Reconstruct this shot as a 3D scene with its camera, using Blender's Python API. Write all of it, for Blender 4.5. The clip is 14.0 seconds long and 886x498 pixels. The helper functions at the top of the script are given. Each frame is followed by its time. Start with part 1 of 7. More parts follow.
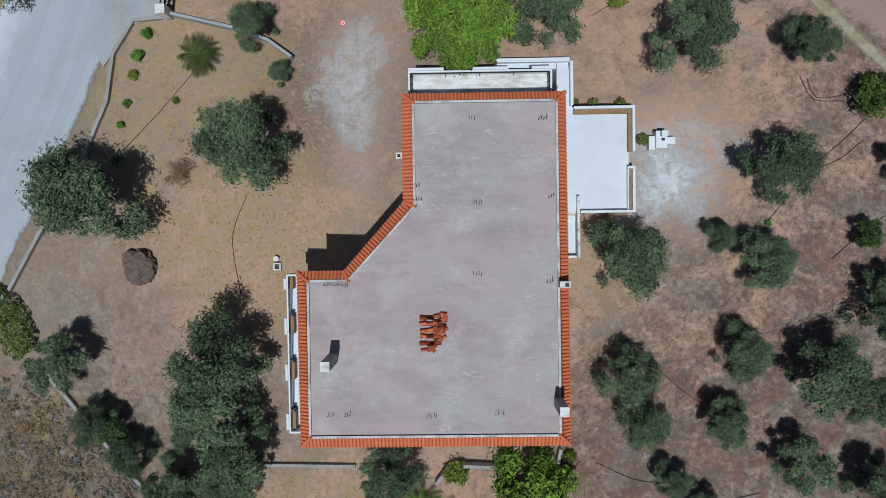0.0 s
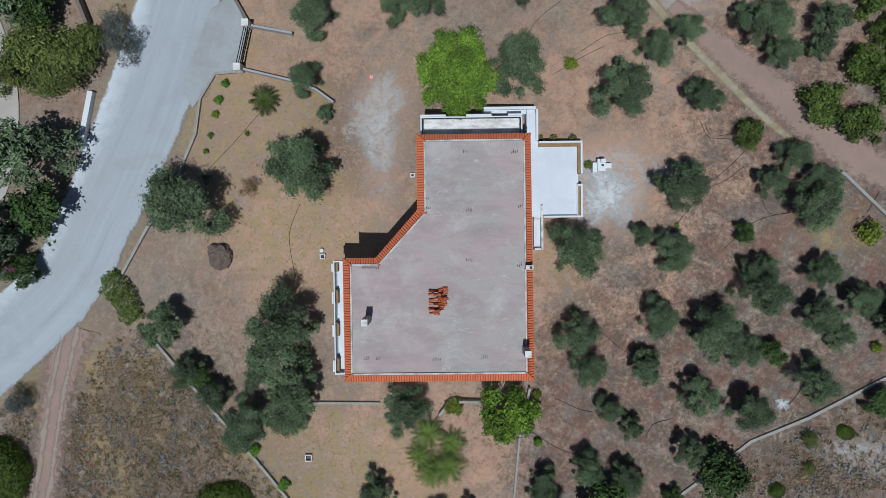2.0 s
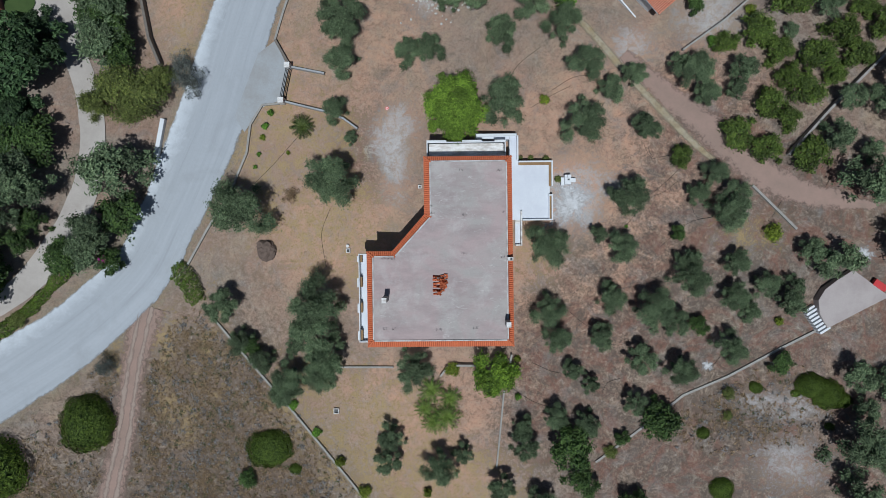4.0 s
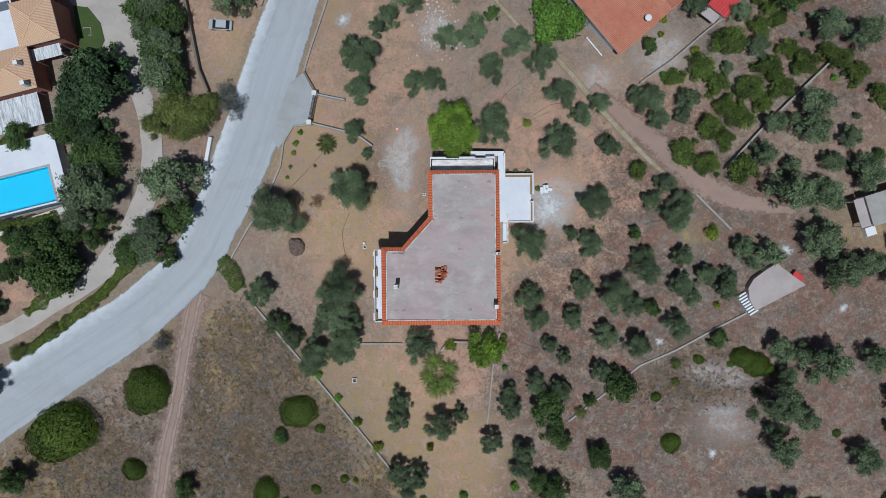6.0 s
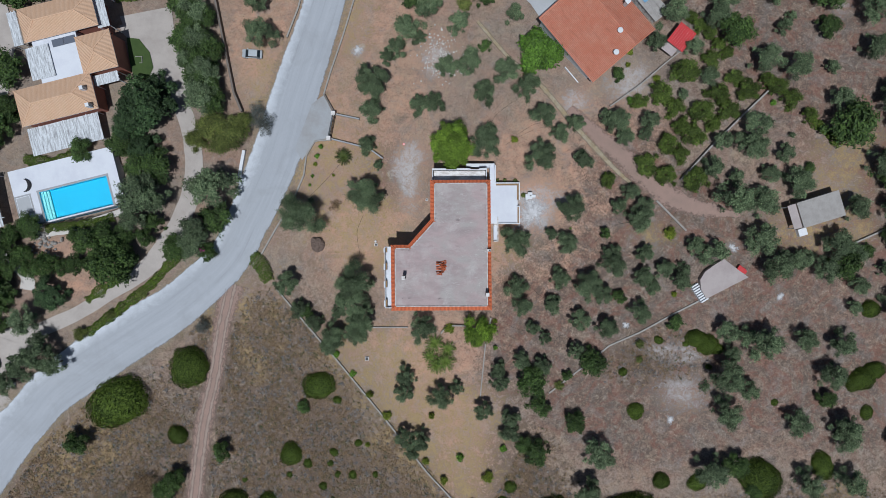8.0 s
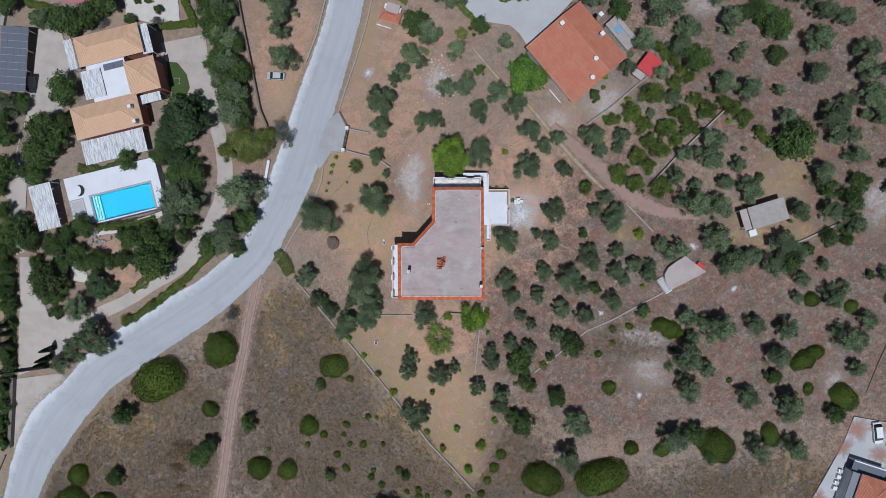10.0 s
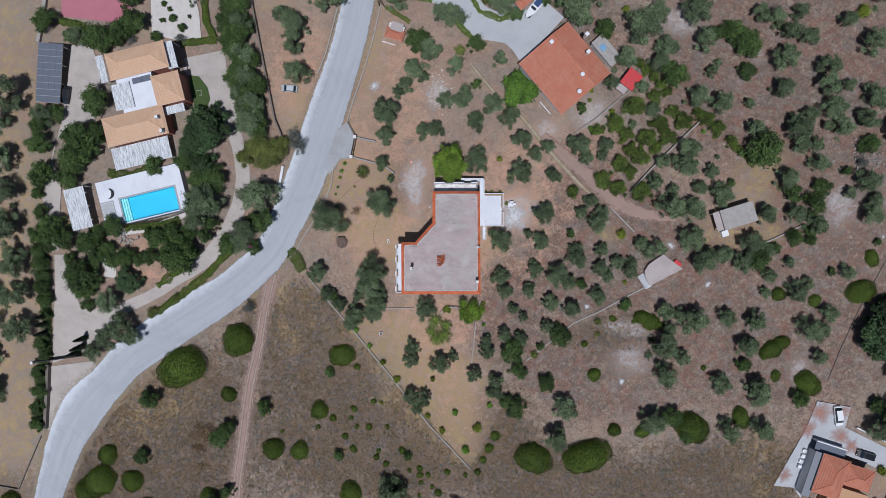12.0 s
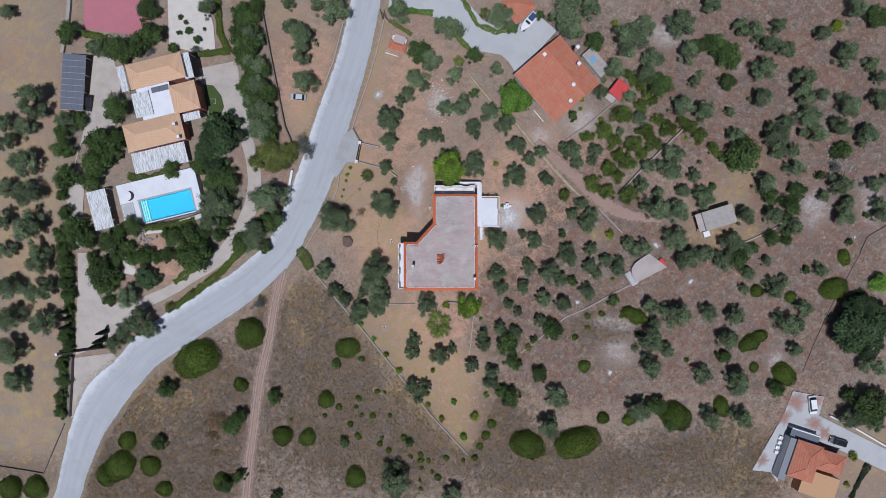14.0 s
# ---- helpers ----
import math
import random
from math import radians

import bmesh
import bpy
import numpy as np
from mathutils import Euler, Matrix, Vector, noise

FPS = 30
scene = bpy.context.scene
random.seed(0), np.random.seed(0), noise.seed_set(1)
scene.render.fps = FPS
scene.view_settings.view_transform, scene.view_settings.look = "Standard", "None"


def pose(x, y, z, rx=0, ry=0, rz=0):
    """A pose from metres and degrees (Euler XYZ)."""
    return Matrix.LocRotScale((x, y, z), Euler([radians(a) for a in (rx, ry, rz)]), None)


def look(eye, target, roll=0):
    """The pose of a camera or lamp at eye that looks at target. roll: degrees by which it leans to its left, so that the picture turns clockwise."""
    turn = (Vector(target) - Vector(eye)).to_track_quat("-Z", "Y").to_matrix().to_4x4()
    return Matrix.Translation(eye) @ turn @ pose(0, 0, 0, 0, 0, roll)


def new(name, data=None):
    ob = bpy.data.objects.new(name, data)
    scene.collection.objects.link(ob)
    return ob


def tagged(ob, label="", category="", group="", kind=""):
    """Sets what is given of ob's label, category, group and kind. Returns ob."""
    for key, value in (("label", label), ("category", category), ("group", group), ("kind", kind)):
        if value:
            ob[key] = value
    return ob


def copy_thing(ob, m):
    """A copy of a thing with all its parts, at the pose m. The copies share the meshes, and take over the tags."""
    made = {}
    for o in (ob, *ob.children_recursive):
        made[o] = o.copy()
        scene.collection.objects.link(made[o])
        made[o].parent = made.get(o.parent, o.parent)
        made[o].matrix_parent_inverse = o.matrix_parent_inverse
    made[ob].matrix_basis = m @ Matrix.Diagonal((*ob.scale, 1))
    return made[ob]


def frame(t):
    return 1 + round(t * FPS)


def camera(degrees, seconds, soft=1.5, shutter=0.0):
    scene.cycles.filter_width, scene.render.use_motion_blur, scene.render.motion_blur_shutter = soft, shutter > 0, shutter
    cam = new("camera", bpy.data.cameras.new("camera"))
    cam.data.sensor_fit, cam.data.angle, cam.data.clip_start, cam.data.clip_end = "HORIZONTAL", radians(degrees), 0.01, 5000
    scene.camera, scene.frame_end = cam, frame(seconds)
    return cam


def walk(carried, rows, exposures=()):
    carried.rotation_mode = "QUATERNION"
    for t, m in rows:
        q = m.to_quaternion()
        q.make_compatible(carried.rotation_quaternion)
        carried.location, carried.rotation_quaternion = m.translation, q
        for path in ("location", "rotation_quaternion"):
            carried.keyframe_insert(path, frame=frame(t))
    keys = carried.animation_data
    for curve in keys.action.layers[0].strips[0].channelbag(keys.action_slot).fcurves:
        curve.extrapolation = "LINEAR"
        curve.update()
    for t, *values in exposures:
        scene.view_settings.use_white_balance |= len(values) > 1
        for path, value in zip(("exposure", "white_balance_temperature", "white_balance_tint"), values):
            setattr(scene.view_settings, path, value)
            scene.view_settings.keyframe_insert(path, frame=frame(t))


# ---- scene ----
cam = camera(68.0, 14.0, 0.55)
# seconds, place in metres, small turns from looking straight down
ROWS = [
    (0, 1.394, 3.006, 49.23, -1.758, 0.898, -0.788),
    (0.5, 1.386, 2.996, 54.16, -1.751, 0.867, -0.759),
    (1, 1.379, 2.988, 59.03, -1.745, 0.837, -0.729),
    (1.5, 1.371, 2.980, 63.86, -1.739, 0.807, -0.700),
    (2, 1.363, 2.973, 68.71, -1.733, 0.778, -0.670),
    (2.5, 1.354, 2.966, 73.55, -1.726, 0.748, -0.641),
    (3, 1.346, 2.960, 78.31, -1.720, 0.719, -0.611),
    (3.8, 1.332, 2.952, 86.02, -1.709, 0.674, -0.562),
    (4.6, 1.317, 2.945, 93.73, -1.697, 0.628, -0.513),
    (5.5, 1.300, 2.940, 102.40, -1.684, 0.578, -0.457),
    (6, 1.290, 2.937, 107.20, -1.676, 0.551, -0.425),
    (6.5, 1.280, 2.936, 112.01, -1.669, 0.523, -0.393),
    (7, 1.270, 2.935, 116.80, -1.661, 0.496, -0.361),
    (7.5, 1.259, 2.934, 121.59, -1.653, 0.470, -0.329),
    (8, 1.249, 2.934, 126.40, -1.645, 0.443, -0.296),
    (8.8, 1.231, 2.936, 134.08, -1.631, 0.401, -0.244),
    (9.6, 1.213, 2.939, 141.75, -1.618, 0.360, -0.190),
    (10.5, 1.192, 2.944, 150.39, -1.602, 0.314, -0.129),
    (10.6, 1.189, 2.945, 151.35, -1.600, 0.309, -0.123),
    (10.7, 1.187, 2.945, 152.31, -1.598, 0.304, -0.116),
    (10.8, 1.185, 2.946, 152.92, -1.597, 0.301, -0.111),
    (10.9, 1.184, 2.946, 153.45, -1.596, 0.298, -0.108),
    (11, 1.183, 2.947, 153.97, -1.595, 0.296, -0.104),
    (11.5, 1.176, 2.949, 156.60, -1.590, 0.282, -0.085),
    (12, 1.169, 2.951, 159.24, -1.585, 0.268, -0.066),
    (12.5, 1.162, 2.954, 161.87, -1.580, 0.255, -0.047),
    (13, 1.156, 2.957, 164.50, -1.575, 0.241, -0.028),
    (13.5, 1.149, 2.960, 167.14, -1.570, 0.228, -0.009),
    (14, 1.142, 2.963, 169.77, -1.564, 0.214, 0.011),
]
walk(cam, [(t, pose(x, y, z, rx, ry, rz)) for t, x, y, z, rx, ry, rz in ROWS], [(0.0, -0.68, 5800, 1), (7.0, -0.68, 5900, 5), (14.0, -0.6, 5950, 12)])

# ---- light ----
SUN_EL, SUN_AZ = radians(74), radians(189)   # azimuth clockwise from north
world = bpy.data.worlds.new("sky")
scene.world = world
world.use_nodes = True
wn = world.node_tree
sky = wn.nodes.new("ShaderNodeTexSky")
sky.sky_type, sky.sun_disc = "NISHITA", False
sky.sun_elevation, sky.sun_rotation = SUN_EL, SUN_AZ
wn.links.new(sky.outputs[0], wn.nodes["Background"].inputs[0])
wn.nodes["Background"].inputs[1].default_value = 0.05
sun = new("sun", bpy.data.lights.new("sun", "SUN"))
sun.data.energy, sun.data.angle, sun.data.color = 5.0, radians(0.53), (1.0, 0.98, 0.96)
toward = Vector((math.sin(SUN_AZ) * math.cos(SUN_EL), math.cos(SUN_AZ) * math.cos(SUN_EL), math.sin(SUN_EL)))
sun.matrix_world = look(toward * 200, (0, 0, 0))


# ---- materials ----
def material(name, rough=0.9, metal=0.0, spec=0.25):
    m = bpy.data.materials.new(name)
    m.use_nodes = True
    nt = m.node_tree
    b = nt.nodes["Principled BSDF"]
    b.inputs["Roughness"].default_value = rough
    b.inputs["Metallic"].default_value = metal
    b.inputs["Specular IOR Level"].default_value = spec
    return m, nt, b


def coords(nt):
    return nt.nodes.new("ShaderNodeTexCoord").outputs["Object"]


def noise_tex(nt, scale, detail=4.0, rough=0.6, vector=None, distort=0.0):
    n = nt.nodes.new("ShaderNodeTexNoise")
    n.inputs["Scale"].default_value, n.inputs["Detail"].default_value = scale, detail
    n.inputs["Roughness"].default_value, n.inputs["Distortion"].default_value = rough, distort
    if vector is not None:
        nt.links.new(vector, n.inputs["Vector"])
    return n.outputs["Fac"]


def ramp(nt, fac, lo, hi):
    r = nt.nodes.new("ShaderNodeMapRange")
    r.inputs["From Min"].default_value, r.inputs["From Max"].default_value = lo, hi
    nt.links.new(fac, r.inputs["Value"])
    return r.outputs[0]


def blend(nt, fac, a, b):
    m = nt.nodes.new("ShaderNodeMix")
    m.data_type = "RGBA"
    for value, slot in ((fac, 0), (a, 6), (b, 7)):
        if isinstance(value, (int, float)):
            m.inputs[slot].default_value = value
        elif isinstance(value, tuple):
            m.inputs[slot].default_value = (*value, 1)
        else:
            nt.links.new(value, m.inputs[slot])
    return m.outputs[2]


def times(nt, a, b):
    m = nt.nodes.new("ShaderNodeMath")
    m.operation = "MULTIPLY"
    for value, slot in ((a, 0), (b, 1)):
        if isinstance(value, (int, float)):
            m.inputs[slot].default_value = value
        else:
            nt.links.new(value, m.inputs[slot])
    return m.outputs[0]


def bump(nt, b, height, strength=0.4, distance=0.05):
    n = nt.nodes.new("ShaderNodeBump")
    n.inputs["Strength"].default_value, n.inputs["Distance"].default_value = strength, distance
    nt.links.new(height, n.inputs["Height"])
    nt.links.new(n.outputs[0], b.inputs["Normal"])


def worn(name, base, dark, scale=0.6, fine=14.0, rough=0.9, streak=(1, 1, 1), amount=0.6, bumpy=0.25, spec=0.25, metal=0.0):
    """A surface with stains at one scale and grain at another."""
    m, nt, b = material(name, rough, metal, spec)
    mp = nt.nodes.new("ShaderNodeMapping")
    mp.inputs["Scale"].default_value = streak
    nt.links.new(coords(nt), mp.inputs["Vector"])
    v = mp.outputs[0]
    stains = ramp(nt, noise_tex(nt, scale, 6, 0.65, v), 0.42, 0.72)
    grain = noise_tex(nt, fine, 4, 0.7, v)
    c = blend(nt, times(nt, stains, amount), base, dark)
    c = blend(nt, times(nt, ramp(nt, grain, 0.35, 0.75), 0.35), c, dark)
    nt.links.new(c, b.inputs["Base Color"])
    bump(nt, b, grain, bumpy, 0.02)
    return m


def frayed(m, start=0.6, ragged=1.6, scale=1.3):
    """Let a strip thin out raggedly towards its border; the edge attribute runs from 0 inside to 1 at the border."""
    nt = m.node_tree
    a = nt.nodes.new("ShaderNodeAttribute")
    a.attribute_name = "edge"
    n = noise_tex(nt, scale, 7, 0.75, coords(nt), 0.4)
    k = nt.nodes.new("ShaderNodeMath")
    k.operation = "MULTIPLY_ADD"
    k.inputs[1].default_value = ragged
    nt.links.new(n, k.inputs[0])
    off = nt.nodes.new("ShaderNodeMath")
    off.inputs[1].default_value = -0.5 * ragged
    nt.links.new(a.outputs["Fac"], off.inputs[0])
    nt.links.new(off.outputs[0], k.inputs[2])
    nt.links.new(ramp(nt, k.outputs[0], 1.0, start), nt.nodes["Principled BSDF"].inputs["Alpha"])
    return m


def leafy(name, dark, light, rough=0.65):
    """Leaves, each a little different in colour."""
    m, nt, b = material(name, rough, 0, 0.3)
    geo = nt.nodes.new("ShaderNodeNewGeometry")
    info = nt.nodes.new("ShaderNodeObjectInfo")
    c = blend(nt, geo.outputs["Random Per Island"], dark, light)
    h = nt.nodes.new("ShaderNodeHueSaturation")
    nt.links.new(c, h.inputs["Color"])
    r = nt.nodes.new("ShaderNodeMapRange")
    r.inputs["To Min"].default_value, r.inputs["To Max"].default_value = 0.8, 1.2
    nt.links.new(info.outputs["Random"], r.inputs["Value"])
    age = nt.nodes.new("ShaderNodeAttribute")
    age.attribute_name = "tuft"
    fresh = nt.nodes.new("ShaderNodeMapRange")
    fresh.inputs["To Min"].default_value, fresh.inputs["To Max"].default_value = 0.6, 1.4
    nt.links.new(age.outputs["Fac"], fresh.inputs["Value"])
    nt.links.new(times(nt, r.outputs[0], fresh.outputs[0]), h.inputs["Value"])
    nt.links.new(h.outputs[0], b.inputs["Base Color"])
    return m


def plain(name, color, rough=0.5, metal=0.0, spec=0.4):
    m, nt, b = material(name, rough, metal, spec)
    n = noise_tex(nt, 3.0, 4, 0.6, coords(nt))
    c = blend(nt, times(nt, ramp(nt, n, 0.4, 0.7), 0.25), color, tuple(0.7 * k for k in color))
    nt.links.new(c, b.inputs["Base Color"])
    return m


def tiled(name, base, dark, pale):
    """Clay roof tiles in courses; the along and down attributes carry metres on the slope."""
    m, nt, b = material(name, 0.85, 0, 0.2)
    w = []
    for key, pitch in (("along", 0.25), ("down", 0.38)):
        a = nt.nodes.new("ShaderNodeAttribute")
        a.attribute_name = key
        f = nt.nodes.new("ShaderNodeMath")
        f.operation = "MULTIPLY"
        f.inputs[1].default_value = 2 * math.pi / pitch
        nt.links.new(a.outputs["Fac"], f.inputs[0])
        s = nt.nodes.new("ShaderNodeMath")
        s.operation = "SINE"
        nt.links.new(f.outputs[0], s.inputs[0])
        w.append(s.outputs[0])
    v = coords(nt)
    patch = ramp(nt, noise_tex(nt, 0.5, 5, 0.7, v), 0.4, 0.7)
    grain = noise_tex(nt, 5.0, 3, 0.8, v)
    stretch = nt.nodes.new("ShaderNodeMapping")
    stretch.inputs["Scale"].default_value = (2.2, 0.35, 1)
    nt.links.new(v, stretch.inputs["Vector"])
    stain = noise_tex(nt, 1.0, 7, 0.75, stretch.outputs[0], 0.4)
    c = blend(nt, times(nt, patch, 0.6), base, pale)
    c = blend(nt, times(nt, ramp(nt, stain, 0.52, 0.7), 0.6), c, dark)
    c = blend(nt, times(nt, ramp(nt, grain, 0.4, 0.75), 0.5), c, dark)
    # shade of the troughs between tile columns, put into the colour
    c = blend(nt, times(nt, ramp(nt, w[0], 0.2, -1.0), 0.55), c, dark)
    nt.links.new(c, b.inputs["Base Color"])
    mixed = nt.nodes.new("ShaderNodeMath")
    mixed.operation = "MULTIPLY_ADD"
    mixed.inputs[1].default_value = 0.15
    nt.links.new(w[1], mixed.inputs[0])
    nt.links.new(w[0], mixed.inputs[2])
    bump(nt, b, mixed.outputs[0], 0.8, 0.05)
    return m


def soil_material():
    m, nt, b = material("dry_soil", 1.0, 0, 0.1)
    a = nt.nodes.new("ShaderNodeAttribute")
    a.attribute_name = "cover"
    sep = nt.nodes.new("ShaderNodeSeparateColor")
    nt.links.new(a.outputs["Color"], sep.inputs[0])
    v = coords(nt)
    big = noise_tex(nt, 0.075, 8, 0.68, v, 0.8)
    mid = noise_tex(nt, 0.3, 8, 0.72, v, 0.6)
    fine = noise_tex(nt, 2.6, 8, 0.82, v, 0.4)
    speck = noise_tex(nt, 9.0, 4, 0.75, v)
    blot = noise_tex(nt, 0.85, 6, 0.8, v, 1.0)
    ragged = None
    for part_of, weight in ((fine, 0.35), (blot, 0.4), (mid, 0.25)):
        k = nt.nodes.new("ShaderNodeMath")
        k.operation = "MULTIPLY_ADD"
        k.inputs[1].default_value = weight
        nt.links.new(part_of, k.inputs[0])
        if ragged is None:
            k.inputs[2].default_value = 0.0
        else:
            nt.links.new(ragged, k.inputs[2])
        ragged = k.outputs[0]
    c = blend(nt, ramp(nt, big, 0.36, 0.64), SOIL_RED, SOIL_GREY)
    w = nt.nodes.new("ShaderNodeAttribute")
    w.attribute_name = "warm"
    c = blend(nt, times(nt, w.outputs["Fac"], ramp(nt, mid, 0.72, 0.36)), c, WARM_EARTH)
    sandy = noise_tex(nt, 0.16, 8, 0.72, v, 1.2)
    streak = noise_tex(nt, 0.16, 7, 0.72, v, 2.6)
    ash = noise_tex(nt, 0.33, 7, 0.7, v, 0.7)
    c = blend(nt, times(nt, ramp(nt, sandy, 0.46, 0.68), 0.6), c, SAND)
    c = blend(nt, times(nt, ramp(nt, ash, 0.52, 0.74), 0.6), c, SOIL_ASH)
    c = blend(nt, times(nt, ramp(nt, mid, 0.46, 0.76), 0.3), c, SOIL_DARK)

    def over(c, mask, color, lo, hi, src, crisp=16.0, amount=0.85):
        edge = nt.nodes.new("ShaderNodeMath")
        edge.operation = "MULTIPLY_ADD"
        edge.inputs[1].default_value = crisp
        edge.inputs[2].default_value = -0.51 * crisp
        nt.links.new(src, edge.inputs[0])
        add = nt.nodes.new("ShaderNodeMath")
        nt.links.new(edge.outputs[0], add.inputs[0])
        nt.links.new(times(nt, mask, 0.85), add.inputs[1])
        k = nt.nodes.new("ShaderNodeMath")
        k.operation = "MULTIPLY"
        nt.links.new(ramp(nt, add.outputs[0], lo, hi), k.inputs[0])
        nt.links.new(ramp(nt, mask, 0.0, 0.25), k.inputs[1])
        return blend(nt, times(nt, k.outputs[0], amount), c, color)

    c = over(c, a.outputs["Alpha"], EARTH_RED, 0.0, 1.0, ragged, 9.0)
    c = blend(nt, times(nt, times(nt, ramp(nt, streak, 0.47, 0.6), a.outputs["Alpha"]), 0.8), c, RED_STREAK)
    c = blend(nt, times(nt, times(nt, ramp(nt, ash, 0.5, 0.68), a.outputs["Alpha"]), 0.4), c, SOIL_ASH)
    c = over(c, sep.outputs[1], SCRUB, -0.1, 0.7, ragged, 9.0)
    c = over(c, sep.outputs[0], GRASS_DRY, 0.35, 1.4, ragged, 14.0, 0.85)
    c = over(c, sep.outputs[2], PALE_DUST, 0.2, 1.25, ragged, 8.0, 0.9)
    c = blend(nt, times(nt, ramp(nt, blot, 0.46, 0.34), 0.3), c, STRAW)
    c = blend(nt, times(nt, ramp(nt, blot, 0.53, 0.67), 0.42), c, SOIL_DARK)
    c = blend(nt, times(nt, ramp(nt, fine, 0.5, 0.7), 0.55), c, SOIL_DARK)
    c = blend(nt, times(nt, ramp(nt, fine, 0.46, 0.3), 0.3), c, STRAW)
    c = blend(nt, times(nt, ramp(nt, speck, 0.6, 0.74), 0.4), c, STRAW)
    c = blend(nt, times(nt, ramp(nt, speck, 0.4, 0.28), 0.5), c, SOIL_DARK)
    nt.links.new(c, b.inputs["Base Color"])
    bump(nt, b, fine, 0.6, 0.12)
    return m


def road_material():
    """Sun-bleached asphalt: chalky dust on one side, wheel lines along it; across and along carry the strip's own metres."""
    m, nt, b = material("pale_worn_road", 0.9, 0, 0.25)
    sides = []
    for key in ("across", "along"):
        at = nt.nodes.new("ShaderNodeAttribute")
        at.attribute_name = key
        sides.append(at.outputs["Fac"])
    xyz = nt.nodes.new("ShaderNodeCombineXYZ")
    nt.links.new(times(nt, sides[0], 0.9), xyz.inputs[0])
    nt.links.new(times(nt, sides[1], 0.035), xyz.inputs[1])
    v = coords(nt)
    lines = noise_tex(nt, 1.0, 6, 0.7, xyz.outputs[0], 0.3)
    worn_part = noise_tex(nt, 0.14, 6, 0.65, v, 0.8)
    grit = noise_tex(nt, 3.0, 6, 0.8, v)
    side = noise_tex(nt, 0.5, 6, 0.7, v, 0.6)
    c = blend(nt, ramp(nt, lines, 0.36, 0.64), (0.415, 0.432, 0.468), (0.36, 0.378, 0.412))
    c = blend(nt, times(nt, ramp(nt, worn_part, 0.5, 0.72), 0.7), c, (0.32, 0.33, 0.352))
    c = blend(nt, times(nt, ramp(nt, lines, 0.58, 0.66), 0.35), c, (0.3, 0.3, 0.32))
    pale = nt.nodes.new("ShaderNodeMath")
    nt.links.new(times(nt, sides[0], -0.28), pale.inputs[0])
    nt.links.new(side, pale.inputs[1])
    c = blend(nt, times(nt, ramp(nt, pale.outputs[0], 1.2, 1.85), 0.85), c, (0.62, 0.65, 0.7))
    c = blend(nt, times(nt, ramp(nt, grit, 0.45, 0.75), 0.22), c, (0.28, 0.27, 0.28))
    nt.links.new(c, b.inputs["Base Color"])
    bump(nt, b, grit, 0.25, 0.02)
    return m


SOIL_RED, SOIL_GREY, SOIL_DARK = (0.305, 0.2, 0.153), (0.24, 0.206, 0.175), (0.075, 0.062, 0.05)
GRASS_DRY, SCRUB, PALE_DUST, STRAW = (0.45, 0.325, 0.16), (0.135, 0.1, 0.08), (0.58, 0.55, 0.55), (0.47, 0.41, 0.33)
SAND, RED_STREAK, SOIL_ASH = (0.37, 0.28, 0.195), (0.205, 0.105, 0.08), (0.245, 0.228, 0.22)
EARTH_RED, WARM_EARTH = (0.122, 0.092, 0.077), (0.5, 0.295, 0.205)
SOIL = soil_material()
ASPHALT = frayed(road_material(), 0.93, 0.25, 0.8)
VERGE = frayed(worn("chalky_verge", (0.4, 0.35, 0.27), (0.32, 0.24, 0.13), 0.6, 4.0, 1.0, amount=0.9), 0.25, 1.3)
TRACK = frayed(worn("dirt_track", (0.34, 0.232, 0.195), (0.23, 0.175, 0.145), 0.4, 3.0, 1.0), 0.5, 1.8)
GRAVEL = worn("gravel_drive", (0.46, 0.415, 0.385), (0.34, 0.3, 0.275), 0.3, 5.0, 1.0, amount=0.8)
PAVING = worn("pale_paving", (0.44, 0.45, 0.47), (0.34, 0.35, 0.37), 0.25, 3.0, 0.9)
CONCRETE = worn("grey_concrete", (0.43, 0.378, 0.368), (0.315, 0.266, 0.262), 0.35, 6.0, 0.9, amount=0.75)
APRON = worn("apron_concrete", (0.37, 0.385, 0.41), (0.28, 0.26, 0.245), 0.35, 4.0, 0.95)
CONCRETE_OLD = worn("stained_concrete", (0.37, 0.35, 0.335), (0.22, 0.2, 0.19), 0.8, 6.0, 0.95)
WHITE = worn("white_render", (0.72, 0.73, 0.76), (0.52, 0.53, 0.56), 0.5, 8.0, 0.85, amount=0.35)
WHITE_WORN = worn("weathered_white_paint", (0.78, 0.77, 0.77), (0.3, 0.24, 0.2), 0.9, 7.0, 0.9, (0.5, 1.6, 1), amount=0.95)
WHITE_PAVED = worn("whitewashed_paving", (0.67, 0.69, 0.74), (0.55, 0.56, 0.63), 0.3, 5.0, 0.8, amount=0.8)
CLAY = worn("orange_clay", (0.6, 0.17, 0.075), (0.4, 0.1, 0.05), 1.5, 9.0, 0.8)
EARTH_BED = worn("planter_earth", (0.3, 0.19, 0.1), (0.18, 0.11, 0.06), 1.5, 8.0, 1.0)
STONE = worn("grey_stone", (0.36, 0.34, 0.32), (0.2, 0.185, 0.17), 1.2, 6.0, 0.95, bumpy=0.5)
STONE_DARK = worn("dark_field_stone", (0.2, 0.175, 0.155), (0.1, 0.085, 0.075), 1.2, 5.0, 0.95, bumpy=0.6)
ROCK = worn("brown_rock", (0.165, 0.12, 0.1), (0.08, 0.06, 0.05), 1.5, 6.0, 1.0, bumpy=0.8)
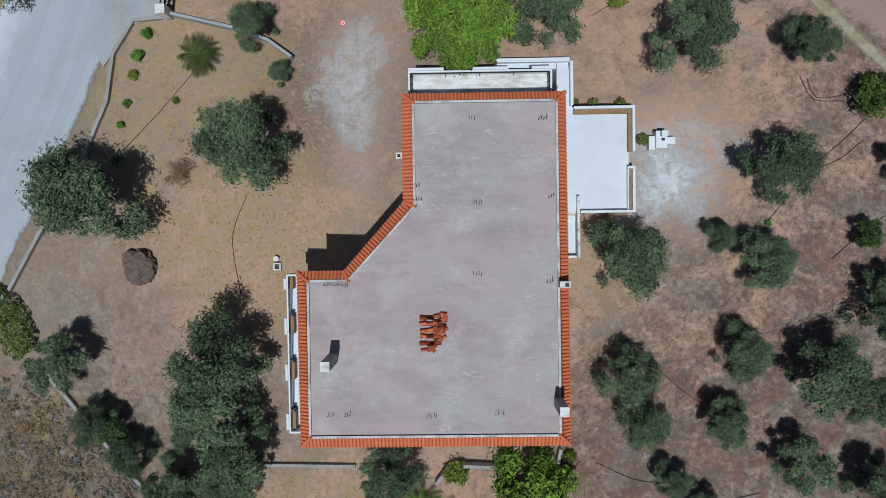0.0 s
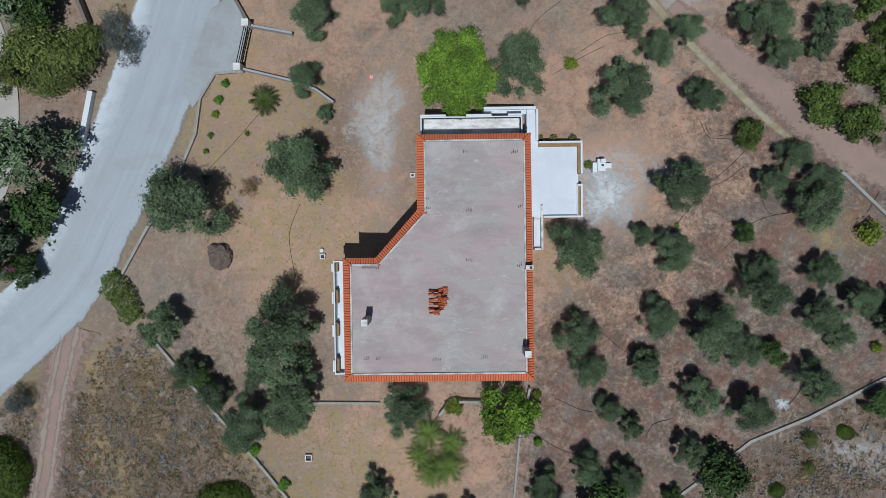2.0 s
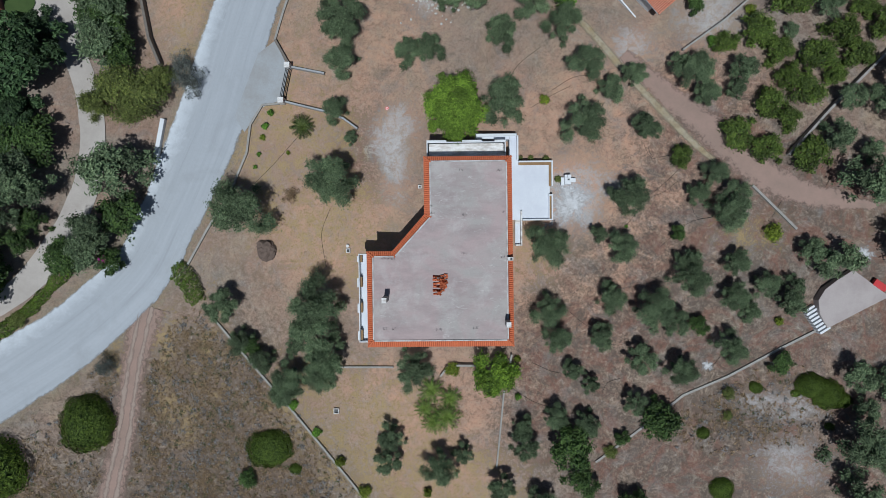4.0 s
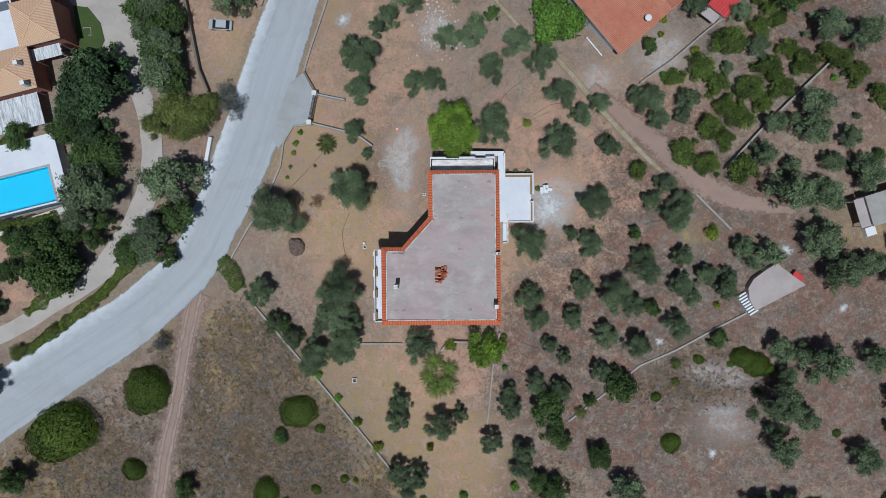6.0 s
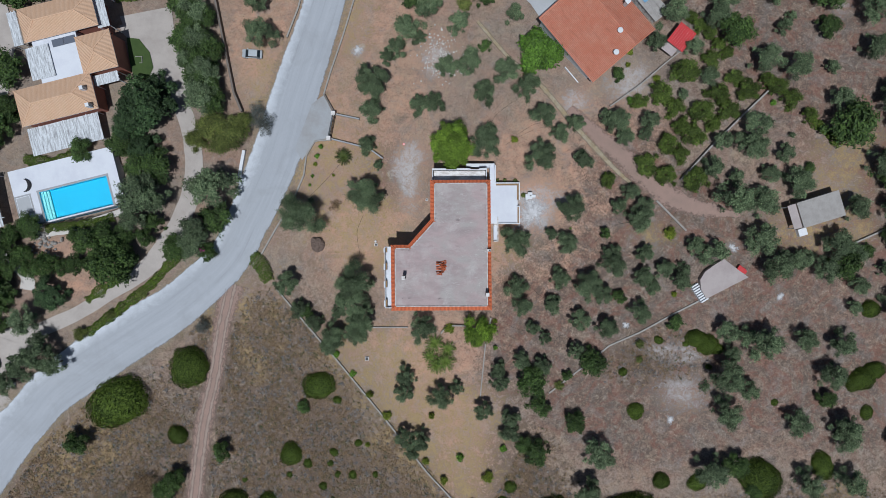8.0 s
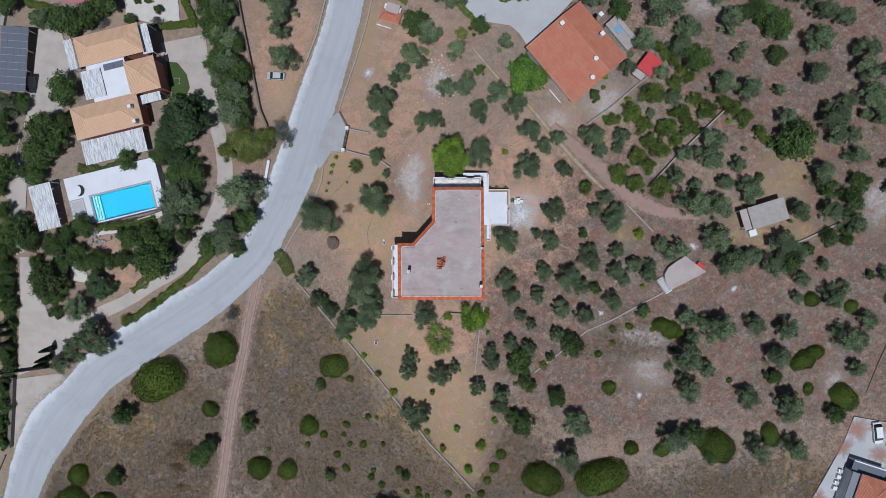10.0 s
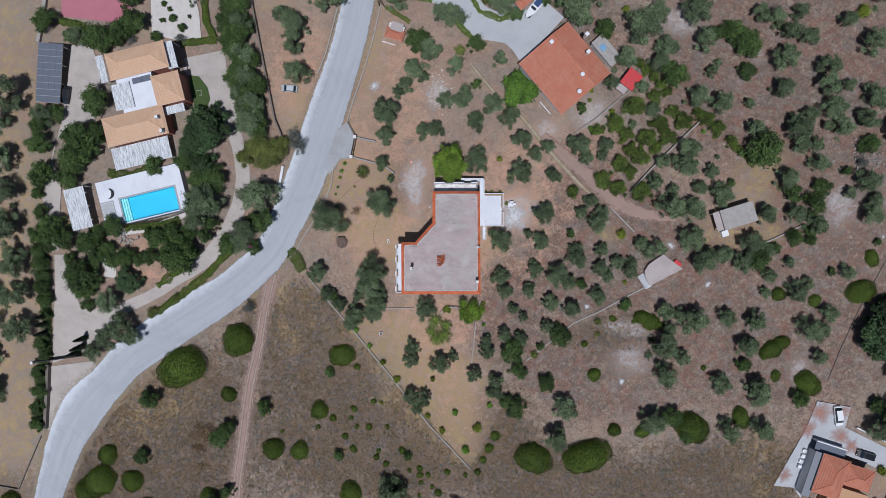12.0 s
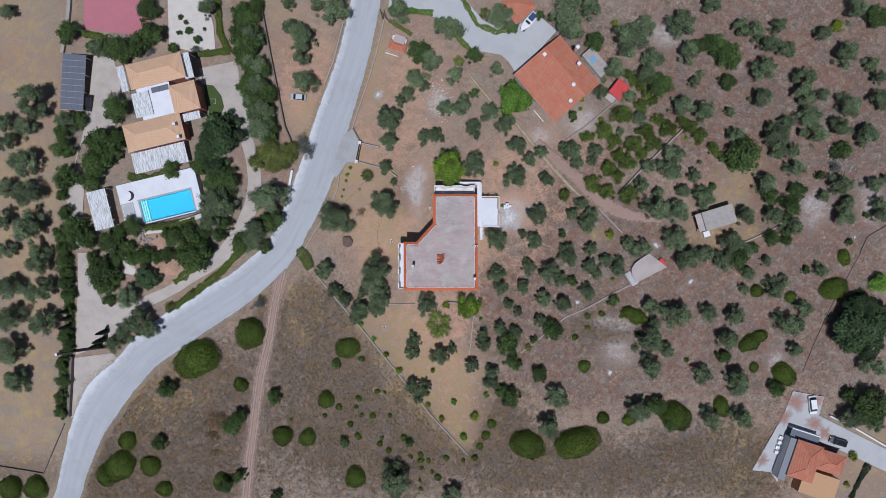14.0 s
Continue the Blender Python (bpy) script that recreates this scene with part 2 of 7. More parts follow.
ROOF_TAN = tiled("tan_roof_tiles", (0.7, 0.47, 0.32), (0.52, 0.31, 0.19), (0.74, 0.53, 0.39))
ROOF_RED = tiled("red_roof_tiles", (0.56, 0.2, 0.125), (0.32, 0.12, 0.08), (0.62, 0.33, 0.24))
BARK = worn("olive_bark", (0.14, 0.115, 0.095), (0.06, 0.05, 0.04), 3.0, 20.0, 0.95, bumpy=0.8)
REED = worn("bleached_reed_roofing", (0.72, 0.75, 0.79), (0.2, 0.2, 0.21), 1.0, 3.0, 0.9, (4.5, 0.5, 1), amount=1.0)
IRON = plain("dark_iron", (0.03, 0.03, 0.033), 0.5, 0.6)
RED_SHEET = worn("red_sheet_roof", (0.55, 0.05, 0.055), (0.36, 0.03, 0.035), 0.7, 5.0, 0.5, amount=0.5)
COURT = worn("pink_court_paint", (0.44, 0.165, 0.205), (0.35, 0.13, 0.16), 0.15, 2.0, 0.8, amount=0.6)
LAWN = worn("mown_lawn", (0.065, 0.1, 0.032), (0.035, 0.06, 0.02), 0.8, 9.0, 0.95, bumpy=0.6)
SOLAR = plain("solar_cells", (0.14, 0.155, 0.195), 0.3, 0.1, 0.5)
ALUMINIUM = plain("aluminium", (0.6, 0.61, 0.63), 0.4, 0.8)
RUBBER = plain("tyre_rubber", (0.02, 0.02, 0.02), 0.8)
GLASS_DARK = plain("car_glass", (0.02, 0.03, 0.04), 0.08, 0.0, 0.8)
OLIVE_LEAF = leafy("olive_leaves", (0.034, 0.058, 0.027), (0.165, 0.212, 0.112))
GREEN_LEAF = leafy("deep_green_leaves", (0.016, 0.036, 0.009), (0.08, 0.128, 0.032))
SHRUB_LEAF = leafy("shrub_leaves", (0.028, 0.052, 0.006), (0.13, 0.185, 0.024))
BRIGHT_LEAF = leafy("bright_green_leaves", (0.045, 0.1, 0.012), (0.15, 0.28, 0.035))
YELLOW_LEAF = leafy("yellow_green_leaves", (0.07, 0.1, 0.01), (0.24, 0.29, 0.03))
BLUE_LEAF = leafy("silvery_leaves", (0.05, 0.055, 0.05), (0.16, 0.17, 0.15))
DARK_LEAF = leafy("dark_conifer_leaves", (0.01, 0.02, 0.01), (0.04, 0.06, 0.03))
DRY_LEAF = leafy("dry_twigs", (0.13, 0.09, 0.05), (0.3, 0.2, 0.12), 0.95)
TUFT_LEAF = leafy("brown_tussock_grass", (0.14, 0.095, 0.06), (0.36, 0.255, 0.15), 0.95)
GREY_TUFT = leafy("grey_thorn_scrub", (0.15, 0.142, 0.138), (0.32, 0.305, 0.3), 0.95)
YELLOW_DULL = leafy("olive_yellow_leaves", (0.05, 0.07, 0.015), (0.17, 0.19, 0.05))
DEEP_LEAF = leafy("deep_tree_leaves", (0.014, 0.032, 0.012), (0.065, 0.108, 0.042))
LIME_LEAF = leafy("lime_green_leaves", (0.045, 0.085, 0.009), (0.175, 0.265, 0.032))
ORCHARD_LEAF = leafy("fresh_orchard_leaves", (0.028, 0.05, 0.008), (0.12, 0.165, 0.03))
LEMON_LEAF = leafy("vivid_green_leaves", (0.03, 0.062, 0.006), (0.15, 0.23, 0.022))
RED_DUST = frayed(worn("red_dust", (0.42, 0.2, 0.15), (0.34, 0.2, 0.16), 0.5, 4.0, 1.0), -0.3, 1.0, 0.5)
PALE_STONE = worn("white_gravel", (0.58, 0.55, 0.52), (0.44, 0.4, 0.37), 0.5, 7.0, 1.0)
SHRUB_DULL = leafy("dull_dwarf_shrubs", (0.05, 0.055, 0.03), (0.13, 0.14, 0.07), 0.9)
STRAW_LEAF = leafy("straw_blades", (0.26, 0.19, 0.1), (0.5, 0.38, 0.2), 0.95)
POOL_STEP = plain("pool_step_tiles", (0.35, 0.62, 0.6), 0.5)
RUT = frayed(worn("worn_rut", (0.345, 0.265, 0.225), (0.3, 0.23, 0.195), 0.5, 4.0, 1.0), 0.2, 2.6, 0.7)
ASH = frayed(worn("pale_ash", (0.62, 0.62, 0.64), (0.42, 0.4, 0.4), 0.9, 6.0, 1.0), 0.1, 2.2, 1.6)
SHADE_CORE = worn("shade_core_green", (0.03, 0.05, 0.014), (0.016, 0.026, 0.008), 3.0, 12.0, 0.95)
PINK_FLOWER = leafy("magenta_blossom", (0.3, 0.015, 0.16), (0.5, 0.03, 0.3))


# ---- building blocks ----
def obj(name, bm, mat, parent=None, label="", smooth=False):
    me = bpy.data.meshes.new(name)
    bm.normal_update()
    bm.to_mesh(me)
    bm.free()
    me.materials.append(mat)
    if smooth:
        me.shade_smooth()
    ob = new(name, me)
    if parent is not None:
        ob.parent = parent
    if label:
        ob["label"] = label
    return ob


def part(name, bm, mat, parent, label="", smooth=False):
    return obj(name, bm, mat, parent, label, smooth)


def thing(name, m, label, category, group="", kind=""):
    ob = new(name)
    ob.matrix_world = m
    ob.empty_display_size = 0.3
    return tagged(ob, label, category, group, kind)


def add_box(bm, x0, y0, z0, x1, y1, z1, turn=0.0, at=(0, 0)):
    m = pose(at[0], at[1], 0, 0, 0, turn) @ Matrix.Translation(((x0 + x1) / 2, (y0 + y1) / 2, (z0 + z1) / 2))
    m = m @ Matrix.Diagonal((abs(x1 - x0), abs(y1 - y0), abs(z1 - z0), 1))
    return bmesh.ops.create_cube(bm, size=1, matrix=m)["verts"]


def box(x0, y0, z0, x1, y1, z1, bevel=0.0, turn=0.0, at=(0, 0)):
    bm = bmesh.new()
    add_box(bm, x0, y0, z0, x1, y1, z1, turn, at)
    if bevel:
        bmesh.ops.bevel(bm, geom=bm.edges[:], offset=bevel, segments=2, affect="EDGES", profile=0.6)
    return bm


def prism(points, z0, z1, bevel=0.0):
    bm = bmesh.new()
    f = bm.faces.new([bm.verts.new((x, y, z0)) for x, y in points])
    bm.normal_update()
    if f.normal.z > 0:
        f.normal_flip()
    up = bmesh.ops.extrude_face_region(bm, geom=[f])
    for v in up["geom"]:
        if isinstance(v, bmesh.types.BMVert):
            v.co.z = z1
    bmesh.ops.recalc_face_normals(bm, faces=bm.faces[:])
    if bevel:
        edges = [e for e in bm.edges if all(v.co.z > z1 - 1e-4 for v in e.verts)]
        bmesh.ops.bevel(bm, geom=edges, offset=bevel, segments=2, affect="EDGES")
    return bm


def rod(bm, a, b, r0, r1=None, sides=6):
    a, b = Vector(a), Vector(b)
    r1 = r0 if r1 is None else r1
    m = Matrix.Translation((a + b) / 2) @ (b - a).to_track_quat("Z", "Y").to_matrix().to_4x4()
    return bmesh.ops.create_cone(bm, cap_ends=True, segments=sides, radius1=r0, radius2=r1, depth=(b - a).length, matrix=m)["verts"]


# ---- lie of the land ----
def step(x, a, b):
    s = min(max((x - a) / (b - a), 0.0), 1.0)
    return s * s * (3 - 2 * s)


def land(x, y):
    """Height of the hillside, which climbs to the east and falls away to the north."""
    return -1.4 + 5.6 * math.tanh((x - 15) / 38) + 4.5 * step(-x, 40, 75) - 6.5 * (1 - math.exp(-(max(y, 0) / 45) ** 2))


def smooth_line(points, pitch=1.5):
    """A smooth curve through the points, in even steps."""
    p = [Vector(q) for q in points]
    p = [2 * p[0] - p[1]] + p + [2 * p[-1] - p[-2]]
    out = []
    for a, b, c, d in zip(p, p[1:], p[2:], p[3:]):
        n = max(2, int((c - b).length / pitch))
        for k in range(n):
            t = k / n
            out.append(0.5 * (2 * b + (c - a) * t + (2 * a - 5 * b + 4 * c - d) * t * t + (3 * b - a - 3 * c + d) * t ** 3))
    out.append(p[-2])
    return out


def ribbon(points, lift, cols=4, rough_edge=0.0):
    """A strip draped on the land; points are x, y, width."""
    bm = bmesh.new()
    edge = bm.verts.layers.float.new("edge")
    across, along = bm.verts.layers.float.new("across"), bm.verts.layers.float.new("along")
    line = smooth_line(points)
    rows = []
    run = 0.0
    for i, q in enumerate(line):
        d = (line[min(i + 1, len(line) - 1)] - line[max(i - 1, 0)]).xy.normalized()
        side = Vector((-d.y, d.x))
        row = []
        run += (q - line[max(i - 1, 0)]).xy.length
        for k in range(cols + 1):
            u = k / cols - 0.5
            if k in (0, cols):
                u *= 1 + rough_edge * noise.noise((q.x * 0.35, q.y * 0.35, k))
            s = q.xy + side * u * q.z
            row.append(bm.verts.new((s.x, s.y, land(s.x, s.y) + lift)))
            row[-1][edge] = 2 * abs(k / cols - 0.5)
            row[-1][across], row[-1][along] = (k / cols - 0.5) * q.z, run
        rows.append(row)
    for a, b in zip(rows, rows[1:]):
        for k in range(cols):
            bm.faces.new((a[k], a[k + 1], b[k + 1], b[k]))
    bmesh.ops.recalc_face_normals(bm, faces=bm.faces[:])
    if sum(f.normal.z for f in bm.faces) < 0:
        bmesh.ops.reverse_faces(bm, faces=bm.faces[:])
    return bm


def patch(points, lift):
    """A piece of paving draped on the land, in small squares cut to its outline."""
    bm = bmesh.new()
    bm.faces.new([bm.verts.new((x, y, 0)) for x, y in points])
    xs, ys = [p[0] for p in points], [p[1] for p in points]
    for axis, lo, hi in (((1, 0, 0), min(xs), max(xs)), ((0, 1, 0), min(ys), max(ys))):
        c = math.floor(lo) + 2.0
        while c < hi:
            bmesh.ops.bisect_plane(bm, geom=bm.verts[:] + bm.edges[:] + bm.faces[:], plane_co=Vector(axis) * c, plane_no=axis)
            c += 2.0
    for v in bm.verts:
        v.co.z = land(v.co.x, v.co.y) + lift
    bm.normal_update()
    if sum(f.normal.z for f in bm.faces) < 0:
        bmesh.ops.reverse_faces(bm, faces=bm.faces[:])
    return bm


def low_wall(points, width, height, sink=0.4, pitch=2.0):
    """A wall along a line, with its coping following the land."""
    bm = bmesh.new()
    line = []
    for (ax, ay), (bx, by) in zip(points, points[1:]):
        n = max(1, int(math.hypot(bx - ax, by - ay) / pitch))
        line += [(ax + (bx - ax) * k / n, ay + (by - ay) * k / n) for k in range(n)]
    line.append(points[-1])
    rows = []
    for i, (x, y) in enumerate(line):
        a, b = line[max(i - 1, 0)], line[min(i + 1, len(line) - 1)]
        d = Vector((b[0] - a[0], b[1] - a[1])).normalized()
        s = Vector((-d.y, d.x)) * width / 2
        z = land(x, y)
        rows.append([bm.verts.new((x + k * s.x, y + k * s.y, z + h)) for k, h in ((1, -sink), (1, height), (-1, height), (-1, -sink))])
    for a, b in zip(rows, rows[1:]):
        for k in range(4):
            bm.faces.new((a[k], a[(k + 1) % 4], b[(k + 1) % 4], b[k]))
    bm.faces.new(rows[0])
    bm.faces.new(rows[-1][::-1])
    bmesh.ops.recalc_face_normals(bm, faces=bm.faces[:])
    return bm


# ---- ground, roads and walls ----
# drifts of ground cover: x, y, reach in x, reach in y
GRASS_DRIFTS = [
    (-111.0, 42.0, 10.0, 12.0), (-109.0, 12.0, 9.0, 14.0), (-109.0, -12.0, 9.0, 12.0), (-110.0, -36.0, 9.0, 12.0), (-113.0, 62.0, 10.0, 10.0),
    (-19.7, 4.4, 7.2, 4.5), (-24.4, 23.3, 5.4, 5.4), (-21.3, 14.9, 7.2, 4.5), (-13.6, 3.6, 5.4, 2.5), (-33.6, 18.0, 1.8, 10.7),
    (-18.6, 48.9, 4.5, 10.7), (2.9, -45.8, 7.2, 7.2), (-3.9, -39.3, 5.4, 7.2), (-13.7, -25.8, 4.5, 6.3), (-111.6, 13.2, 8.9, 10.7),
    (-109.4, -49.6, 10.7, 8.9), (74.7, -48.9, 5.4, 4.5), (73.5, 12.1, 5.4, 4.5), (71.3, 1.4, 7.2, 2.7), (40.3, 2.1, 3.6, 2.1),
    (-21.3, -19.9, 5.4, 5.4), (-13.7, 13.4, 2.5, 7.2), (-40.4, -17.7, 2.1, 7.2), (-41.5, -10.8, 2.5, 2.5), (-37.4, -24.5, 2.5, 3.6),
    (-47.2, -15.4, 2.5, 3.6), (-13.7, -39.5, 1.8, 2.5), (-51.5, -10.8, 1.8, 1.8), (-27.4, 15.0, 3.6, 5.4), (-12.1, -1.7, 4.5, 3.6),
    (-6.1, -28.7, 5.4, 7.2), (11.7, -0.1, 3.6, 3.6), (69.9, 4.3, 8.9, 3.6), (77.2, 18.6, 4.5, 3.6), (-43.6, 63.3, 5.4, 5.4),
    (-37.0, 35.0, 3.6, 8.9), (-33.5, -13.9, 2.5, 7.2), (74.9, -60.5, 5.4, 5.4), (-79.3, -42.0, 10.7, 7.2), (-67.5, -39.1, 7.2, 5.4),
    (109.0, -53.0, 7.2, 8.9), (2.9, -33.0, 7.2, 3.6), (-9.1, -24.2, 7.2, 5.4), (-0.1, -39.1, 7.2, 7.2), (5.1, -51.0, 3.6, 3.6),
    (-17.4, 0.6, 3.2, 1.8), (-19.0, -2.4, 1.8, 2.5), (-12.1, 8.1, 2.5, 1.6), (-13.6, 4.4, 1.8, 1.1),
]
SCRUB_DRIFTS = [
    (-78.0, -46.0, 9.0, 8.0), (-68.0, -62.0, 14.0, 12.0), (-86.0, -66.0, 9.0, 9.0),
    (-32.1, -32.2, 16.1, 14.3), (-24.5, -53.5, 19.7, 12.5), (-71.9, -52.5, 14.3, 12.5), (-60.4, -40.8, 8.9, 10.7), (17.7, -54.9, 8.9, 8.9),
    (40.7, -59.0, 28.6, 7.2), (67.7, -53.3, 12.5, 5.4), (39.1, -21.0, 8.9, 4.5), (-45.7, -20.0, 3.6, 7.2), (77.7, -57.5, 7.2, 8.9),
    (-33.5, -16.9, 7.2, 5.4), (-9.2, -53.1, 10.7, 10.7), (-112.6, -60.1, 10.7, 3.6), (14.7, -44.6, 5.4, 7.2),
]
PALE_DRIFTS = [
    (-6.4, 11.8, 1.6, 4.6), (-5.4, 17.8, 2.1, 2.5), (-8.4, 15.6, 1.8, 2.5), (18.7, 5.5, 2.9, 2.5), (18.3, 9.5, 4.6, 2.5),
    (-16.9, 39.8, 0.9, 0.9), (-0.9, 37.6, 2.5, 3.2), (26.1, 27.8, 2.3, 2.1), (45.5, -28.2, 3.9, 3.2), (63.2, -9.9, 0.9, 0.7),
    (54.4, -0.7, 0.9, 0.9), (36.4, 31.3, 3.6, 3.6), (93.9, 8.6, 3.6, 4.5), (85.1, -30.0, 2.1, 2.9), (58.4, 54.0, 5.4, 3.6),
    (108.0, 10.0, 2.5, 5.4), (-53.3, 28.7, 1.4, 1.4), (76.1, 45.7, 1.4, 1.8), (43.3, -20.3, 5.4, 1.8), (5.8, -7.5, 0.5, 0.5),
]
RED_DRIFTS = [
    (85.7, -18.5, 10.7, 10.7), (67.4, -27.2, 12.5, 8.9), (97.1, 49.3, 8.9, 8.9), (104.1, 18.6, 5.4, 10.7), (84.4, 21.5, 7.2, 7.2),
    (26.3, -32.3, 7.2, 5.4), (60.2, -12.9, 10.7, 3.6), (92.5, 0.0, 8.9, 7.2), (40.6, -37.8, 10.7, 5.4), (46.0, 7.2, 8.9, 5.4),
    (36.2, 15.9, 7.2, 7.2), (103.3, 30.1, 7.2, 10.7), (79.3, 36.1, 10.7, 8.9), (32.5, 54.7, 7.2, 7.2), (65.7, -1.4, 8.9, 5.4),
    (89.8, 47.8, 23.2, 14.3), (95.5, 15.7, 19.7, 19.7), (88.5, -18.5, 25.0, 19.7), (57.4, -18.7, 14.3, 10.7), (-12.2, 13.4, 3.6, 5.4),
    (26.2, -13.2, 12.5, 10.7), (40.4, -2.9, 14.3, 12.5), (32.0, -26.3, 14.3, 7.2), (14.7, -19.3, 5.4, 7.2), (74.2, 53.8, 26.8, 14.3),
    (104.5, 53.7, 16.1, 14.3), (67.8, 34.6, 16.1, 10.7),
]

WARM_DRIFTS = [
    (-76.0, -1.0, 6.0, 4.0), (-72.0, -7.5, 6.0, 3.0),
    (-7.7, 27.0, 8.0, 8.9), (-9.9, 4.3, 8.9, 7.2), (14.6, -3.0, 10.7, 12.5), (20.5, 19.0, 10.7, 10.7), (-0.1, -28.6, 10.7, 10.7),
    (-21.4, 25.6, 7.2, 10.7), (2.9, -46.6, 8.9, 8.9), (-34.1, 47.5, 7.2, 14.3), (32.0, 18.9, 8.9, 8.9), (-9.3, 45.5, 10.7, 10.7),
    (-40.2, 41.3, 5.4, 10.7), (-6.1, -19.7, 10.7, 7.2), (26.2, 1.4, 8.9, 10.7), (-18.2, 1.3, 7.2, 8.9), (11.7, 11.7, 7.2, 8.9),
    (91.6, -38.7, 3.6, 3.6),
]


def cover(x, y):
    """How much dry grass, scrub, pale dust and red earth lie at a place."""
    out = []
    for drifts in (GRASS_DRIFTS, SCRUB_DRIFTS, PALE_DRIFTS, RED_DRIFTS):
        out.append(min(1.0, sum(math.exp(-(((x - a) / c) ** 2 + ((y - b) / d) ** 2) * 0.8) for a, b, c, d in drifts if abs(x - a) < 3 * c and abs(y - b) < 3 * d)))
    return out


# pool excavation: origin, then reach along and across
POOL_PIT = (-72.8, 10.3, -7.4, -5.1, 9.2, 3.5)


def ground():
    xs = [-2500, -1200, -600, -330, -230, -180] + [-150 + 1.5 * k for k in range(201)] + [180, 230, 330, 600, 1200, 2500]
    ys = [-2500, -1200, -600, -330, -200, -150, -120] + [-96 + 1.5 * k for k in range(129)] + [120, 150, 200, 330, 600, 1200, 2500]
    pit = lambda x, y: 2.6 if (lambda u, w: POOL_PIT[2] < u < POOL_PIT[4] and POOL_PIT[3] < w < POOL_PIT[5])(*(Matrix.Rotation(radians(-13.5), 2) @ Vector((x - POOL_PIT[0], y - POOL_PIT[1])))) else 0.0
    verts = [(x, y, land(x, y) - pit(x, y) + 0.12 * noise.noise((x * 0.12, y * 0.12, 3)) * step(abs(x) + abs(y), 30, 60)) for y in ys for x in xs]
    n = len(xs)
    faces = [(j * n + i, j * n + i + 1, (j + 1) * n + i + 1, (j + 1) * n + i) for j in range(len(ys) - 1) for i in range(n - 1)]
    me = bpy.data.meshes.new("ground")
    me.from_pydata(verts, [], faces)
    a = me.color_attributes.new("cover", "FLOAT_COLOR", "POINT")
    a.data.foreach_set("color", [k for v in verts for k in cover(v[0], v[1])])
    warm = me.attributes.new("warm", "FLOAT", "POINT")
    warm.data.foreach_set("value", [min(1.0, sum(math.exp(-((v[0] - a) / p) ** 2 - ((v[1] - b) / q) ** 2) for a, b, p, q in WARM_DRIFTS)) for v in verts])
    me.materials.append(SOIL)
    me.shade_smooth()
    return tagged(new("ground", me), "dry reddish hillside soil with straw-coloured grass", "ground", kind="structure")


ground()


def setting(name, bm, mat, label, category):
    return tagged(obj(name, bm, mat), label, category, kind="structure")


ROAD = [(-16.8, 84.5, 9.0), (-18.7, 75.3, 8.6), (-20.5, 66.1, 8.4), (-22.1, 58.3, 8.6), (-23.9, 50.5, 8.8), (-26.2, 42.7, 9.2), (-29.6, 31.9, 10.0), (-32.7, 21.1, 10.2), (-35.8, 12.7, 10.0), (-39.6, 4.4, 9.0), (-43.8, -3.2, 8.6), (-52.9, -11.6, 9.2), (-58.4, -15.4, 9.8), (-64.8, -19.6, 9.8), (-70.0, -23.0, 10.5), (-77.4, -28.5, 9.7), (-82.8, -34.4, 9.4), (-88.8, -40.8, 11.1), (-93.2, -48.6, 9.6), (-95.8, -56.0, 8.2), (-97.6, -61.8, 7.3), (-99.3, -67.8, 7.0), (-104.6, -79.9, 7.0), (-108.6, -92.1, 7.0)]
setting("road", ribbon(ROAD, 0.17, 6, 0.03), ASPHALT, "pale sun-bleached asphalt road curving past the plots", "road")
setting("road_verge", ribbon([(x, y, w + 3.0) for x, y, w in ROAD], 0.13, 8, 0.1), VERGE, "chalky worn verge along the road", "verge")
TRACK_LINE = [(-42.7, -7.8, 7.0), (-44.2, -13.9, 4.6), (-45.4, -20.0, 4.0), (-46.5, -26.8, 4.0), (-48.4, -35.2, 4.2), (-49.6, -42.8, 4.2), (-50.5, -50.4, 4.2), (-51.6, -58.1, 4.2), (-52.4, -65.7, 4.2), (-53.2, -76.5, 4.2)]
setting("dirt_track", ribbon(TRACK_LINE, 0.14, 4, 0.25), TRACK, "reddish dirt track through scrub", "track")
for off in (-0.75, 0.75):
    setting("wheel_rut", ribbon([(x + off, y, 0.9) for x, y, w in TRACK_LINE], 0.17, 2, 0.6), RUT, "pale worn wheel rut in the dirt track", "wheel rut")
setting("villa_drive", ribbon([(-62.2, 46.1, 6.5), (-59.1, 40.1, 5.0), (-56.4, 34.0, 3.6), (-53.3, 29.4, 3.2), (-51.2, 24.1, 3.2), (-50.1, 18.0, 3.4), (-50.3, 11.9, 3.6), (-52.2, 5.9, 3.6), (-55.5, -0.2, 4.0), (-59.8, -5.1, 3.4), (-65.7, -9.1, 2.8), (-71.5, -12.8, 2.8), (-79.0, -16.2, 3.0), (-85.0, -18.3, 4.5), (-92.4, -19.5, 7.0)], 0.14, 4, 0.1), GRAVEL, "pale gravel drive winding to the villa", "drive")
setting("villa_court", patch([(-65.0, 46.5), (-55.3, 49.1), (-54.4, 42.6), (-52.0, 34.9), (-50.9, 26.4), (-52.4, 25.9), (-54.2, 33.0), (-56.1, 36.3), (-57.2, 39.4), (-60.2, 42.0), (-62.6, 40.4)], 0.16), GRAVEL, "pale gravel court behind the villa", "court")
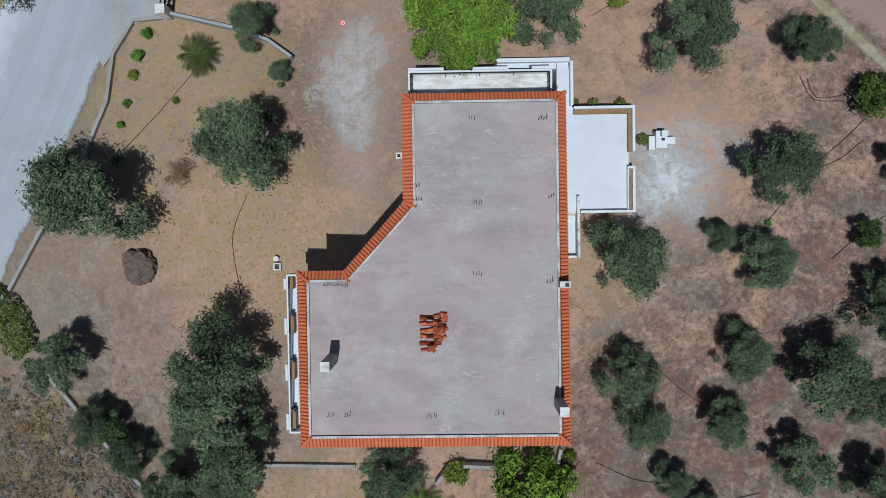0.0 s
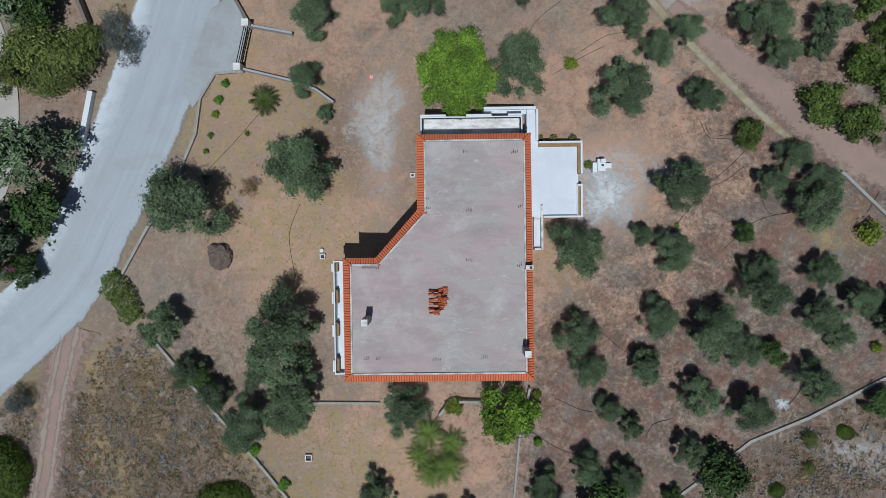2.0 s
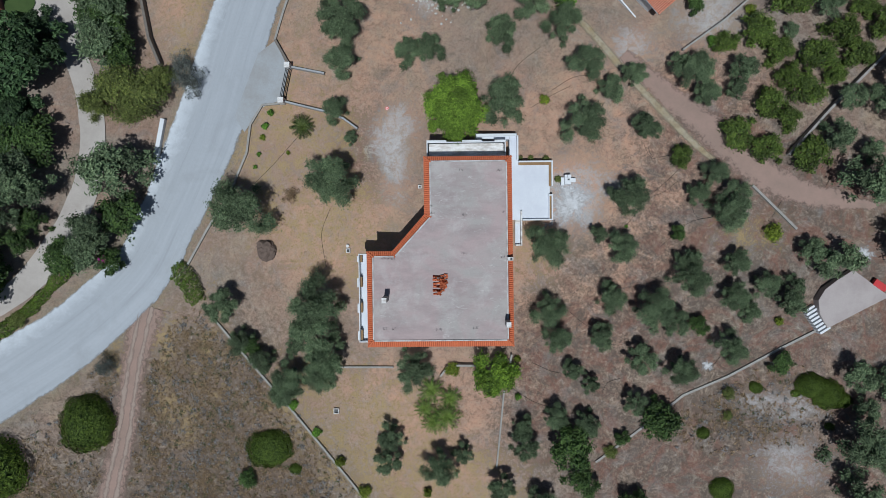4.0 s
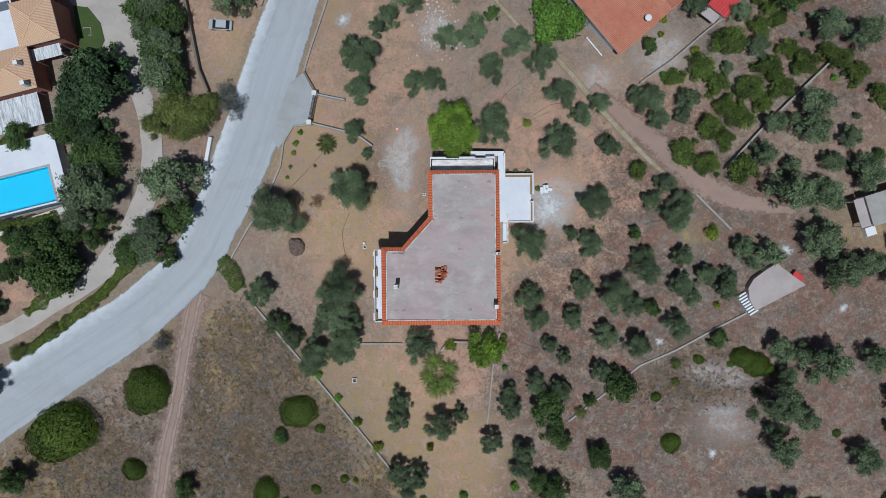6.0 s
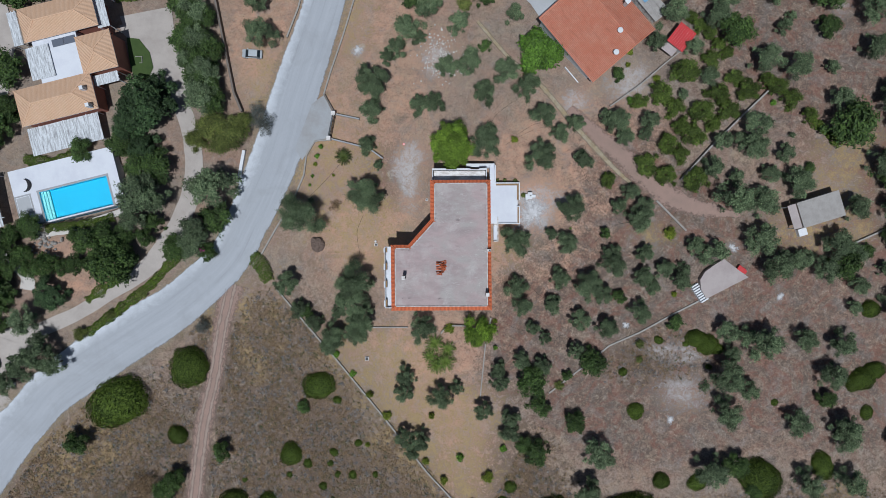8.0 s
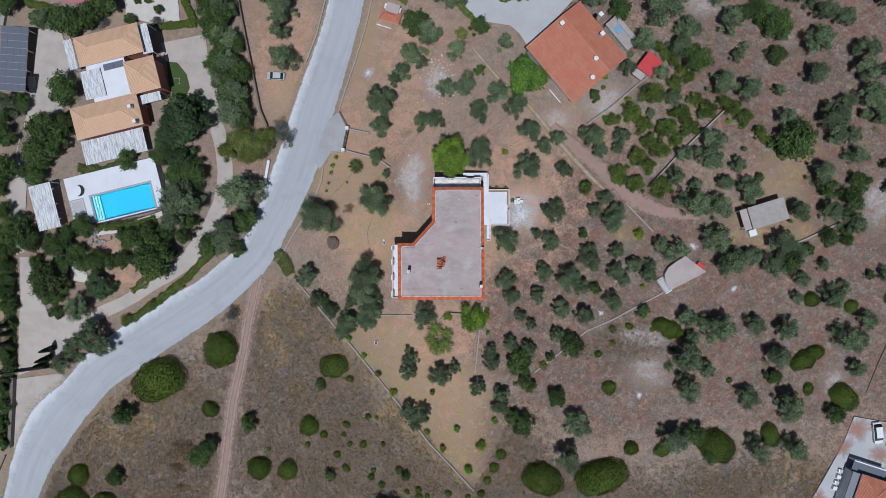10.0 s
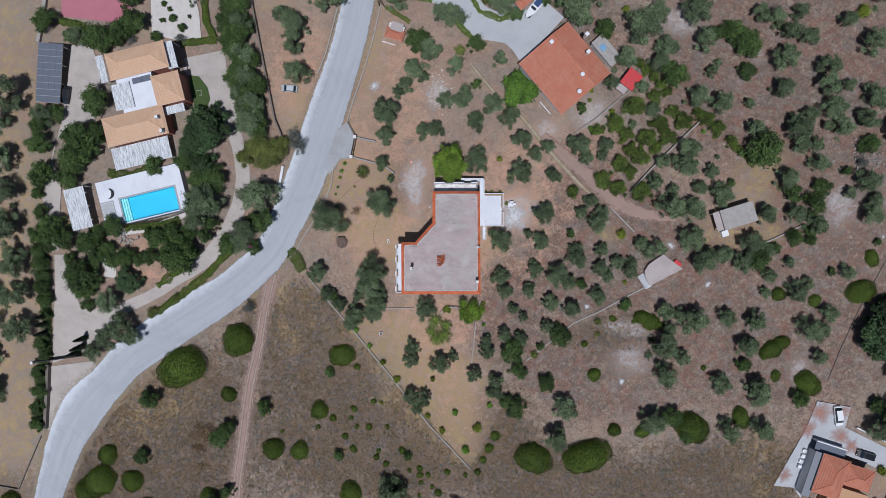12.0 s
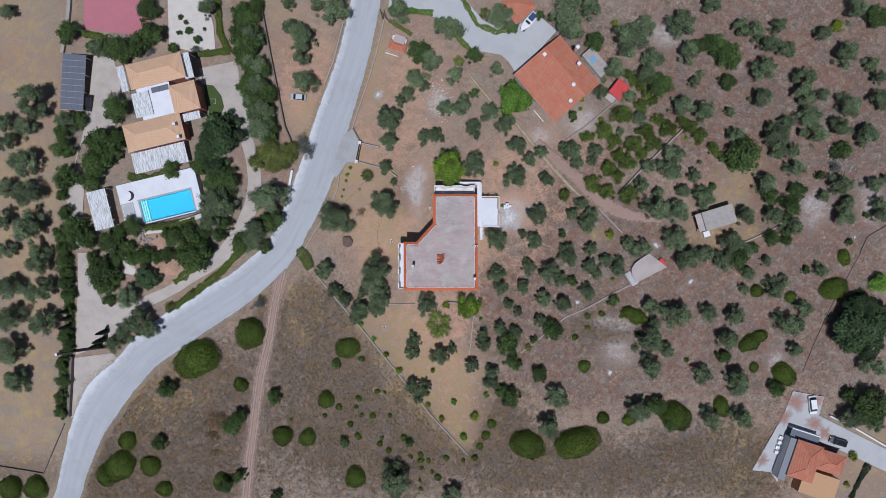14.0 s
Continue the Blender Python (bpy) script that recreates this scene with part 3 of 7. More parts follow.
setting("villa_forecourt", patch([(-95.5, -2.8), (-92.5, -2.8), (-91.1, -10.5), (-88.7, -17.3), (-84.2, -18.9), (-79.0, -18.3), (-85.8, -24.0), (-89.6, -27.3), (-96.3, -29.7), (-96.0, -19.5), (-95.4, -10.5)], 0.2), GRAVEL, "pale gravel forecourt inside the villa gate", "drive")
setting("villa_entrance", patch([(-97.4, -30.6), (-86.6, -29.2), (-84.4, -31.5), (-89.7, -37.5), (-95.8, -46.5), (-97.8, -46.5)], 0.12), GRAVEL, "pale paved entrance off the road", "drive")
setting("villa_yard", patch([(-93.2, 49.7), (-87.9, 50.0), (-85.3, 42.0), (-86.3, 30.5), (-92.9, 29.0), (-95.7, 25.2), (-96.7, 20.7), (-93.8, 14.7), (-94.3, -1.6), (-96.4, -2.4), (-97.4, 7.3), (-98.5, 11.4), (-96.2, 21.5), (-94.5, 30.5), (-93.5, 40.5)], 0.22), GRAVEL, "pale gravel yard beside the villa", "yard")
setting("villa_gravel_garden", patch([(-73.4, 65.0), (-63.5, 65.4), (-61.5, 58.6), (-60.9, 51.9), (-66.9, 51.1), (-72.8, 52.5)], 0.24), PALE_STONE, "white gravel garden with sparse shrubs", "garden")
setting("court", patch([(-96.2, 72.7), (-78.8, 72.7), (-78.7, 62.0), (-77.8, 59.7), (-81.9, 55.5), (-95.7, 57.1)], 0.26), COURT, "faded pink painted sports court", "court")
setting("gate_apron", patch([(-23.9, 30.6), (-21.9, 26.5), (-22.6, 21.9), (-25.9, 20.7), (-28.2, 17.2), (-29.7, 19.5), (-26.4, 28.7)], 0.175), APRON, "grey concrete apron before the gate", "apron")
setting("neighbour_drive", ribbon([(-14.0, 67.4, 8.0), (-6.3, 66.4, 8.0), (1.4, 64.0, 9.0), (5.2, 59.7, 8.5), (9.7, 55.4, 8.0), (15.6, 53.6, 7.5), (20.8, 53.4, 9.0), (23.0, 52.8, 14.0)], 0.15, 6, 0.04), PAVING, "pale grey paved drive", "drive")
setting("neighbour_court", patch([(17.9, 55.3), (25.2, 60.3), (30.3, 55.5), (24.4, 49.0), (20.0, 44.1), (17.8, 47.7), (14.9, 50.6)], 0.2), PAVING, "pale grey paved court before the tiled house", "court")
setting("corner_yard", patch([(89.1, -37.5), (97.0, -38.9), (95.7, -43.7), (112.9, -52.3), (123.3, -57.3), (123.4, -63.1), (113.1, -58.1), (102.5, -53.1), (88.9, -47.3), (85.5, -60.7), (83.7, -58.2), (79.1, -57.8), (84.0, -48.8), (86.7, -43.7)], 0.32), PAVING, "pale concrete yard and drive round the corner house", "yard")
setting("footpath", ribbon([(7.4, 44.7, 1.0), (13.3, 37.2, 1.0), (19.9, 30.7, 1.2), (24.9, 24.1, 1.3), (29.8, 18.2, 1.3), (33.3, 14.2, 1.2), (36.1, 11.5, 1.0)], 0.14, 3, 0.2), VERGE, "narrow grey beaten footpath between olive trees", "footpath")
setting("orchard_track", ribbon([(24.9, 26.4, 2.0), (29.8, 21.1, 4.0), (34.8, 16.6, 5.0), (39.0, 12.3, 5.0), (44.6, 8.3, 5.0), (50.2, 6.5, 3.5), (55.8, 5.4, 1.0)], 0.13, 4, 0.3), TRACK, "red earth track through the orchard", "track")

for line, width, height, mat, label in (
    ([(-22.7, 21.3), (-25.6, 21.1), (-27.3, 18.3), (-27.8, 14.2), (-30.4, 8.1), (-33.4, 3.6), (-36.5, -1.7), (-38.5, -4.0)], 0.3, 0.45, STONE, "low grey stone wall along the road"),
    ([(-33.5, -8.8), (-27.4, -16.1), (-21.3, -23.2), (-12.2, -34.2), (-3.1, -45.6), (7.2, -56.3)], 0.3, 0.4, STONE, "thin pale boundary wall beside dry scrub"),
    ([(20.7, -28.8), (26.3, -24.2), (32.0, -19.3), (37.6, -16.7), (44.0, -13.0), (48.9, -10.4)], 0.3, 0.22, STONE, "low dry-stone boundary wall"),
    ([(32.4, 26.5), (37.8, 30.3), (42.9, 34.6), (46.6, 37.5)], 0.22, 0.7, STONE, "thin pale garden wall"),
    ([(45.0, 12.2), (50.3, 18.0), (56.1, 23.7), (61.5, 28.8)], 0.3, 0.9, STONE, "pale stone wall across the grove"),
    ([(-14.9, -16.5), (-6.9, -16.4)], 0.25, 0.35, STONE, "low pale kerb wall below the house"),
    ([(8.5, -19.4), (7.9, -25.4), (7.4, -30.2)], 0.22, 0.35, STONE, "low pale kerb wall in the garden"),
    ([(-21.4, 26.5), (-16.5, 25.4)], 0.24, 0.9, APRON, "pale grey wing wall by the gate"),
    ([(-22.4, 21.5), (-16.0, 19.8), (-13.7, 18.8), (-11.7, 17.3)], 0.24, 0.9, APRON, "pale grey curved wing wall by the gate"),
    ([(-23.8, 30.6), (-21.7, 26.9)], 0.35, 0.7, STONE_DARK, "dark stone wall curving to the gate"),
    ([(-15.5, 60.5), (-17.8, 50.4), (-20.1, 42.7), (-22.7, 34.9), (-23.9, 30.6)], 0.3, 0.45, STONE, "low pale wall along the road"),
    ([(-26.7, 60.0), (-29.4, 49.0), (-31.7, 42.8)], 0.3, 0.5, STONE, "low pale wall beside the road"),
    ([(-49.2, 64.7), (-46.8, 52.2), (-44.5, 41.3), (-42.3, 31.2), (-40.6, 27.3)], 0.4, 1.2, STONE_DARK, "dark stone wall behind the hedge trees"),
    ([(-40.0, 19.3), (-41.1, 12.7)], 0.6, 0.9, WHITE, "short white wall by the road"),
    ([(-99.2, 71.2), (-100.0, 58.9), (-101.2, 50.5)], 0.9, 0.9, STONE, "grey wall beside the court"),
    ([(-97.1, -30.0), (-97.5, -37.5), (-98.1, -45.9)], 0.7, 1.4, STONE_DARK, "dark stone wall at the villa entrance"),
    ([(105.9, -2.1), (102.5, -8.5), (98.4, -16.4), (94.3, -25.7), (91.8, -32.2)], 0.2, 0.25, STONE_DARK, "dark line of field stones"),
    ([(40.6, 8.3), (46.0, 2.6)], 0.3, 0.4, STONE, "low stone edging of the terrace"),
    ([(111.9, 4.3), (107.3, 1.5), (105.6, -2.1)], 0.25, 0.4, STONE_DARK, "dark stone field edge"),
    ([(75.5, -0.3), (81.1, 2.2), (84.7, 4.0)], 0.3, 0.5, STONE, "pale stone field wall"),
    ([(-99.6, -48.0), (-102.3, -54.1), (-105.4, -61.3), (-117.1, -59.4), (-126.1, -58.7)], 0.2, 0.5, STONE_DARK, "dark field boundary wall"),
    ([(98.3, -43.7), (104.6, -46.8), (112.9, -51.6), (123.3, -56.6)], 0.35, 0.8, WHITE, "white wall along the corner drive"),
):
    setting("garden_wall", low_wall(line, width, height), mat, label, "wall")


# ---- plants ----
def leaf_mesh(name, centres, normals, length, width, mat, seed, radial=0.0, tufts=None):
    """Many small leaf sprays, each a small folded diamond of its own; radial sprays point outwards."""
    rng = np.random.default_rng(seed)
    n = len(centres)
    out = normals / np.maximum(np.linalg.norm(normals, axis=1, keepdims=True), 1e-6)
    normals = out * (1 - 0.6 * radial) + rng.normal(0, 0.42, (n, 3)) + np.array((0, 0, 0.25 + 0.35 * radial))
    normals /= np.linalg.norm(normals, axis=1, keepdims=True)
    a = np.cross(normals, rng.normal(0, 1, (n, 3)))
    a /= np.linalg.norm(a, axis=1, keepdims=True)
    a = a * (1 - radial) + out * radial * 1.2
    a -= normals * (a * normals).sum(1, keepdims=True)
    a /= np.maximum(np.linalg.norm(a, axis=1, keepdims=True), 1e-6)
    b = np.cross(normals, a)
    ln = (length * rng.uniform(0.5, 1.5, n))[:, None]
    wd = (width * rng.uniform(0.6, 1.4, n))[:, None]
    lift = normals * ln * 0.12
    quad = np.stack([centres - a * ln / 2, centres - b * wd / 2 + lift, centres + a * ln / 2, centres + b * wd / 2 + lift], 1).reshape(-1, 3)
    me = bpy.data.meshes.new(name)
    me.from_pydata(quad.tolist(), [], np.arange(4 * n).reshape(-1, 4).tolist())
    age = me.attributes.new("tuft", "FLOAT", "POINT")
    age.data.foreach_set("value", np.repeat(np.full(n, 0.5) if tufts is None else tufts, 4))
    me.materials.append(mat)
    return me


def crown_points(seed, count, lobes, reach, low, high, size, inner=0.7, wisps=0.0, uneven=1.0):
    """Points on a loose heap of rounded tufts, and the way out from each; wisps trail beyond the tufts."""
    rng = np.random.default_rng(seed)
    ang = rng.uniform(0, 0.9, lobes) + np.arange(lobes) * 2.4
    rad = reach * np.sqrt((np.arange(lobes) + 0.5) / lobes) * rng.uniform(0.7, 1.15, lobes)
    # an uneven outline: the crown reaches further on some sides
    ph = rng.uniform(0, 2 * np.pi, 3)
    rad = rad * (1 + uneven * (0.12 * np.sin(2 * ang + ph[0]) + 0.1 * np.sin(3 * ang + ph[1]) + 0.06 * np.sin(7 * ang + ph[2])))
    c = np.stack([rad * np.cos(ang), rad * np.sin(ang), high - (high - low) * (rad / reach) ** 2 * rng.uniform(0.5, 1.0, lobes) - (high - low) * rng.uniform(0, 0.7, lobes) ** 1.5], 1)
    r = size * rng.uniform(0.6, 1.4, lobes)
    pick = rng.choice(lobes, count, p=r ** 2 / (r ** 2).sum())
    d = rng.normal(0, 1, (count, 3))
    d[:, 2] = np.where(rng.random(count) < 0.75, np.abs(d[:, 2]), d[:, 2])
    d /= np.linalg.norm(d, axis=1, keepdims=True)
    wob = 1 + 0.25 * np.sin(5 * d[:, 0] + pick) * np.cos(6 * d[:, 1] + 2 * pick)
    far = np.where(rng.random(count) < wisps, rng.uniform(1.0, 1.45, count), rng.uniform(inner, 1.05, count))
    p = c[pick] + d * (r[pick] * wob * far)[:, None]
    away = c[pick] * np.array((1, 1, 0.4))
    away /= np.maximum(np.linalg.norm(away, axis=1, keepdims=True), 1e-6)
    return p, d + 0.5 * away, rng.random(lobes)[pick]


def trunk_mesh(seed, height, spread, thick):
    rng = random.Random(seed)
    bm = bmesh.new()
    lean = Vector((rng.uniform(-0.08, 0.08), rng.uniform(-0.08, 0.08), height * 0.55))
    rod(bm, (0, 0, -0.15), lean, thick * 1.25, thick * 0.8, 8)
    for k in range(4):
        a = k * 1.6 + rng.uniform(-0.4, 0.4)
        knee = lean + Vector((math.cos(a) * spread * 0.45, math.sin(a) * spread * 0.45, height * 0.22))
        rod(bm, lean * 0.97, knee, thick * 0.62, thick * 0.4, 6)
        for s in (-0.5, 0.5):
            tip = knee + Vector((math.cos(a + s) * spread * 0.5, math.sin(a + s) * spread * 0.5, height * 0.32))
            rod(bm, knee, tip, thick * 0.38, thick * 0.1, 5)
    me = bpy.data.meshes.new("trunk")
    bm.to_mesh(me)
    bm.free()
    me.materials.append(BARK)
    return me


def make_tree(name, seed, leaf, count, lobes, reach, low, high, size, length, width, thick=0.06, inner=0.7, wisps=0.0, radial=0.0, uneven=1.0):
    root = new(name)
    root.empty_display_size = 0.2
    t = new("trunk", trunk_mesh(seed, low + 0.25, 0.5, thick))
    t.parent = root
    p, d, age = crown_points(seed, count, lobes, reach, low, high, size, inner, wisps, uneven)
    c = new("crown", leaf_mesh("crown", p, d, length, width, leaf, seed, radial, age))
    c.parent = root
    return root


def make_dome(name, seed, leaf, count, base, tall, length, width):
    """A close, rounded crown: a noisy dome of leaves over a solid core coloured dark for inner shade."""
    rng = np.random.default_rng(seed)
    root = new(name)
    root.empty_display_size = 0.2
    t = new("trunk", trunk_mesh(seed, base + 0.4, 0.4, 0.05))
    t.parent = root
    d = rng.normal(0, 1, (count, 3))
    d[:, 2] = np.where(rng.random(count) < (0.9 if base else 1.0), np.abs(d[:, 2]), -0.5 * np.abs(d[:, 2]))
    d /= np.linalg.norm(d, axis=1, keepdims=True)
    off = rng.uniform(0, 6, 3)
    knob = rng.normal(0, 1, (70, 3))
    knob[:, 2] = np.abs(knob[:, 2])
    knob /= np.linalg.norm(knob, axis=1, keepdims=True)
    tall_knob = rng.uniform(0.05, 0.2, 70)

    def lump(d):
        """Outline of the dome with tufts of different height standing out of it."""
        near_knob = np.exp(-(1 - d @ knob.T) * 45) * tall_knob
        return 0.88 + 0.06 * np.sin(3 * d[:, 0] + off[0]) + 0.06 * np.cos(4 * d[:, 1] + off[1]) + near_knob.max(1)

    p = d * (lump(d) * (1 - 0.16 * rng.random(count) ** 2 + 0.07 * (rng.random(count) < 0.12)))[:, None] * np.array((1, 1, tall)) + np.array((0, 0, base))
    c = new("crown", leaf_mesh("crown", p, d, length, width, leaf, seed))
    c.parent = root
    # solid lump, its dark green giving the shade seen between the leaves
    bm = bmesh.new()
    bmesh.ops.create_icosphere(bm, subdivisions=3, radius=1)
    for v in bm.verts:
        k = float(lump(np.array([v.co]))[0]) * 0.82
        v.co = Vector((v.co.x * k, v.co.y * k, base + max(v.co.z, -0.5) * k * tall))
    part("inner_bough", bm, SHADE_CORE, root, "solid dark core for the shade inside the shrub")
    return root


def plant(kinds, places, label, category, group, rng, squash=(0.9, 1.15)):
    """Stand copies of the kinds at the places: x, y and the crown's reach."""
    first = {}
    for x, y, r, *oval in places:
        k = kinds[rng.randrange(len(kinds))]
        s = r * rng.uniform(0.95, 1.05)
        stretch = pose(0, 0, 0, 0, 0, oval[1]) @ Matrix.Diagonal((1, oval[0], 1, 1)) if oval else Matrix()
        m = pose(x, y, land(x, y)) @ stretch @ pose(0, 0, 0, 0, 0, rng.uniform(0, 360)) @ Matrix.Diagonal((s * rng.uniform(0.92, 1.08), s * rng.uniform(0.92, 1.08), s * rng.uniform(*squash), 1))
        ob = copy_thing(k, m) if k.name in first else k
        first.setdefault(k.name, (k, m))
        size = "large " if r > 3.2 else "small " if r < 1.6 else ""
        tagged(ob, size + label, category, group)
    for k, m in first.values():
        k.matrix_basis = m


OLIVES_A = [
    (-50.9, 55.4, 2.9), (-50.1, 47.6, 3.2), (-49.1, 41.4, 3.2), (-47.5, 35.3, 3.0), (-50.8, 37.5, 2.6), (-115.0, 60.9, 2.0), (-106.2, 36.6, 4.0), (-113.8, 31.3, 2.6),
    (-108.5, 30.2, 2.7), (-90.1, 51.1, 2.6), (-98.2, 31.8, 2.6), (-62.2, 62.1, 2.6), (-40.1, 57.9, 2.6), (-36.9, 55.0, 3.2), (-37.7, 50.9, 2.9), (-36.4, 42.9, 3.2),
    (-41.8, 64.7, 2.0), (-33.6, 64.3, 2.0), (-28.2, 61.7, 3.5), (-11.6, 61.8, 2.9), (0.3, 57.4, 2.5), (-2.5, 47.8, 2.6), (-7.0, 43.1, 2.6), (-4.4, 41.7, 1.7),
    (-8.9, 39.5, 2.0), (-10.8, 37.6, 1.6), (-13.7, 32.9, 3.6), (1.3, 35.3, 2.3), (3.6, 44.1, 2.2), (3.1, 56.4, 2.9),
]
OLIVES_B = [
    (15.4, 58.7, 3.3), (31.9, 59.1, 4.0), (33.4, 55.1, 3.5), (37.8, 60.7, 3.2), (47.5, 51.3, 3.9), (52.1, 55.3, 2.6), (54.0, 46.4, 2.9), (51.9, 42.9, 2.5),
    (44.4, 44.2, 2.5), (14.7, 45.4, 1.7), (5.5, 35.5, 2.9), (12.8, 34.1, 2.6), (16.7, 30.6, 2.5), (8.4, 30.4, 2.0), (61.2, 55.6, 3.3), (68.6, 61.0, 2.5),
    (76.4, 54.7, 2.3), (80.0, 53.7, 2.2), (85.8, 55.2, 1.9), (83.0, 50.2, 2.5), (87.7, 48.8, 2.2), (62.6, 48.5, 2.7), (81.4, 43.8, 3.2), (64.5, 41.1, 1.6),
]
OLIVES_C = [
    (66.4, 43.2, 1.0), (91.6, 42.1, 2.5), (91.1, 37.2, 3.0), (96.6, 37.3, 1.6), (96.9, 53.2, 2.0), (105.3, 59.3, 2.5), (102.0, 47.7, 3.0), (109.1, 45.3, 1.9),
    (110.6, 41.7, 1.9), (102.3, 34.4, 2.9), (110.2, 35.8, 2.9), (60.5, 34.7, 2.5), (66.0, 33.1, 2.7), (73.0, 33.0, 1.4), (92.0, 31.5, 2.9), (86.9, 30.1, 1.9),
    (80.6, 36.6, 2.7), (100.1, 29.1, 2.5), (106.7, 28.4, 1.9), (83.3, 28.5, 1.9), (-113.5, 26.1, 2.6), (-107.8, 20.5, 3.8), (-106.5, 12.4, 3.8), (-113.3, 14.1, 2.6),
    (-105.5, 3.6, 4.0), (-113.3, 6.0, 2.9), (-112.7, -2.1, 2.7), (-103.9, -2.8, 2.6), (-58.6, 9.8, 3.9), (-60.2, 5.3, 2.6),
]
OLIVES_D = [
    (-56.6, 9.4, 3.2), (-47.7, 30.1, 3.5), (-45.3, 11.8, 4.3), (-48.3, 3.5, 3.2), (-49.3, 0.5, 2.9), (-15.0, 9.9, 3.8), (-14.7, 19.7, 2.0), (-12.6, 15.9, 1.0),
    (-13.7, 26.7, 2.5), (-13.7, 31.0, 2.5), (-4.4, 27.9, 2.2), (-1.4, 28.1, 2.0), (8.6, 20.2, 3.2), (8.4, 29.7, 2.2), (19.6, 25.0, 2.6), (22.8, 21.5, 1.9),
    (25.8, 23.2, 1.7), (18.8, 16.9, 2.9), (24.4, 7.1, 2.7), (37.1, 5.0, 2.6), (23.8, 0.3, 2.3), (21.0, 2.2, 1.2), (14.0, 0.8, 3.0), (38.0, -1.5, 1.7),
    (-27.5, 6.0, 4.3, 0.86, 0),
]
OLIVES_E = [
    (32.0, -1.5, 1.9), (47.0, -0.3, 1.9), (50.0, -1.3, 2.5), (73.9, 26.6, 2.3), (65.3, 10.9, 2.5), (58.6, 0.9, 2.9), (66.1, -2.7, 2.0), (71.9, 0.3, 2.7),
    (75.1, -2.0, 2.2), (75.5, 6.7, 2.3), (83.6, 26.5, 2.9), (84.4, 22.8, 2.2), (88.0, 22.8, 1.9), (88.4, 18.6, 2.2), (91.2, 27.6, 1.4), (94.5, 27.2, 2.2),
    (99.9, 28.8, 1.7),
]
OLIVES_F = [
    (106.2, 26.5, 2.6), (99.4, 14.4, 2.5), (80.5, 15.1, 2.5), (82.4, 6.7, 2.5), (87.3, 4.5, 2.5), (95.5, 11.8, 1.4), (99.9, 6.9, 2.5), (101.2, 10.0, 1.9),
    (108.1, 14.5, 1.9), (111.3, 16.1, 1.2), (109.0, 9.6, 1.9), (109.4, 7.0, 1.9), (-103.8, -5.3, 2.9), (-111.9, -11.7, 3.3), (-103.7, -12.5, 3.5), (-111.3, -19.8, 3.3),
    (-103.1, -20.6, 3.5), (-111.4, -28.0, 3.3), (-110.2, -35.4, 2.9), (-81.1, -13.9, 2.9), (-78.1, -20.1, 3.3), (-81.5, -23.0, 2.9), (-84.7, -26.4, 2.3), (-75.1, -22.4, 2.6),
    (-31.0, -7.4, 2.5), (-28.5, -12.5, 1.9), (-20.9, -13.5, 1.6), (-25.4, -15.5, 1.9), (-21.6, -17.9, 2.6), (-22.7, -20.1, 2.0),
]
OLIVES_G = [
    (-17.0, -7.4, 3.6), (-17.7, -11.6, 3.6), (-15.8, -14.9, 3.0), (-16.9, -17.4, 2.6), (-3.9, -16.2, 2.7), (-7.3, -25.9, 2.0), (-7.6, -28.9, 2.2), (-0.2, -29.5, 2.5),
    (2.8, -27.9, 1.4), (10.9, -26.2, 2.3), (10.9, -24.0, 1.6), (8.0, -32.2, 2.2), (13.1, -33.5, 2.0), (14.2, -8.2, 2.2), (15.5, -11.7, 2.0), (22.4, -6.2, 2.0),
    (21.0, -11.3, 2.0), (27.6, -7.8, 2.9), (30.2, -9.3, 1.9), (32.2, -3.6, 2.5), (26.0, -14.2, 2.2), (30.9, -15.6, 2.3), (37.2, -12.6, 2.2), (37.7, -5.8, 2.0),
    (39.4, -7.8, 1.7), (41.5, -4.6, 1.9), (44.3, -6.8, 1.9), (45.2, -4.6, 1.4), (17.4, -16.0, 1.6), (19.8, -17.9, 1.4),
]
OLIVES_H = [
    (15.3, -22.4, 1.9), (19.2, -23.1, 1.9), (25.3, -20.0, 1.7), (52.7, -16.1, 2.2), (52.5, -24.3, 3.2), (53.8, -20.6, 1.7), (57.0, -27.0, 1.9), (56.6, -17.0, 1.7),
    (52.7, -31.1, 2.6), (61.1, -4.0, 3.0), (65.1, -3.2, 2.2), (70.6, -4.6, 2.5), (76.5, -7.6, 1.7), (81.4, -4.5, 1.4), (58.8, -17.8, 3.0), (66.7, -17.4, 2.0),
    (73.3, -18.4, 2.5), (75.9, -11.6, 1.4), (83.2, -11.3, 2.6), (86.0, -9.4, 1.4), (95.0, -6.9, 1.7), (90.5, -16.6, 2.0), (86.1, -20.2, 2.9), (89.6, -20.4, 1.7),
    (71.5, -24.1, 2.7), (88.6, -26.6, 1.9), (65.3, -33.1, 2.6), (73.8, -33.4, 2.5), (107.3, -30.4, 2.9), (-111.1, -36.1, 2.7),
]
OLIVES_I = [
    (-7.6, -37.9, 2.0), (-4.6, -38.6, 2.0), (-6.1, -41.3, 1.6), (13.1, -36.5, 2.0), (29.5, -39.6, 2.9), (27.5, -46.7, 2.7), (49.9, -42.0, 3.0), (2.8, -66.1, 2.5),
    (67.6, -44.1, 2.5), (75.3, -43.8, 2.6), (74.4, -35.6, 2.6), (102.0, -43.7, 2.6), (108.5, -45.1, 2.3), (109.8, -38.6, 2.3), (-12.2, -62.9, 3.8),
]
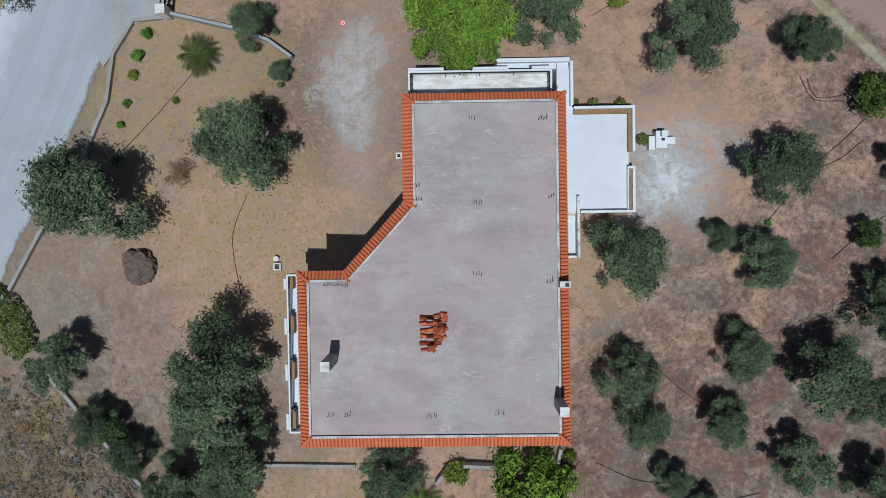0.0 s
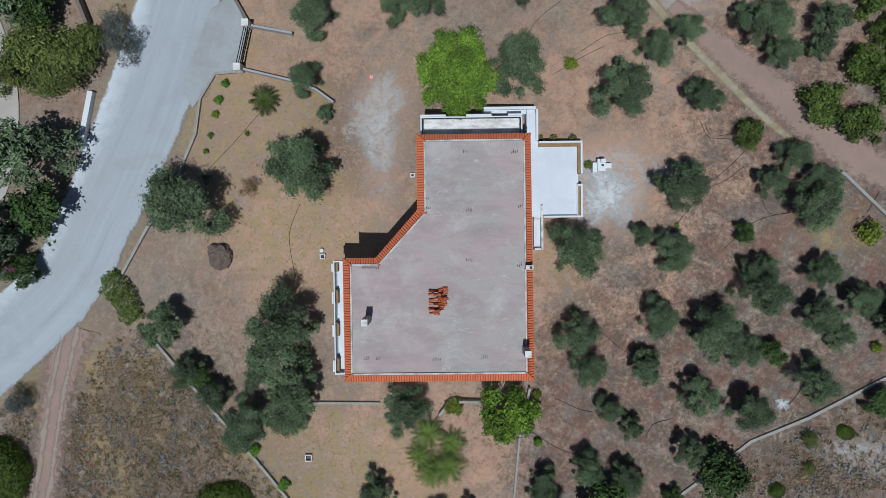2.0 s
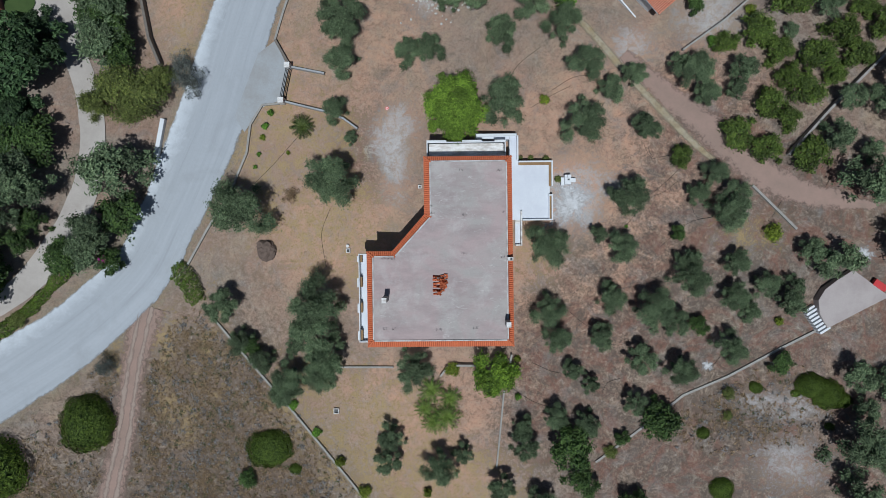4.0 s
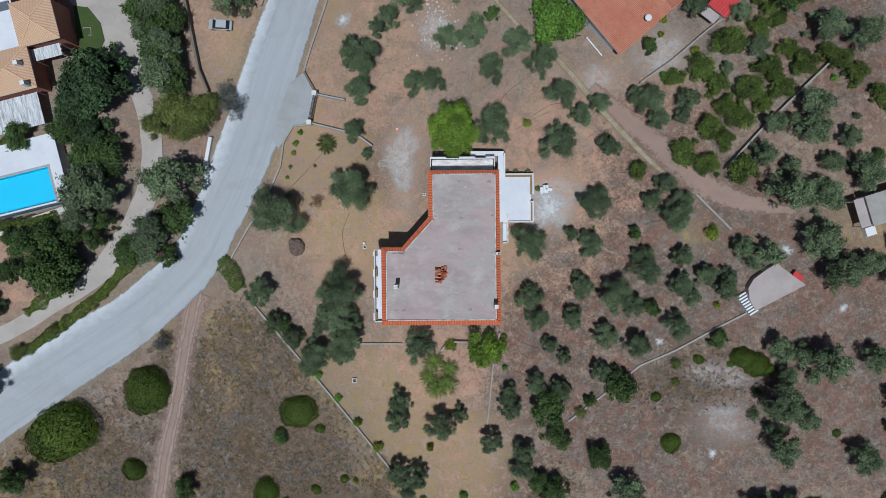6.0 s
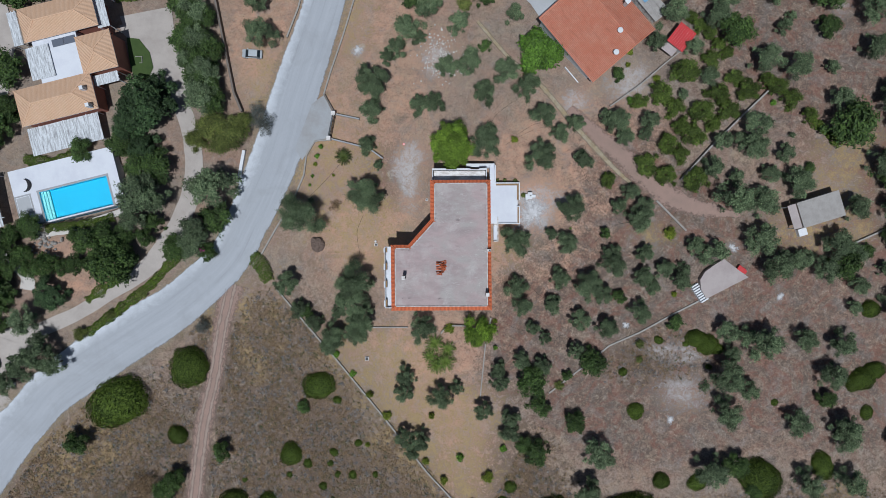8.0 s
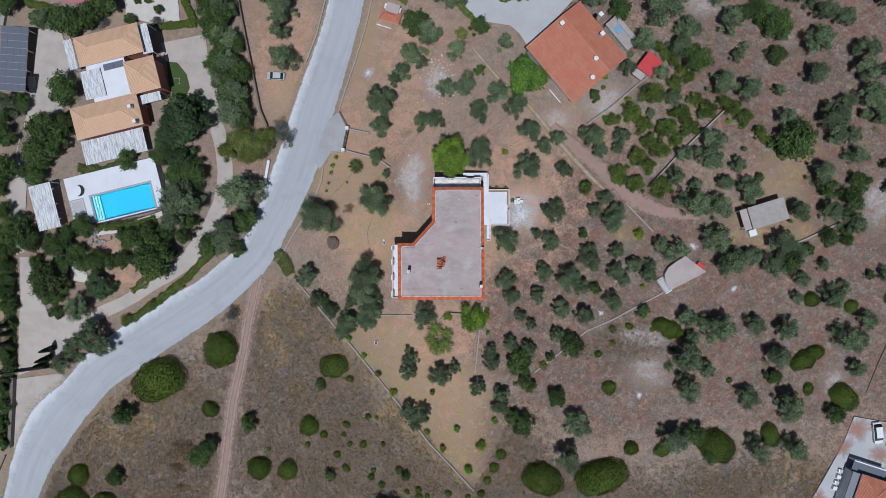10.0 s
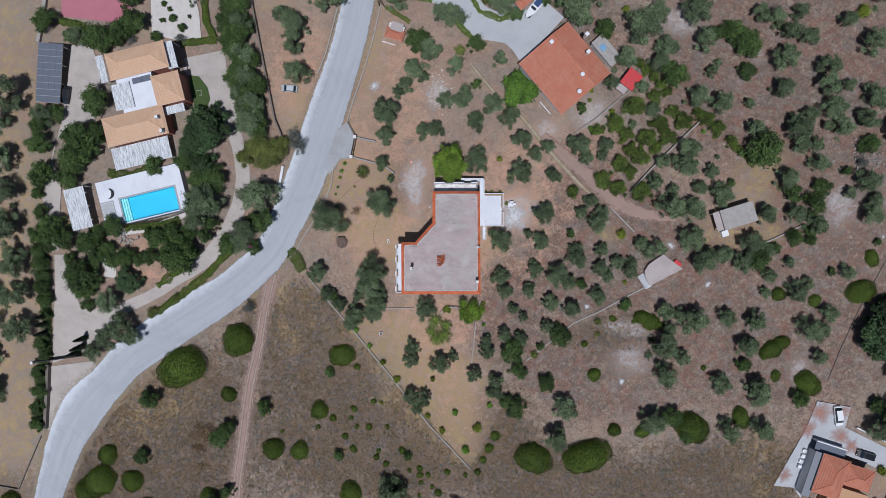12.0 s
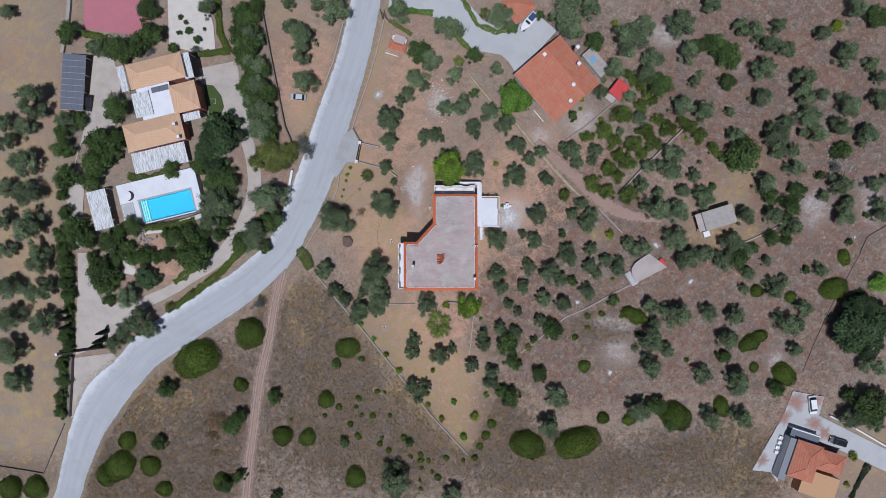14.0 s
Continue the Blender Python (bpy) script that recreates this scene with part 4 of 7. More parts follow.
ORCHARD_GREEN = [
    (47.8, 43.3, 1.2), (49.2, 41.8, 1.3), (51.0, 40.0, 1.4), (52.6, 38.1, 1.4), (54.1, 36.3, 1.2),
    (46.4, 32.4, 2.3), (51.1, 34.9, 1.7), (41.5, 28.4, 2.1), (37.5, 27.0, 1.3), (44.0, 25.9, 1.7), (49.0, 24.7, 2.1), (52.1, 28.3, 2.0), (53.7, 25.1, 2.0),
    (51.1, 22.2, 1.3), (55.3, 31.2, 1.6), (57.6, 28.7, 2.0), (45.2, 22.2, 1.6), (47.5, 20.5, 2.0), (42.7, 18.9, 2.0), (44.8, 16.9, 1.4), (38.7, 15.1, 2.0),
    (42.2, 12.9, 1.8), (31.7, 12.4, 1.4), (47.5, 12.1, 2.0), (61.3, 30.8, 1.3), (63.2, 29.2, 1.7), (65.4, 27.2, 1.6), (68.7, 24.0, 1.4),
]
ORCHARD_OLIVES = [
    (33.1, 23.3, 2.6), (34.7, 20.4, 1.8), (31.4, 24.8, 1.4), (39.4, 23.2, 2.0), (38.4, 20.8, 1.3), (45.8, 28.4, 1.1), (50.1, 31.5, 2.0), (58.2, 22.3, 2.6),
    (57.4, 18.0, 2.6), (55.7, 19.6, 1.6), (52.2, 19.2, 2.0), (50.4, 14.2, 2.1), (54.5, 12.5, 1.7), (53.8, 8.3, 3.4), (58.9, 7.8, 2.7), (63.7, 17.0, 1.7),
    (65.4, 20.3, 0.7), (60.8, 13.1, 1.7), (65.8, 11.9, 2.4), (41.1, 38.3, 2.0), (47.9, 37.4, 1.8), (35.7, 10.0, 1.7), (33.2, 7.4, 1.7), (37.8, 7.1, 2.0),
    (26.8, 16.1, 2.0),
]
OLIVES = ORCHARD_OLIVES + OLIVES_A + OLIVES_B + OLIVES_C + OLIVES_D + OLIVES_E + OLIVES_F + OLIVES_G + OLIVES_H + OLIVES_I
GREEN_TREES_A = [
    (-51.5, 59.0, 3.1), (-52.1, 52.8, 3.1), (-50.5, 44.3, 3.1), (-49.5, 37.3, 3.4), (-48.0, 32.5, 3.1), (-46.0, 29.0, 2.8), (-83.5, 2.5, 2.2), (-76.8, -3.4, 2.5),
    (-74.0, -4.1, 1.9), (-67.8, -3.4, 2.5), (-66.0, 2.8, 2.5), (-71.0, 2.3, 1.9), (-58.3, 1.8, 2.2), (-56.9, 4.8, 2.2), (-61.8, -1.9, 2.2), (-84.3, -4.1, 2.2),
    (-87.3, -11.5, 2.5), (-84.7, -9.3, 2.2), (-68.4, 58.8, 0.8), (-69.8, 60.3, 0.8), (-67.6, 56.4, 1.1), (-63.7, 57.2, 0.6), (-70.1, 56.0, 0.8), (-65.3, 54.2, 1.2),
    (-98.7, 55.3, 3.1), (-92.8, 51.9, 2.0), (-84.8, 50.9, 4.0), (-79.7, 52.6, 3.4), (-76.0, 54.9, 3.4), (-77.7, 61.4, 3.1),
]
GREEN_TREES_B = [
    (-84.7, 35.1, 3.6), (-94.8, 32.0, 2.3), (-71.3, 51.5, 1.4), (-53.7, 61.2, 3.1), (-50.1, 63.9, 2.3), (-53.9, 55.8, 3.1), (-52.8, 49.6, 3.3), (-49.0, 46.3, 3.3),
    (-51.6, 41.9, 3.3), (-47.4, 39.7, 3.3), (-48.7, 35.0, 3.6), (-46.4, 32.0, 2.9), (-50.0, 54.5, 2.8), (39.3, 51.5, 2.6), (18.5, 56.6, 1.9), (25.8, 59.4, 1.4),
    (29.2, 58.9, 1.4), (-5.8, 50.8, 3.3), (8.8, 49.2, 2.6), (8.8, 39.3, 1.4), (55.3, 39.6, 3.4), (66.4, 50.3, 2.3), (69.9, 50.1, 2.9), (72.5, 47.0, 3.6),
    (72.6, 40.7, 2.3), (110.6, 57.5, 2.9), (-99.0, 28.9, 2.6), (-98.7, 24.7, 2.9), (-97.2, 17.1, 3.6), (-99.0, 12.2, 1.7),
]
GREEN_TREES_C = [
    (-97.6, 7.8, 1.9), (-94.8, 4.7, 2.9), (-99.0, 2.2, 2.3), (-92.8, 0.9, 3.6), (-98.3, -1.9, 2.2), (-88.1, 25.9, 4.3), (-84.4, 26.9, 2.8), (-89.2, 20.8, 3.7),
    (-90.9, 15.7, 3.1), (-86.0, 22.9, 2.8), (-70.4, 18.8, 2.5), (-79.7, 4.4, 2.6), (-85.5, 0.2, 3.3), (-81.6, -1.9, 2.3), (-68.7, 1.0, 2.9), (-64.4, -0.6, 3.7),
    (-62.2, 2.6, 2.2), (-59.7, 15.6, 2.8), (-63.4, 20.0, 2.6), (-56.1, 15.8, 3.6), (-44.5, 5.7, 3.4), (-46.9, -1.2, 2.0), (-52.9, -0.5, 2.6),
]
GREEN_TREES_D = [
    (31.0, 2.3, 1.2), (74.9, 21.4, 4.3), (68.4, 14.1, 1.1), (100.8, 23.2, 2.2), (99.3, 22.6, 1.5), (95.2, 16.9, 1.2), (82.0, 11.5, 2.5), (89.1, 13.2, 2.3),
    (86.8, 8.9, 2.8), (82.8, 1.2, 2.0), (86.4, 2.7, 1.4), (86.4, 0.6, 1.4), (78.0, -1.2, 1.7), (106.7, 7.0, 0.9), (102.4, 0.2, 0.9), (33.9, 32.6, 1.4),
    (-98.4, -4.8, 2.2), (-97.7, -7.8, 2.0), (-97.7, -10.8, 2.3), (-97.1, -13.7, 2.0), (-97.3, -17.4, 1.4), (-98.0, -24.4, 2.0), (-97.7, -27.4, 1.7),
]
GREEN_TREES_E = [
    (-98.8, -31.6, 2.0), (-98.9, -36.0, 1.9), (-99.5, -40.5, 1.9), (-99.5, -44.3, 2.0), (-87.5, -8.0, 4.5), (-90.7, -4.1, 2.0), (-79.7, -4.1, 2.6), (-71.0, -3.3, 2.0),
    (-63.6, -3.6, 4.3), (-86.8, -15.2, 1.7), (-27.3, -13.2, 1.5), (-28.2, -32.5, 1.4), (33.5, -9.9, 1.5), (28.2, -22.1, 2.6), (24.0, -25.1, 1.1), (43.8, -14.6, 1.5),
    (17.4, -26.1, 3.1), (18.9, -31.1, 2.3), (25.4, -33.9, 2.3), (18.2, -40.0, 2.5), (15.8, -38.6, 1.9), (73.5, -3.9, 2.8), (91.6, -6.8, 1.1), (71.2, -28.7, 2.0),
    (101.9, -24.4, 2.8), (105.9, -40.4, 4.3), (102.3, -38.2, 2.2), (83.9, -36.6, 2.3), (-71.3, -38.3, 2.6), (-73.8, -52.5, 2.0),
]
GREEN_TREES_F = [
    (-53.7, -46.5, 2.3), (-55.6, -49.0, 2.3), (-44.6, -41.4, 2.0), (-53.9, -62.5, 1.9), (-57.4, -64.5, 2.2), (-26.0, -53.5, 1.4), (-8.4, -53.4, 1.2), (-44.4, -68.3, 1.7),
    (54.4, -40.9, 2.3), (58.0, -45.9, 1.9),
]
GREEN_TREES = GREEN_TREES_A + GREEN_TREES_B + GREEN_TREES_C + GREEN_TREES_D + GREEN_TREES_E + GREEN_TREES_F
DOMES_A = [
    (-64.6, -30.9, 6.0), (-51.3, -24.5, 4.3), (-25.0, -28.3, 3.1), (-82.8, -52.4, 2.7), (-84.9, -59.1, 4.1), (-88.8, -61.8, 2.9), (-76.8, -59.2, 2.9), (-73.2, -65.2, 2.4),
    (-58.9, -63.9, 2.4), (-114.2, -65.3, 3.4), (-107.5, -65.2, 3.4), (-53.7, -38.1, 2.1), (-42.7, -52.4, 2.9), (-35.9, -52.8, 2.6), (-30.8, -42.4, 2.4), (-22.9, -63.3, 3.0),
    (-21.3, -31.3, 0.9), (22.6, -52.6, 4.4), (41.7, -45.0, 1.7), (59.8, -44.1, 4.1), (71.2, -41.6, 2.4), (86.8, -33.2, 3.1), (79.3, -31.5, 1.4), (78.4, -25.1, 2.3),
    (80.5, -23.6, 2.1), (77.0, -25.8, 1.9), (101.4, -3.6, 2.0), (98.9, -11.5, 3.1), (35.2, -51.4, 6.3, 0.72, 0),
]
DOMES_B = [
    (88.2, -13.6, 1.6), (79.7, -12.2, 1.7), (48.1, -17.8, 2.0), (49.9, -18.8, 2.1), (51.6, -19.6, 1.4), (36.9, -31.7, 1.6), (48.3, -45.1, 1.9), (34.5, -24.3, 0.9),
    (62.4, -29.7, 0.7), (-9.9, -52.3, 1.0), (-5.4, -56.7, 0.9), (-8.1, -57.3, 0.7), (-5.4, -58.3, 0.9), (-3.4, -58.2, 0.7), (-5.1, -60.2, 0.7), (-2.4, -61.2, 0.7),
    (-5.7, -63.6, 0.6), (-5.4, -65.9, 0.7), (-14.0, -55.8, 0.9), (-16.5, -54.1, 0.9), (-15.9, -52.5, 0.7), (-18.3, -46.5, 0.9), (-21.4, -46.5, 0.7), (-31.3, -46.7, 0.7),
    (-13.7, -46.4, 0.7), (-17.1, -40.0, 0.9), (-22.9, -44.3, 0.7), (-22.1, -42.0, 0.9), (-24.4, -48.9, 0.9), (-22.3, -52.2, 1.0),
]
DOMES_C = [
    (-40.6, -47.9, 0.6), (1.4, -57.2, 0.9), (-0.8, -62.6, 1.0), (5.9, -57.7, 0.7), (-27.5, -44.3, 1.0), (41.1, -18.1, 0.9), (50.3, -23.1, 0.6), (46.1, -18.8, 0.6),
    (13.3, -47.6, 1.3), (11.8, -50.7, 1.3), (10.3, -53.7, 1.1), (8.9, -56.8, 1.0),
]
DOMES = DOMES_A + DOMES_B + DOMES_C
CITRUS_A = [
    (-21.4, -21.8, 0.9), (-18.1, -26.0, 0.9), (-14.7, -30.0, 1.0), (-11.2, -34.2, 1.0), (-2.2, -34.0, 0.9), (-3.5, -43.2, 0.9), (0.1, -46.8, 1.0), (3.3, -42.2, 1.0),
    (5.9, -51.4, 1.2), (8.8, -45.7, 1.3), (11.8, -40.1, 0.9), (-15.2, -40.2, 0.7), (14.3, 20.5, 0.9), (24.7, 3.1, 0.3), (10.3, -14.9, 0.6), (10.3, -20.1, 0.6),
    (43.8, -9.4, 0.7), (45.0, 56.9, 1.2), (36.4, 37.1, 0.9), (36.0, 34.5, 0.7), (42.9, 2.1, 1.5), (101.2, 55.4, 1.8), (-24.3, 19.9, 0.6), (-25.1, 18.1, 0.7),
    (-25.5, 16.4, 0.6), (-26.1, 14.0, 0.4), (-26.6, 12.2, 0.4), (-21.8, 14.1, 0.4), (104.1, -53.8, 1.3), (103.0, -61.3, 0.9),
]
CITRUS_B = [
    (1.4, -16.5, 1.2), (109.8, -9.9, 2.7),
]
CITRUS = [(41.2, 31.6, 0.9), (36.0, 27.6, 0.9), (62.5, 26.6, 0.7)] + CITRUS_A + CITRUS_B
YELLOW_TREES_A = [
    (4.8, 48.1, 1.6), (11.6, 60.8, 1.7), (-71.0, -17.2, 1.6), (-65.5, -13.3, 1.1), (-59.8, -9.2, 1.3), (22.6, -27.2, 1.0), (37.5, -18.8, 1.0), (37.5, -21.8, 0.7),
    (-46.3, 23.9, 3.7), (-42.1, 22.7, 3.7), (-40.1, 25.0, 2.5), (-49.4, 21.4, 2.5), (-44.5, 20.7, 2.8),
]
YELLOW_TREES = YELLOW_TREES_A
SILVER_TREES_A = [
    (-65.6, 51.2, 1.8), (-48.2, -16.1, 2.0), (99.0, 19.0, 1.8), (-37.2, 27.2, 2.1), (-35.6, 24.5, 2.4), (-38.3, 25.1, 1.7), (-77.5, 50.8, 1.4),
]
SILVER_TREES = SILVER_TREES_A
DARK_TREES_A = [
    (-76.7, -9.0, 3.4), (-57.8, 27.3, 6.6), (-61.3, 24.4, 3.9), (-58.8, 19.2, 3.6), (-56.7, 31.7, 3.6), (103.0, -20.8, 6.9), (103.3, -16.2, 3.9), (108.3, -18.2, 4.9),
    (106.9, -25.3, 3.9), (103.8, -23.9, 3.3), (-12.1, -61.3, 2.6),
]
DARK_TREES = DARK_TREES_A
DRY_BUSHES = [(-21.3, 8.1, 1.4), (-59.7, -47.7, 3.0), (-61.2, -51.4, 2.0), (-60.5, -56.0, 1.3)]
FIG = (19.0, 37.2, 4.9)
PINE = (2.0, 19.3, 4.6)

rng = random.Random(5)
near = lambda p: math.hypot(p[0], p[1]) < 42
OLIVE_WORDS = "grey-green olive tree with loose feathery crown"
plant([make_tree("olive_tree", 10 + k, OLIVE_LEAF, 11500, 20 + 2 * k, 0.84, 0.7, 1.75, 0.205, 0.08, 0.026, inner=0.45, wisps=0.16, radial=0.4) for k in range(7)],
      [(x, y, 1.06 * r, *o) for x, y, r, *o in OLIVES if near((x, y))], OLIVE_WORDS + " on dry red soil", "olive tree", "olive trees of the house garden", rng)
plant([make_tree("olive_tree", 30 + k, OLIVE_LEAF, 3400, 15 + 2 * k, 0.84, 0.7, 1.75, 0.225, 0.13, 0.05, inner=0.5, wisps=0.16, radial=0.4) for k in range(7)],
      [(x, y, 1.1 * r, *o) for x, y, r, *o in OLIVES if not near((x, y))], OLIVE_WORDS, "olive tree", "olive trees of the groves", rng)
plant([make_tree("broadleaf_tree", 50 + k, GREEN_LEAF, 3000, 22, 0.8, 0.5, 1.3, 0.25, 0.13, 0.065, inner=0.45, wisps=0.15, radial=0.3) for k in range(6)],
      [(x, y, 1.1 * r) for x, y, r in GREEN_TREES], "deep green broadleaf tree with dense crown", "tree", "green trees of the gardens", rng)
plant([make_tree("orchard_tree", 55 + k, ORCHARD_LEAF, 2600, 17, 0.8, 0.4, 1.1, 0.26, 0.13, 0.065, inner=0.45, wisps=0.12, radial=0.3) for k in range(4)],
      [(x, y, 1.25 * r) for x, y, r in ORCHARD_GREEN], "fresh green fruit tree in the small orchard", "fruit tree", "fruit trees of the orchard", rng)
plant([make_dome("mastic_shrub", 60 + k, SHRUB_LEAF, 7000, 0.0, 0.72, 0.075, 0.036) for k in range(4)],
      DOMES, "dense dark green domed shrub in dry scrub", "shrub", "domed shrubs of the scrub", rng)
plant([make_tree("citrus_bush", 70 + k, BRIGHT_LEAF if k % 2 else YELLOW_LEAF, 1100, 12, 0.62, 0.35, 0.95, 0.34, 0.22, 0.1, inner=0.45, wisps=0.15, radial=0.3) for k in range(4)],
      CITRUS, "bright green young citrus bush", "bush", "young citrus bushes", rng)
plant([make_tree("yellow_green_tree", 80 + k, YELLOW_DULL, 4200, 26, 0.74, 0.4, 0.95, 0.26, 0.11, 0.05, inner=0.45, wisps=0.18, radial=0.3) for k in range(3)],
      YELLOW_TREES, "bushy tree with dull yellow-green leaves", "tree", "yellow-green trees", rng)
plant([make_tree("silvery_bush", 90 + k, BLUE_LEAF, 1700, 18, 0.76, 0.4, 0.9, 0.22, 0.14, 0.03, wisps=0.3, radial=0.6) for k in range(2)],
      SILVER_TREES, "sparse silvery grey bush", "bush", "silvery bushes", rng)
plant([make_tree("dark_tree", 95 + k, DEEP_LEAF, 8000, 40, 0.84, 0.5, 1.15, 0.19, 0.1, 0.05, inner=0.5, wisps=0.1, radial=0.25) for k in range(3)],
      DARK_TREES, "tall dark green dense tree", "tree", "dark garden trees", rng)
plant([make_tree("dry_bush", 98, DRY_LEAF, 900, 14, 0.7, 0.15, 0.5, 0.25, 0.16, 0.035, thick=0.03, wisps=0.3, radial=0.5)], DRY_BUSHES, "withered brown bush on bare soil", "bush", "withered bushes", rng)
plant([make_tree("fig_tree", 101, BRIGHT_LEAF, 5500, 28, 0.78, 0.5, 0.95, 0.24, 0.11, 0.075, inner=0.5, wisps=0.12, radial=0.2)], [FIG], "vivid green fig tree beside the tiled house", "fig tree", "", rng)
plant([make_tree("mulberry_tree", 104, LEMON_LEAF, 8000, 30, 0.78, 0.5, 1.15, 0.23, 0.1, 0.055, inner=0.5, wisps=0.12, radial=0.2)], [(7.0, -16.9, 3.5)], "vivid green broadleaf tree below the house", "tree", "", rng)
plant([make_tree("pepper_tree", 102, LIME_LEAF, 26000, 90, 0.86, 0.7, 1.4, 0.16, 0.07, 0.026, inner=0.45, wisps=0.1, radial=0.4, uneven=0.25)], [PINE], "bright yellow-green rounded tree beside the house", "tree", "", rng)


# ---- the flat-roofed house ----
EAVE, RIM, SLAB = 4.2, 4.72, 4.57
OUTER = [(-2.0, 12.2), (9.1, 12.2), (9.3, -12.0), (-9.35, -12.0), (-9.4, 0.2), (-6.16, 0.2), (-2.0, 4.88)]
INNER = [(-1.13, 11.5), (8.37, 11.5), (8.45, -11.1), (-8.54, -11.1), (-8.5, -0.5), (-5.78, -0.5), (-1.13, 4.55)]
CORE = [(-1.4, 11.7), (8.6, 11.7), (8.7, -11.4), (-8.75, -11.4), (-8.75, -0.35), (-5.95, -0.35), (-1.4, 4.75)]
house = thing("house", pose(0, 0, 0), "white house with flat concrete roof edged in orange clay tiles", "house")


def slab_material():
    m, nt, b = material("roof_screed", 0.92, 0, 0.2)
    v = coords(nt)
    mp = nt.nodes.new("ShaderNodeMapping")
    mp.inputs["Scale"].default_value = (0.5, 1.3, 1)
    nt.links.new(v, mp.inputs["Vector"])
    big = noise_tex(nt, 0.16, 4, 0.6, v, 0.8)
    damp = noise_tex(nt, 0.35, 7, 0.7, mp.outputs[0], 0.15)
    lime = noise_tex(nt, 0.3, 8, 0.72, v, 0.3)
    fine = noise_tex(nt, 6.0, 6, 0.8, v)
    c = blend(nt, ramp(nt, big, 0.4, 0.62), (0.425, 0.333, 0.33), (0.385, 0.352, 0.338))
    c = blend(nt, times(nt, ramp(nt, damp, 0.44, 0.66), 0.85), c, (0.31, 0.25, 0.25))
    c = blend(nt, times(nt, ramp(nt, lime, 0.5, 0.72), 0.6), c, (0.54, 0.5, 0.49))
    crust = noise_tex(nt, 1.5, 8, 0.8, mp.outputs[0], 0.8)
    c = blend(nt, times(nt, times(nt, ramp(nt, crust, 0.57, 0.66), ramp(nt, big, 0.42, 0.55)), 0.75), c, (0.62, 0.58, 0.57))
    c = blend(nt, times(nt, ramp(nt, fine, 0.4, 0.8), 0.35), c, (0.25, 0.225, 0.22))
    nt.links.new(c, b.inputs["Base Color"])
    bump(nt, b, fine, 0.3, 0.02)
    return m


part("wall", prism(CORE, -6.8, EAVE), WHITE, house, "white rendered outer walls")
part("eave_slab", prism(OUTER, EAVE - 0.14, EAVE), CONCRETE_OLD, house, "thin concrete eave slab")
part("roof_slab", prism(INNER, EAVE + 0.002, SLAB), slab_material(), house, "weathered grey screed roof with pale lime stains")


def tile_mesh():
    """Two lapped barrel tiles, one metre long from eave to rim, 0.25 m apart from the next."""
    bm = bmesh.new()
    for y0, y1, r0, r1, dz in ((0.0, 0.56, 0.118, 0.1, 0.0), (0.5, 1.0, 0.118, 0.1, 0.02)):
        rows = []
        for y, r in ((y0, r0), (y1, r1)):
            rows.append([bm.verts.new((r * math.cos(math.pi * k / 6), y, dz + 0.9 * r * math.sin(math.pi * k / 6))) for k in range(7)])
        for k in range(6):
            bm.faces.new((rows[0][k], rows[0][k + 1], rows[1][k + 1], rows[1][k]))
        bm.faces.new(rows[0][::-1])
    bmesh.ops.recalc_face_normals(bm, faces=bm.faces[:])
    me = bpy.data.meshes.new("eave_tile")
    bm.to_mesh(me)
    bm.free()
    me.materials.append(EAVE_CLAY)
    return me


def clay_varied(name, a, b2, dark):
    m, nt, b = material(name, 0.8, 0, 0.25)
    info = nt.nodes.new("ShaderNodeObjectInfo")
    v = coords(nt)
    c = blend(nt, info.outputs["Random"], a, b2)
    c = blend(nt, times(nt, ramp(nt, noise_tex(nt, 7.0, 5, 0.75, v), 0.45, 0.75), 0.6), c, dark)
    nt.links.new(c, b.inputs["Base Color"])
    return m


RIM_MORTAR = worn("rim_mortar", (0.6, 0.585, 0.58), (0.27, 0.24, 0.23), 1.1, 6.0, 0.9, amount=1.0)
EAVE_CLAY = clay_varied("eave_clay", (0.66, 0.185, 0.08), (0.56, 0.15, 0.07), (0.4, 0.11, 0.06))
TILE_BED = plain("tile_bed", (0.34, 0.09, 0.045), 0.9)


def bands():
    """Every eave strip: its outer line, inner line, run and inward direction."""
    n = len(OUTER)
    for i in range(n):
        j = (i + 1) % n
        o0, o1, i0, i1 = (Vector(p) for p in (OUTER[i], OUTER[j], INNER[i], INNER[j]))
        run = (o1 - o0).normalized()
        inward = Vector((run.y, -run.x))
        if inward.dot(i0 - o0) < 0:
            inward = -inward
        yield o0, o1, i0, i1, run, inward


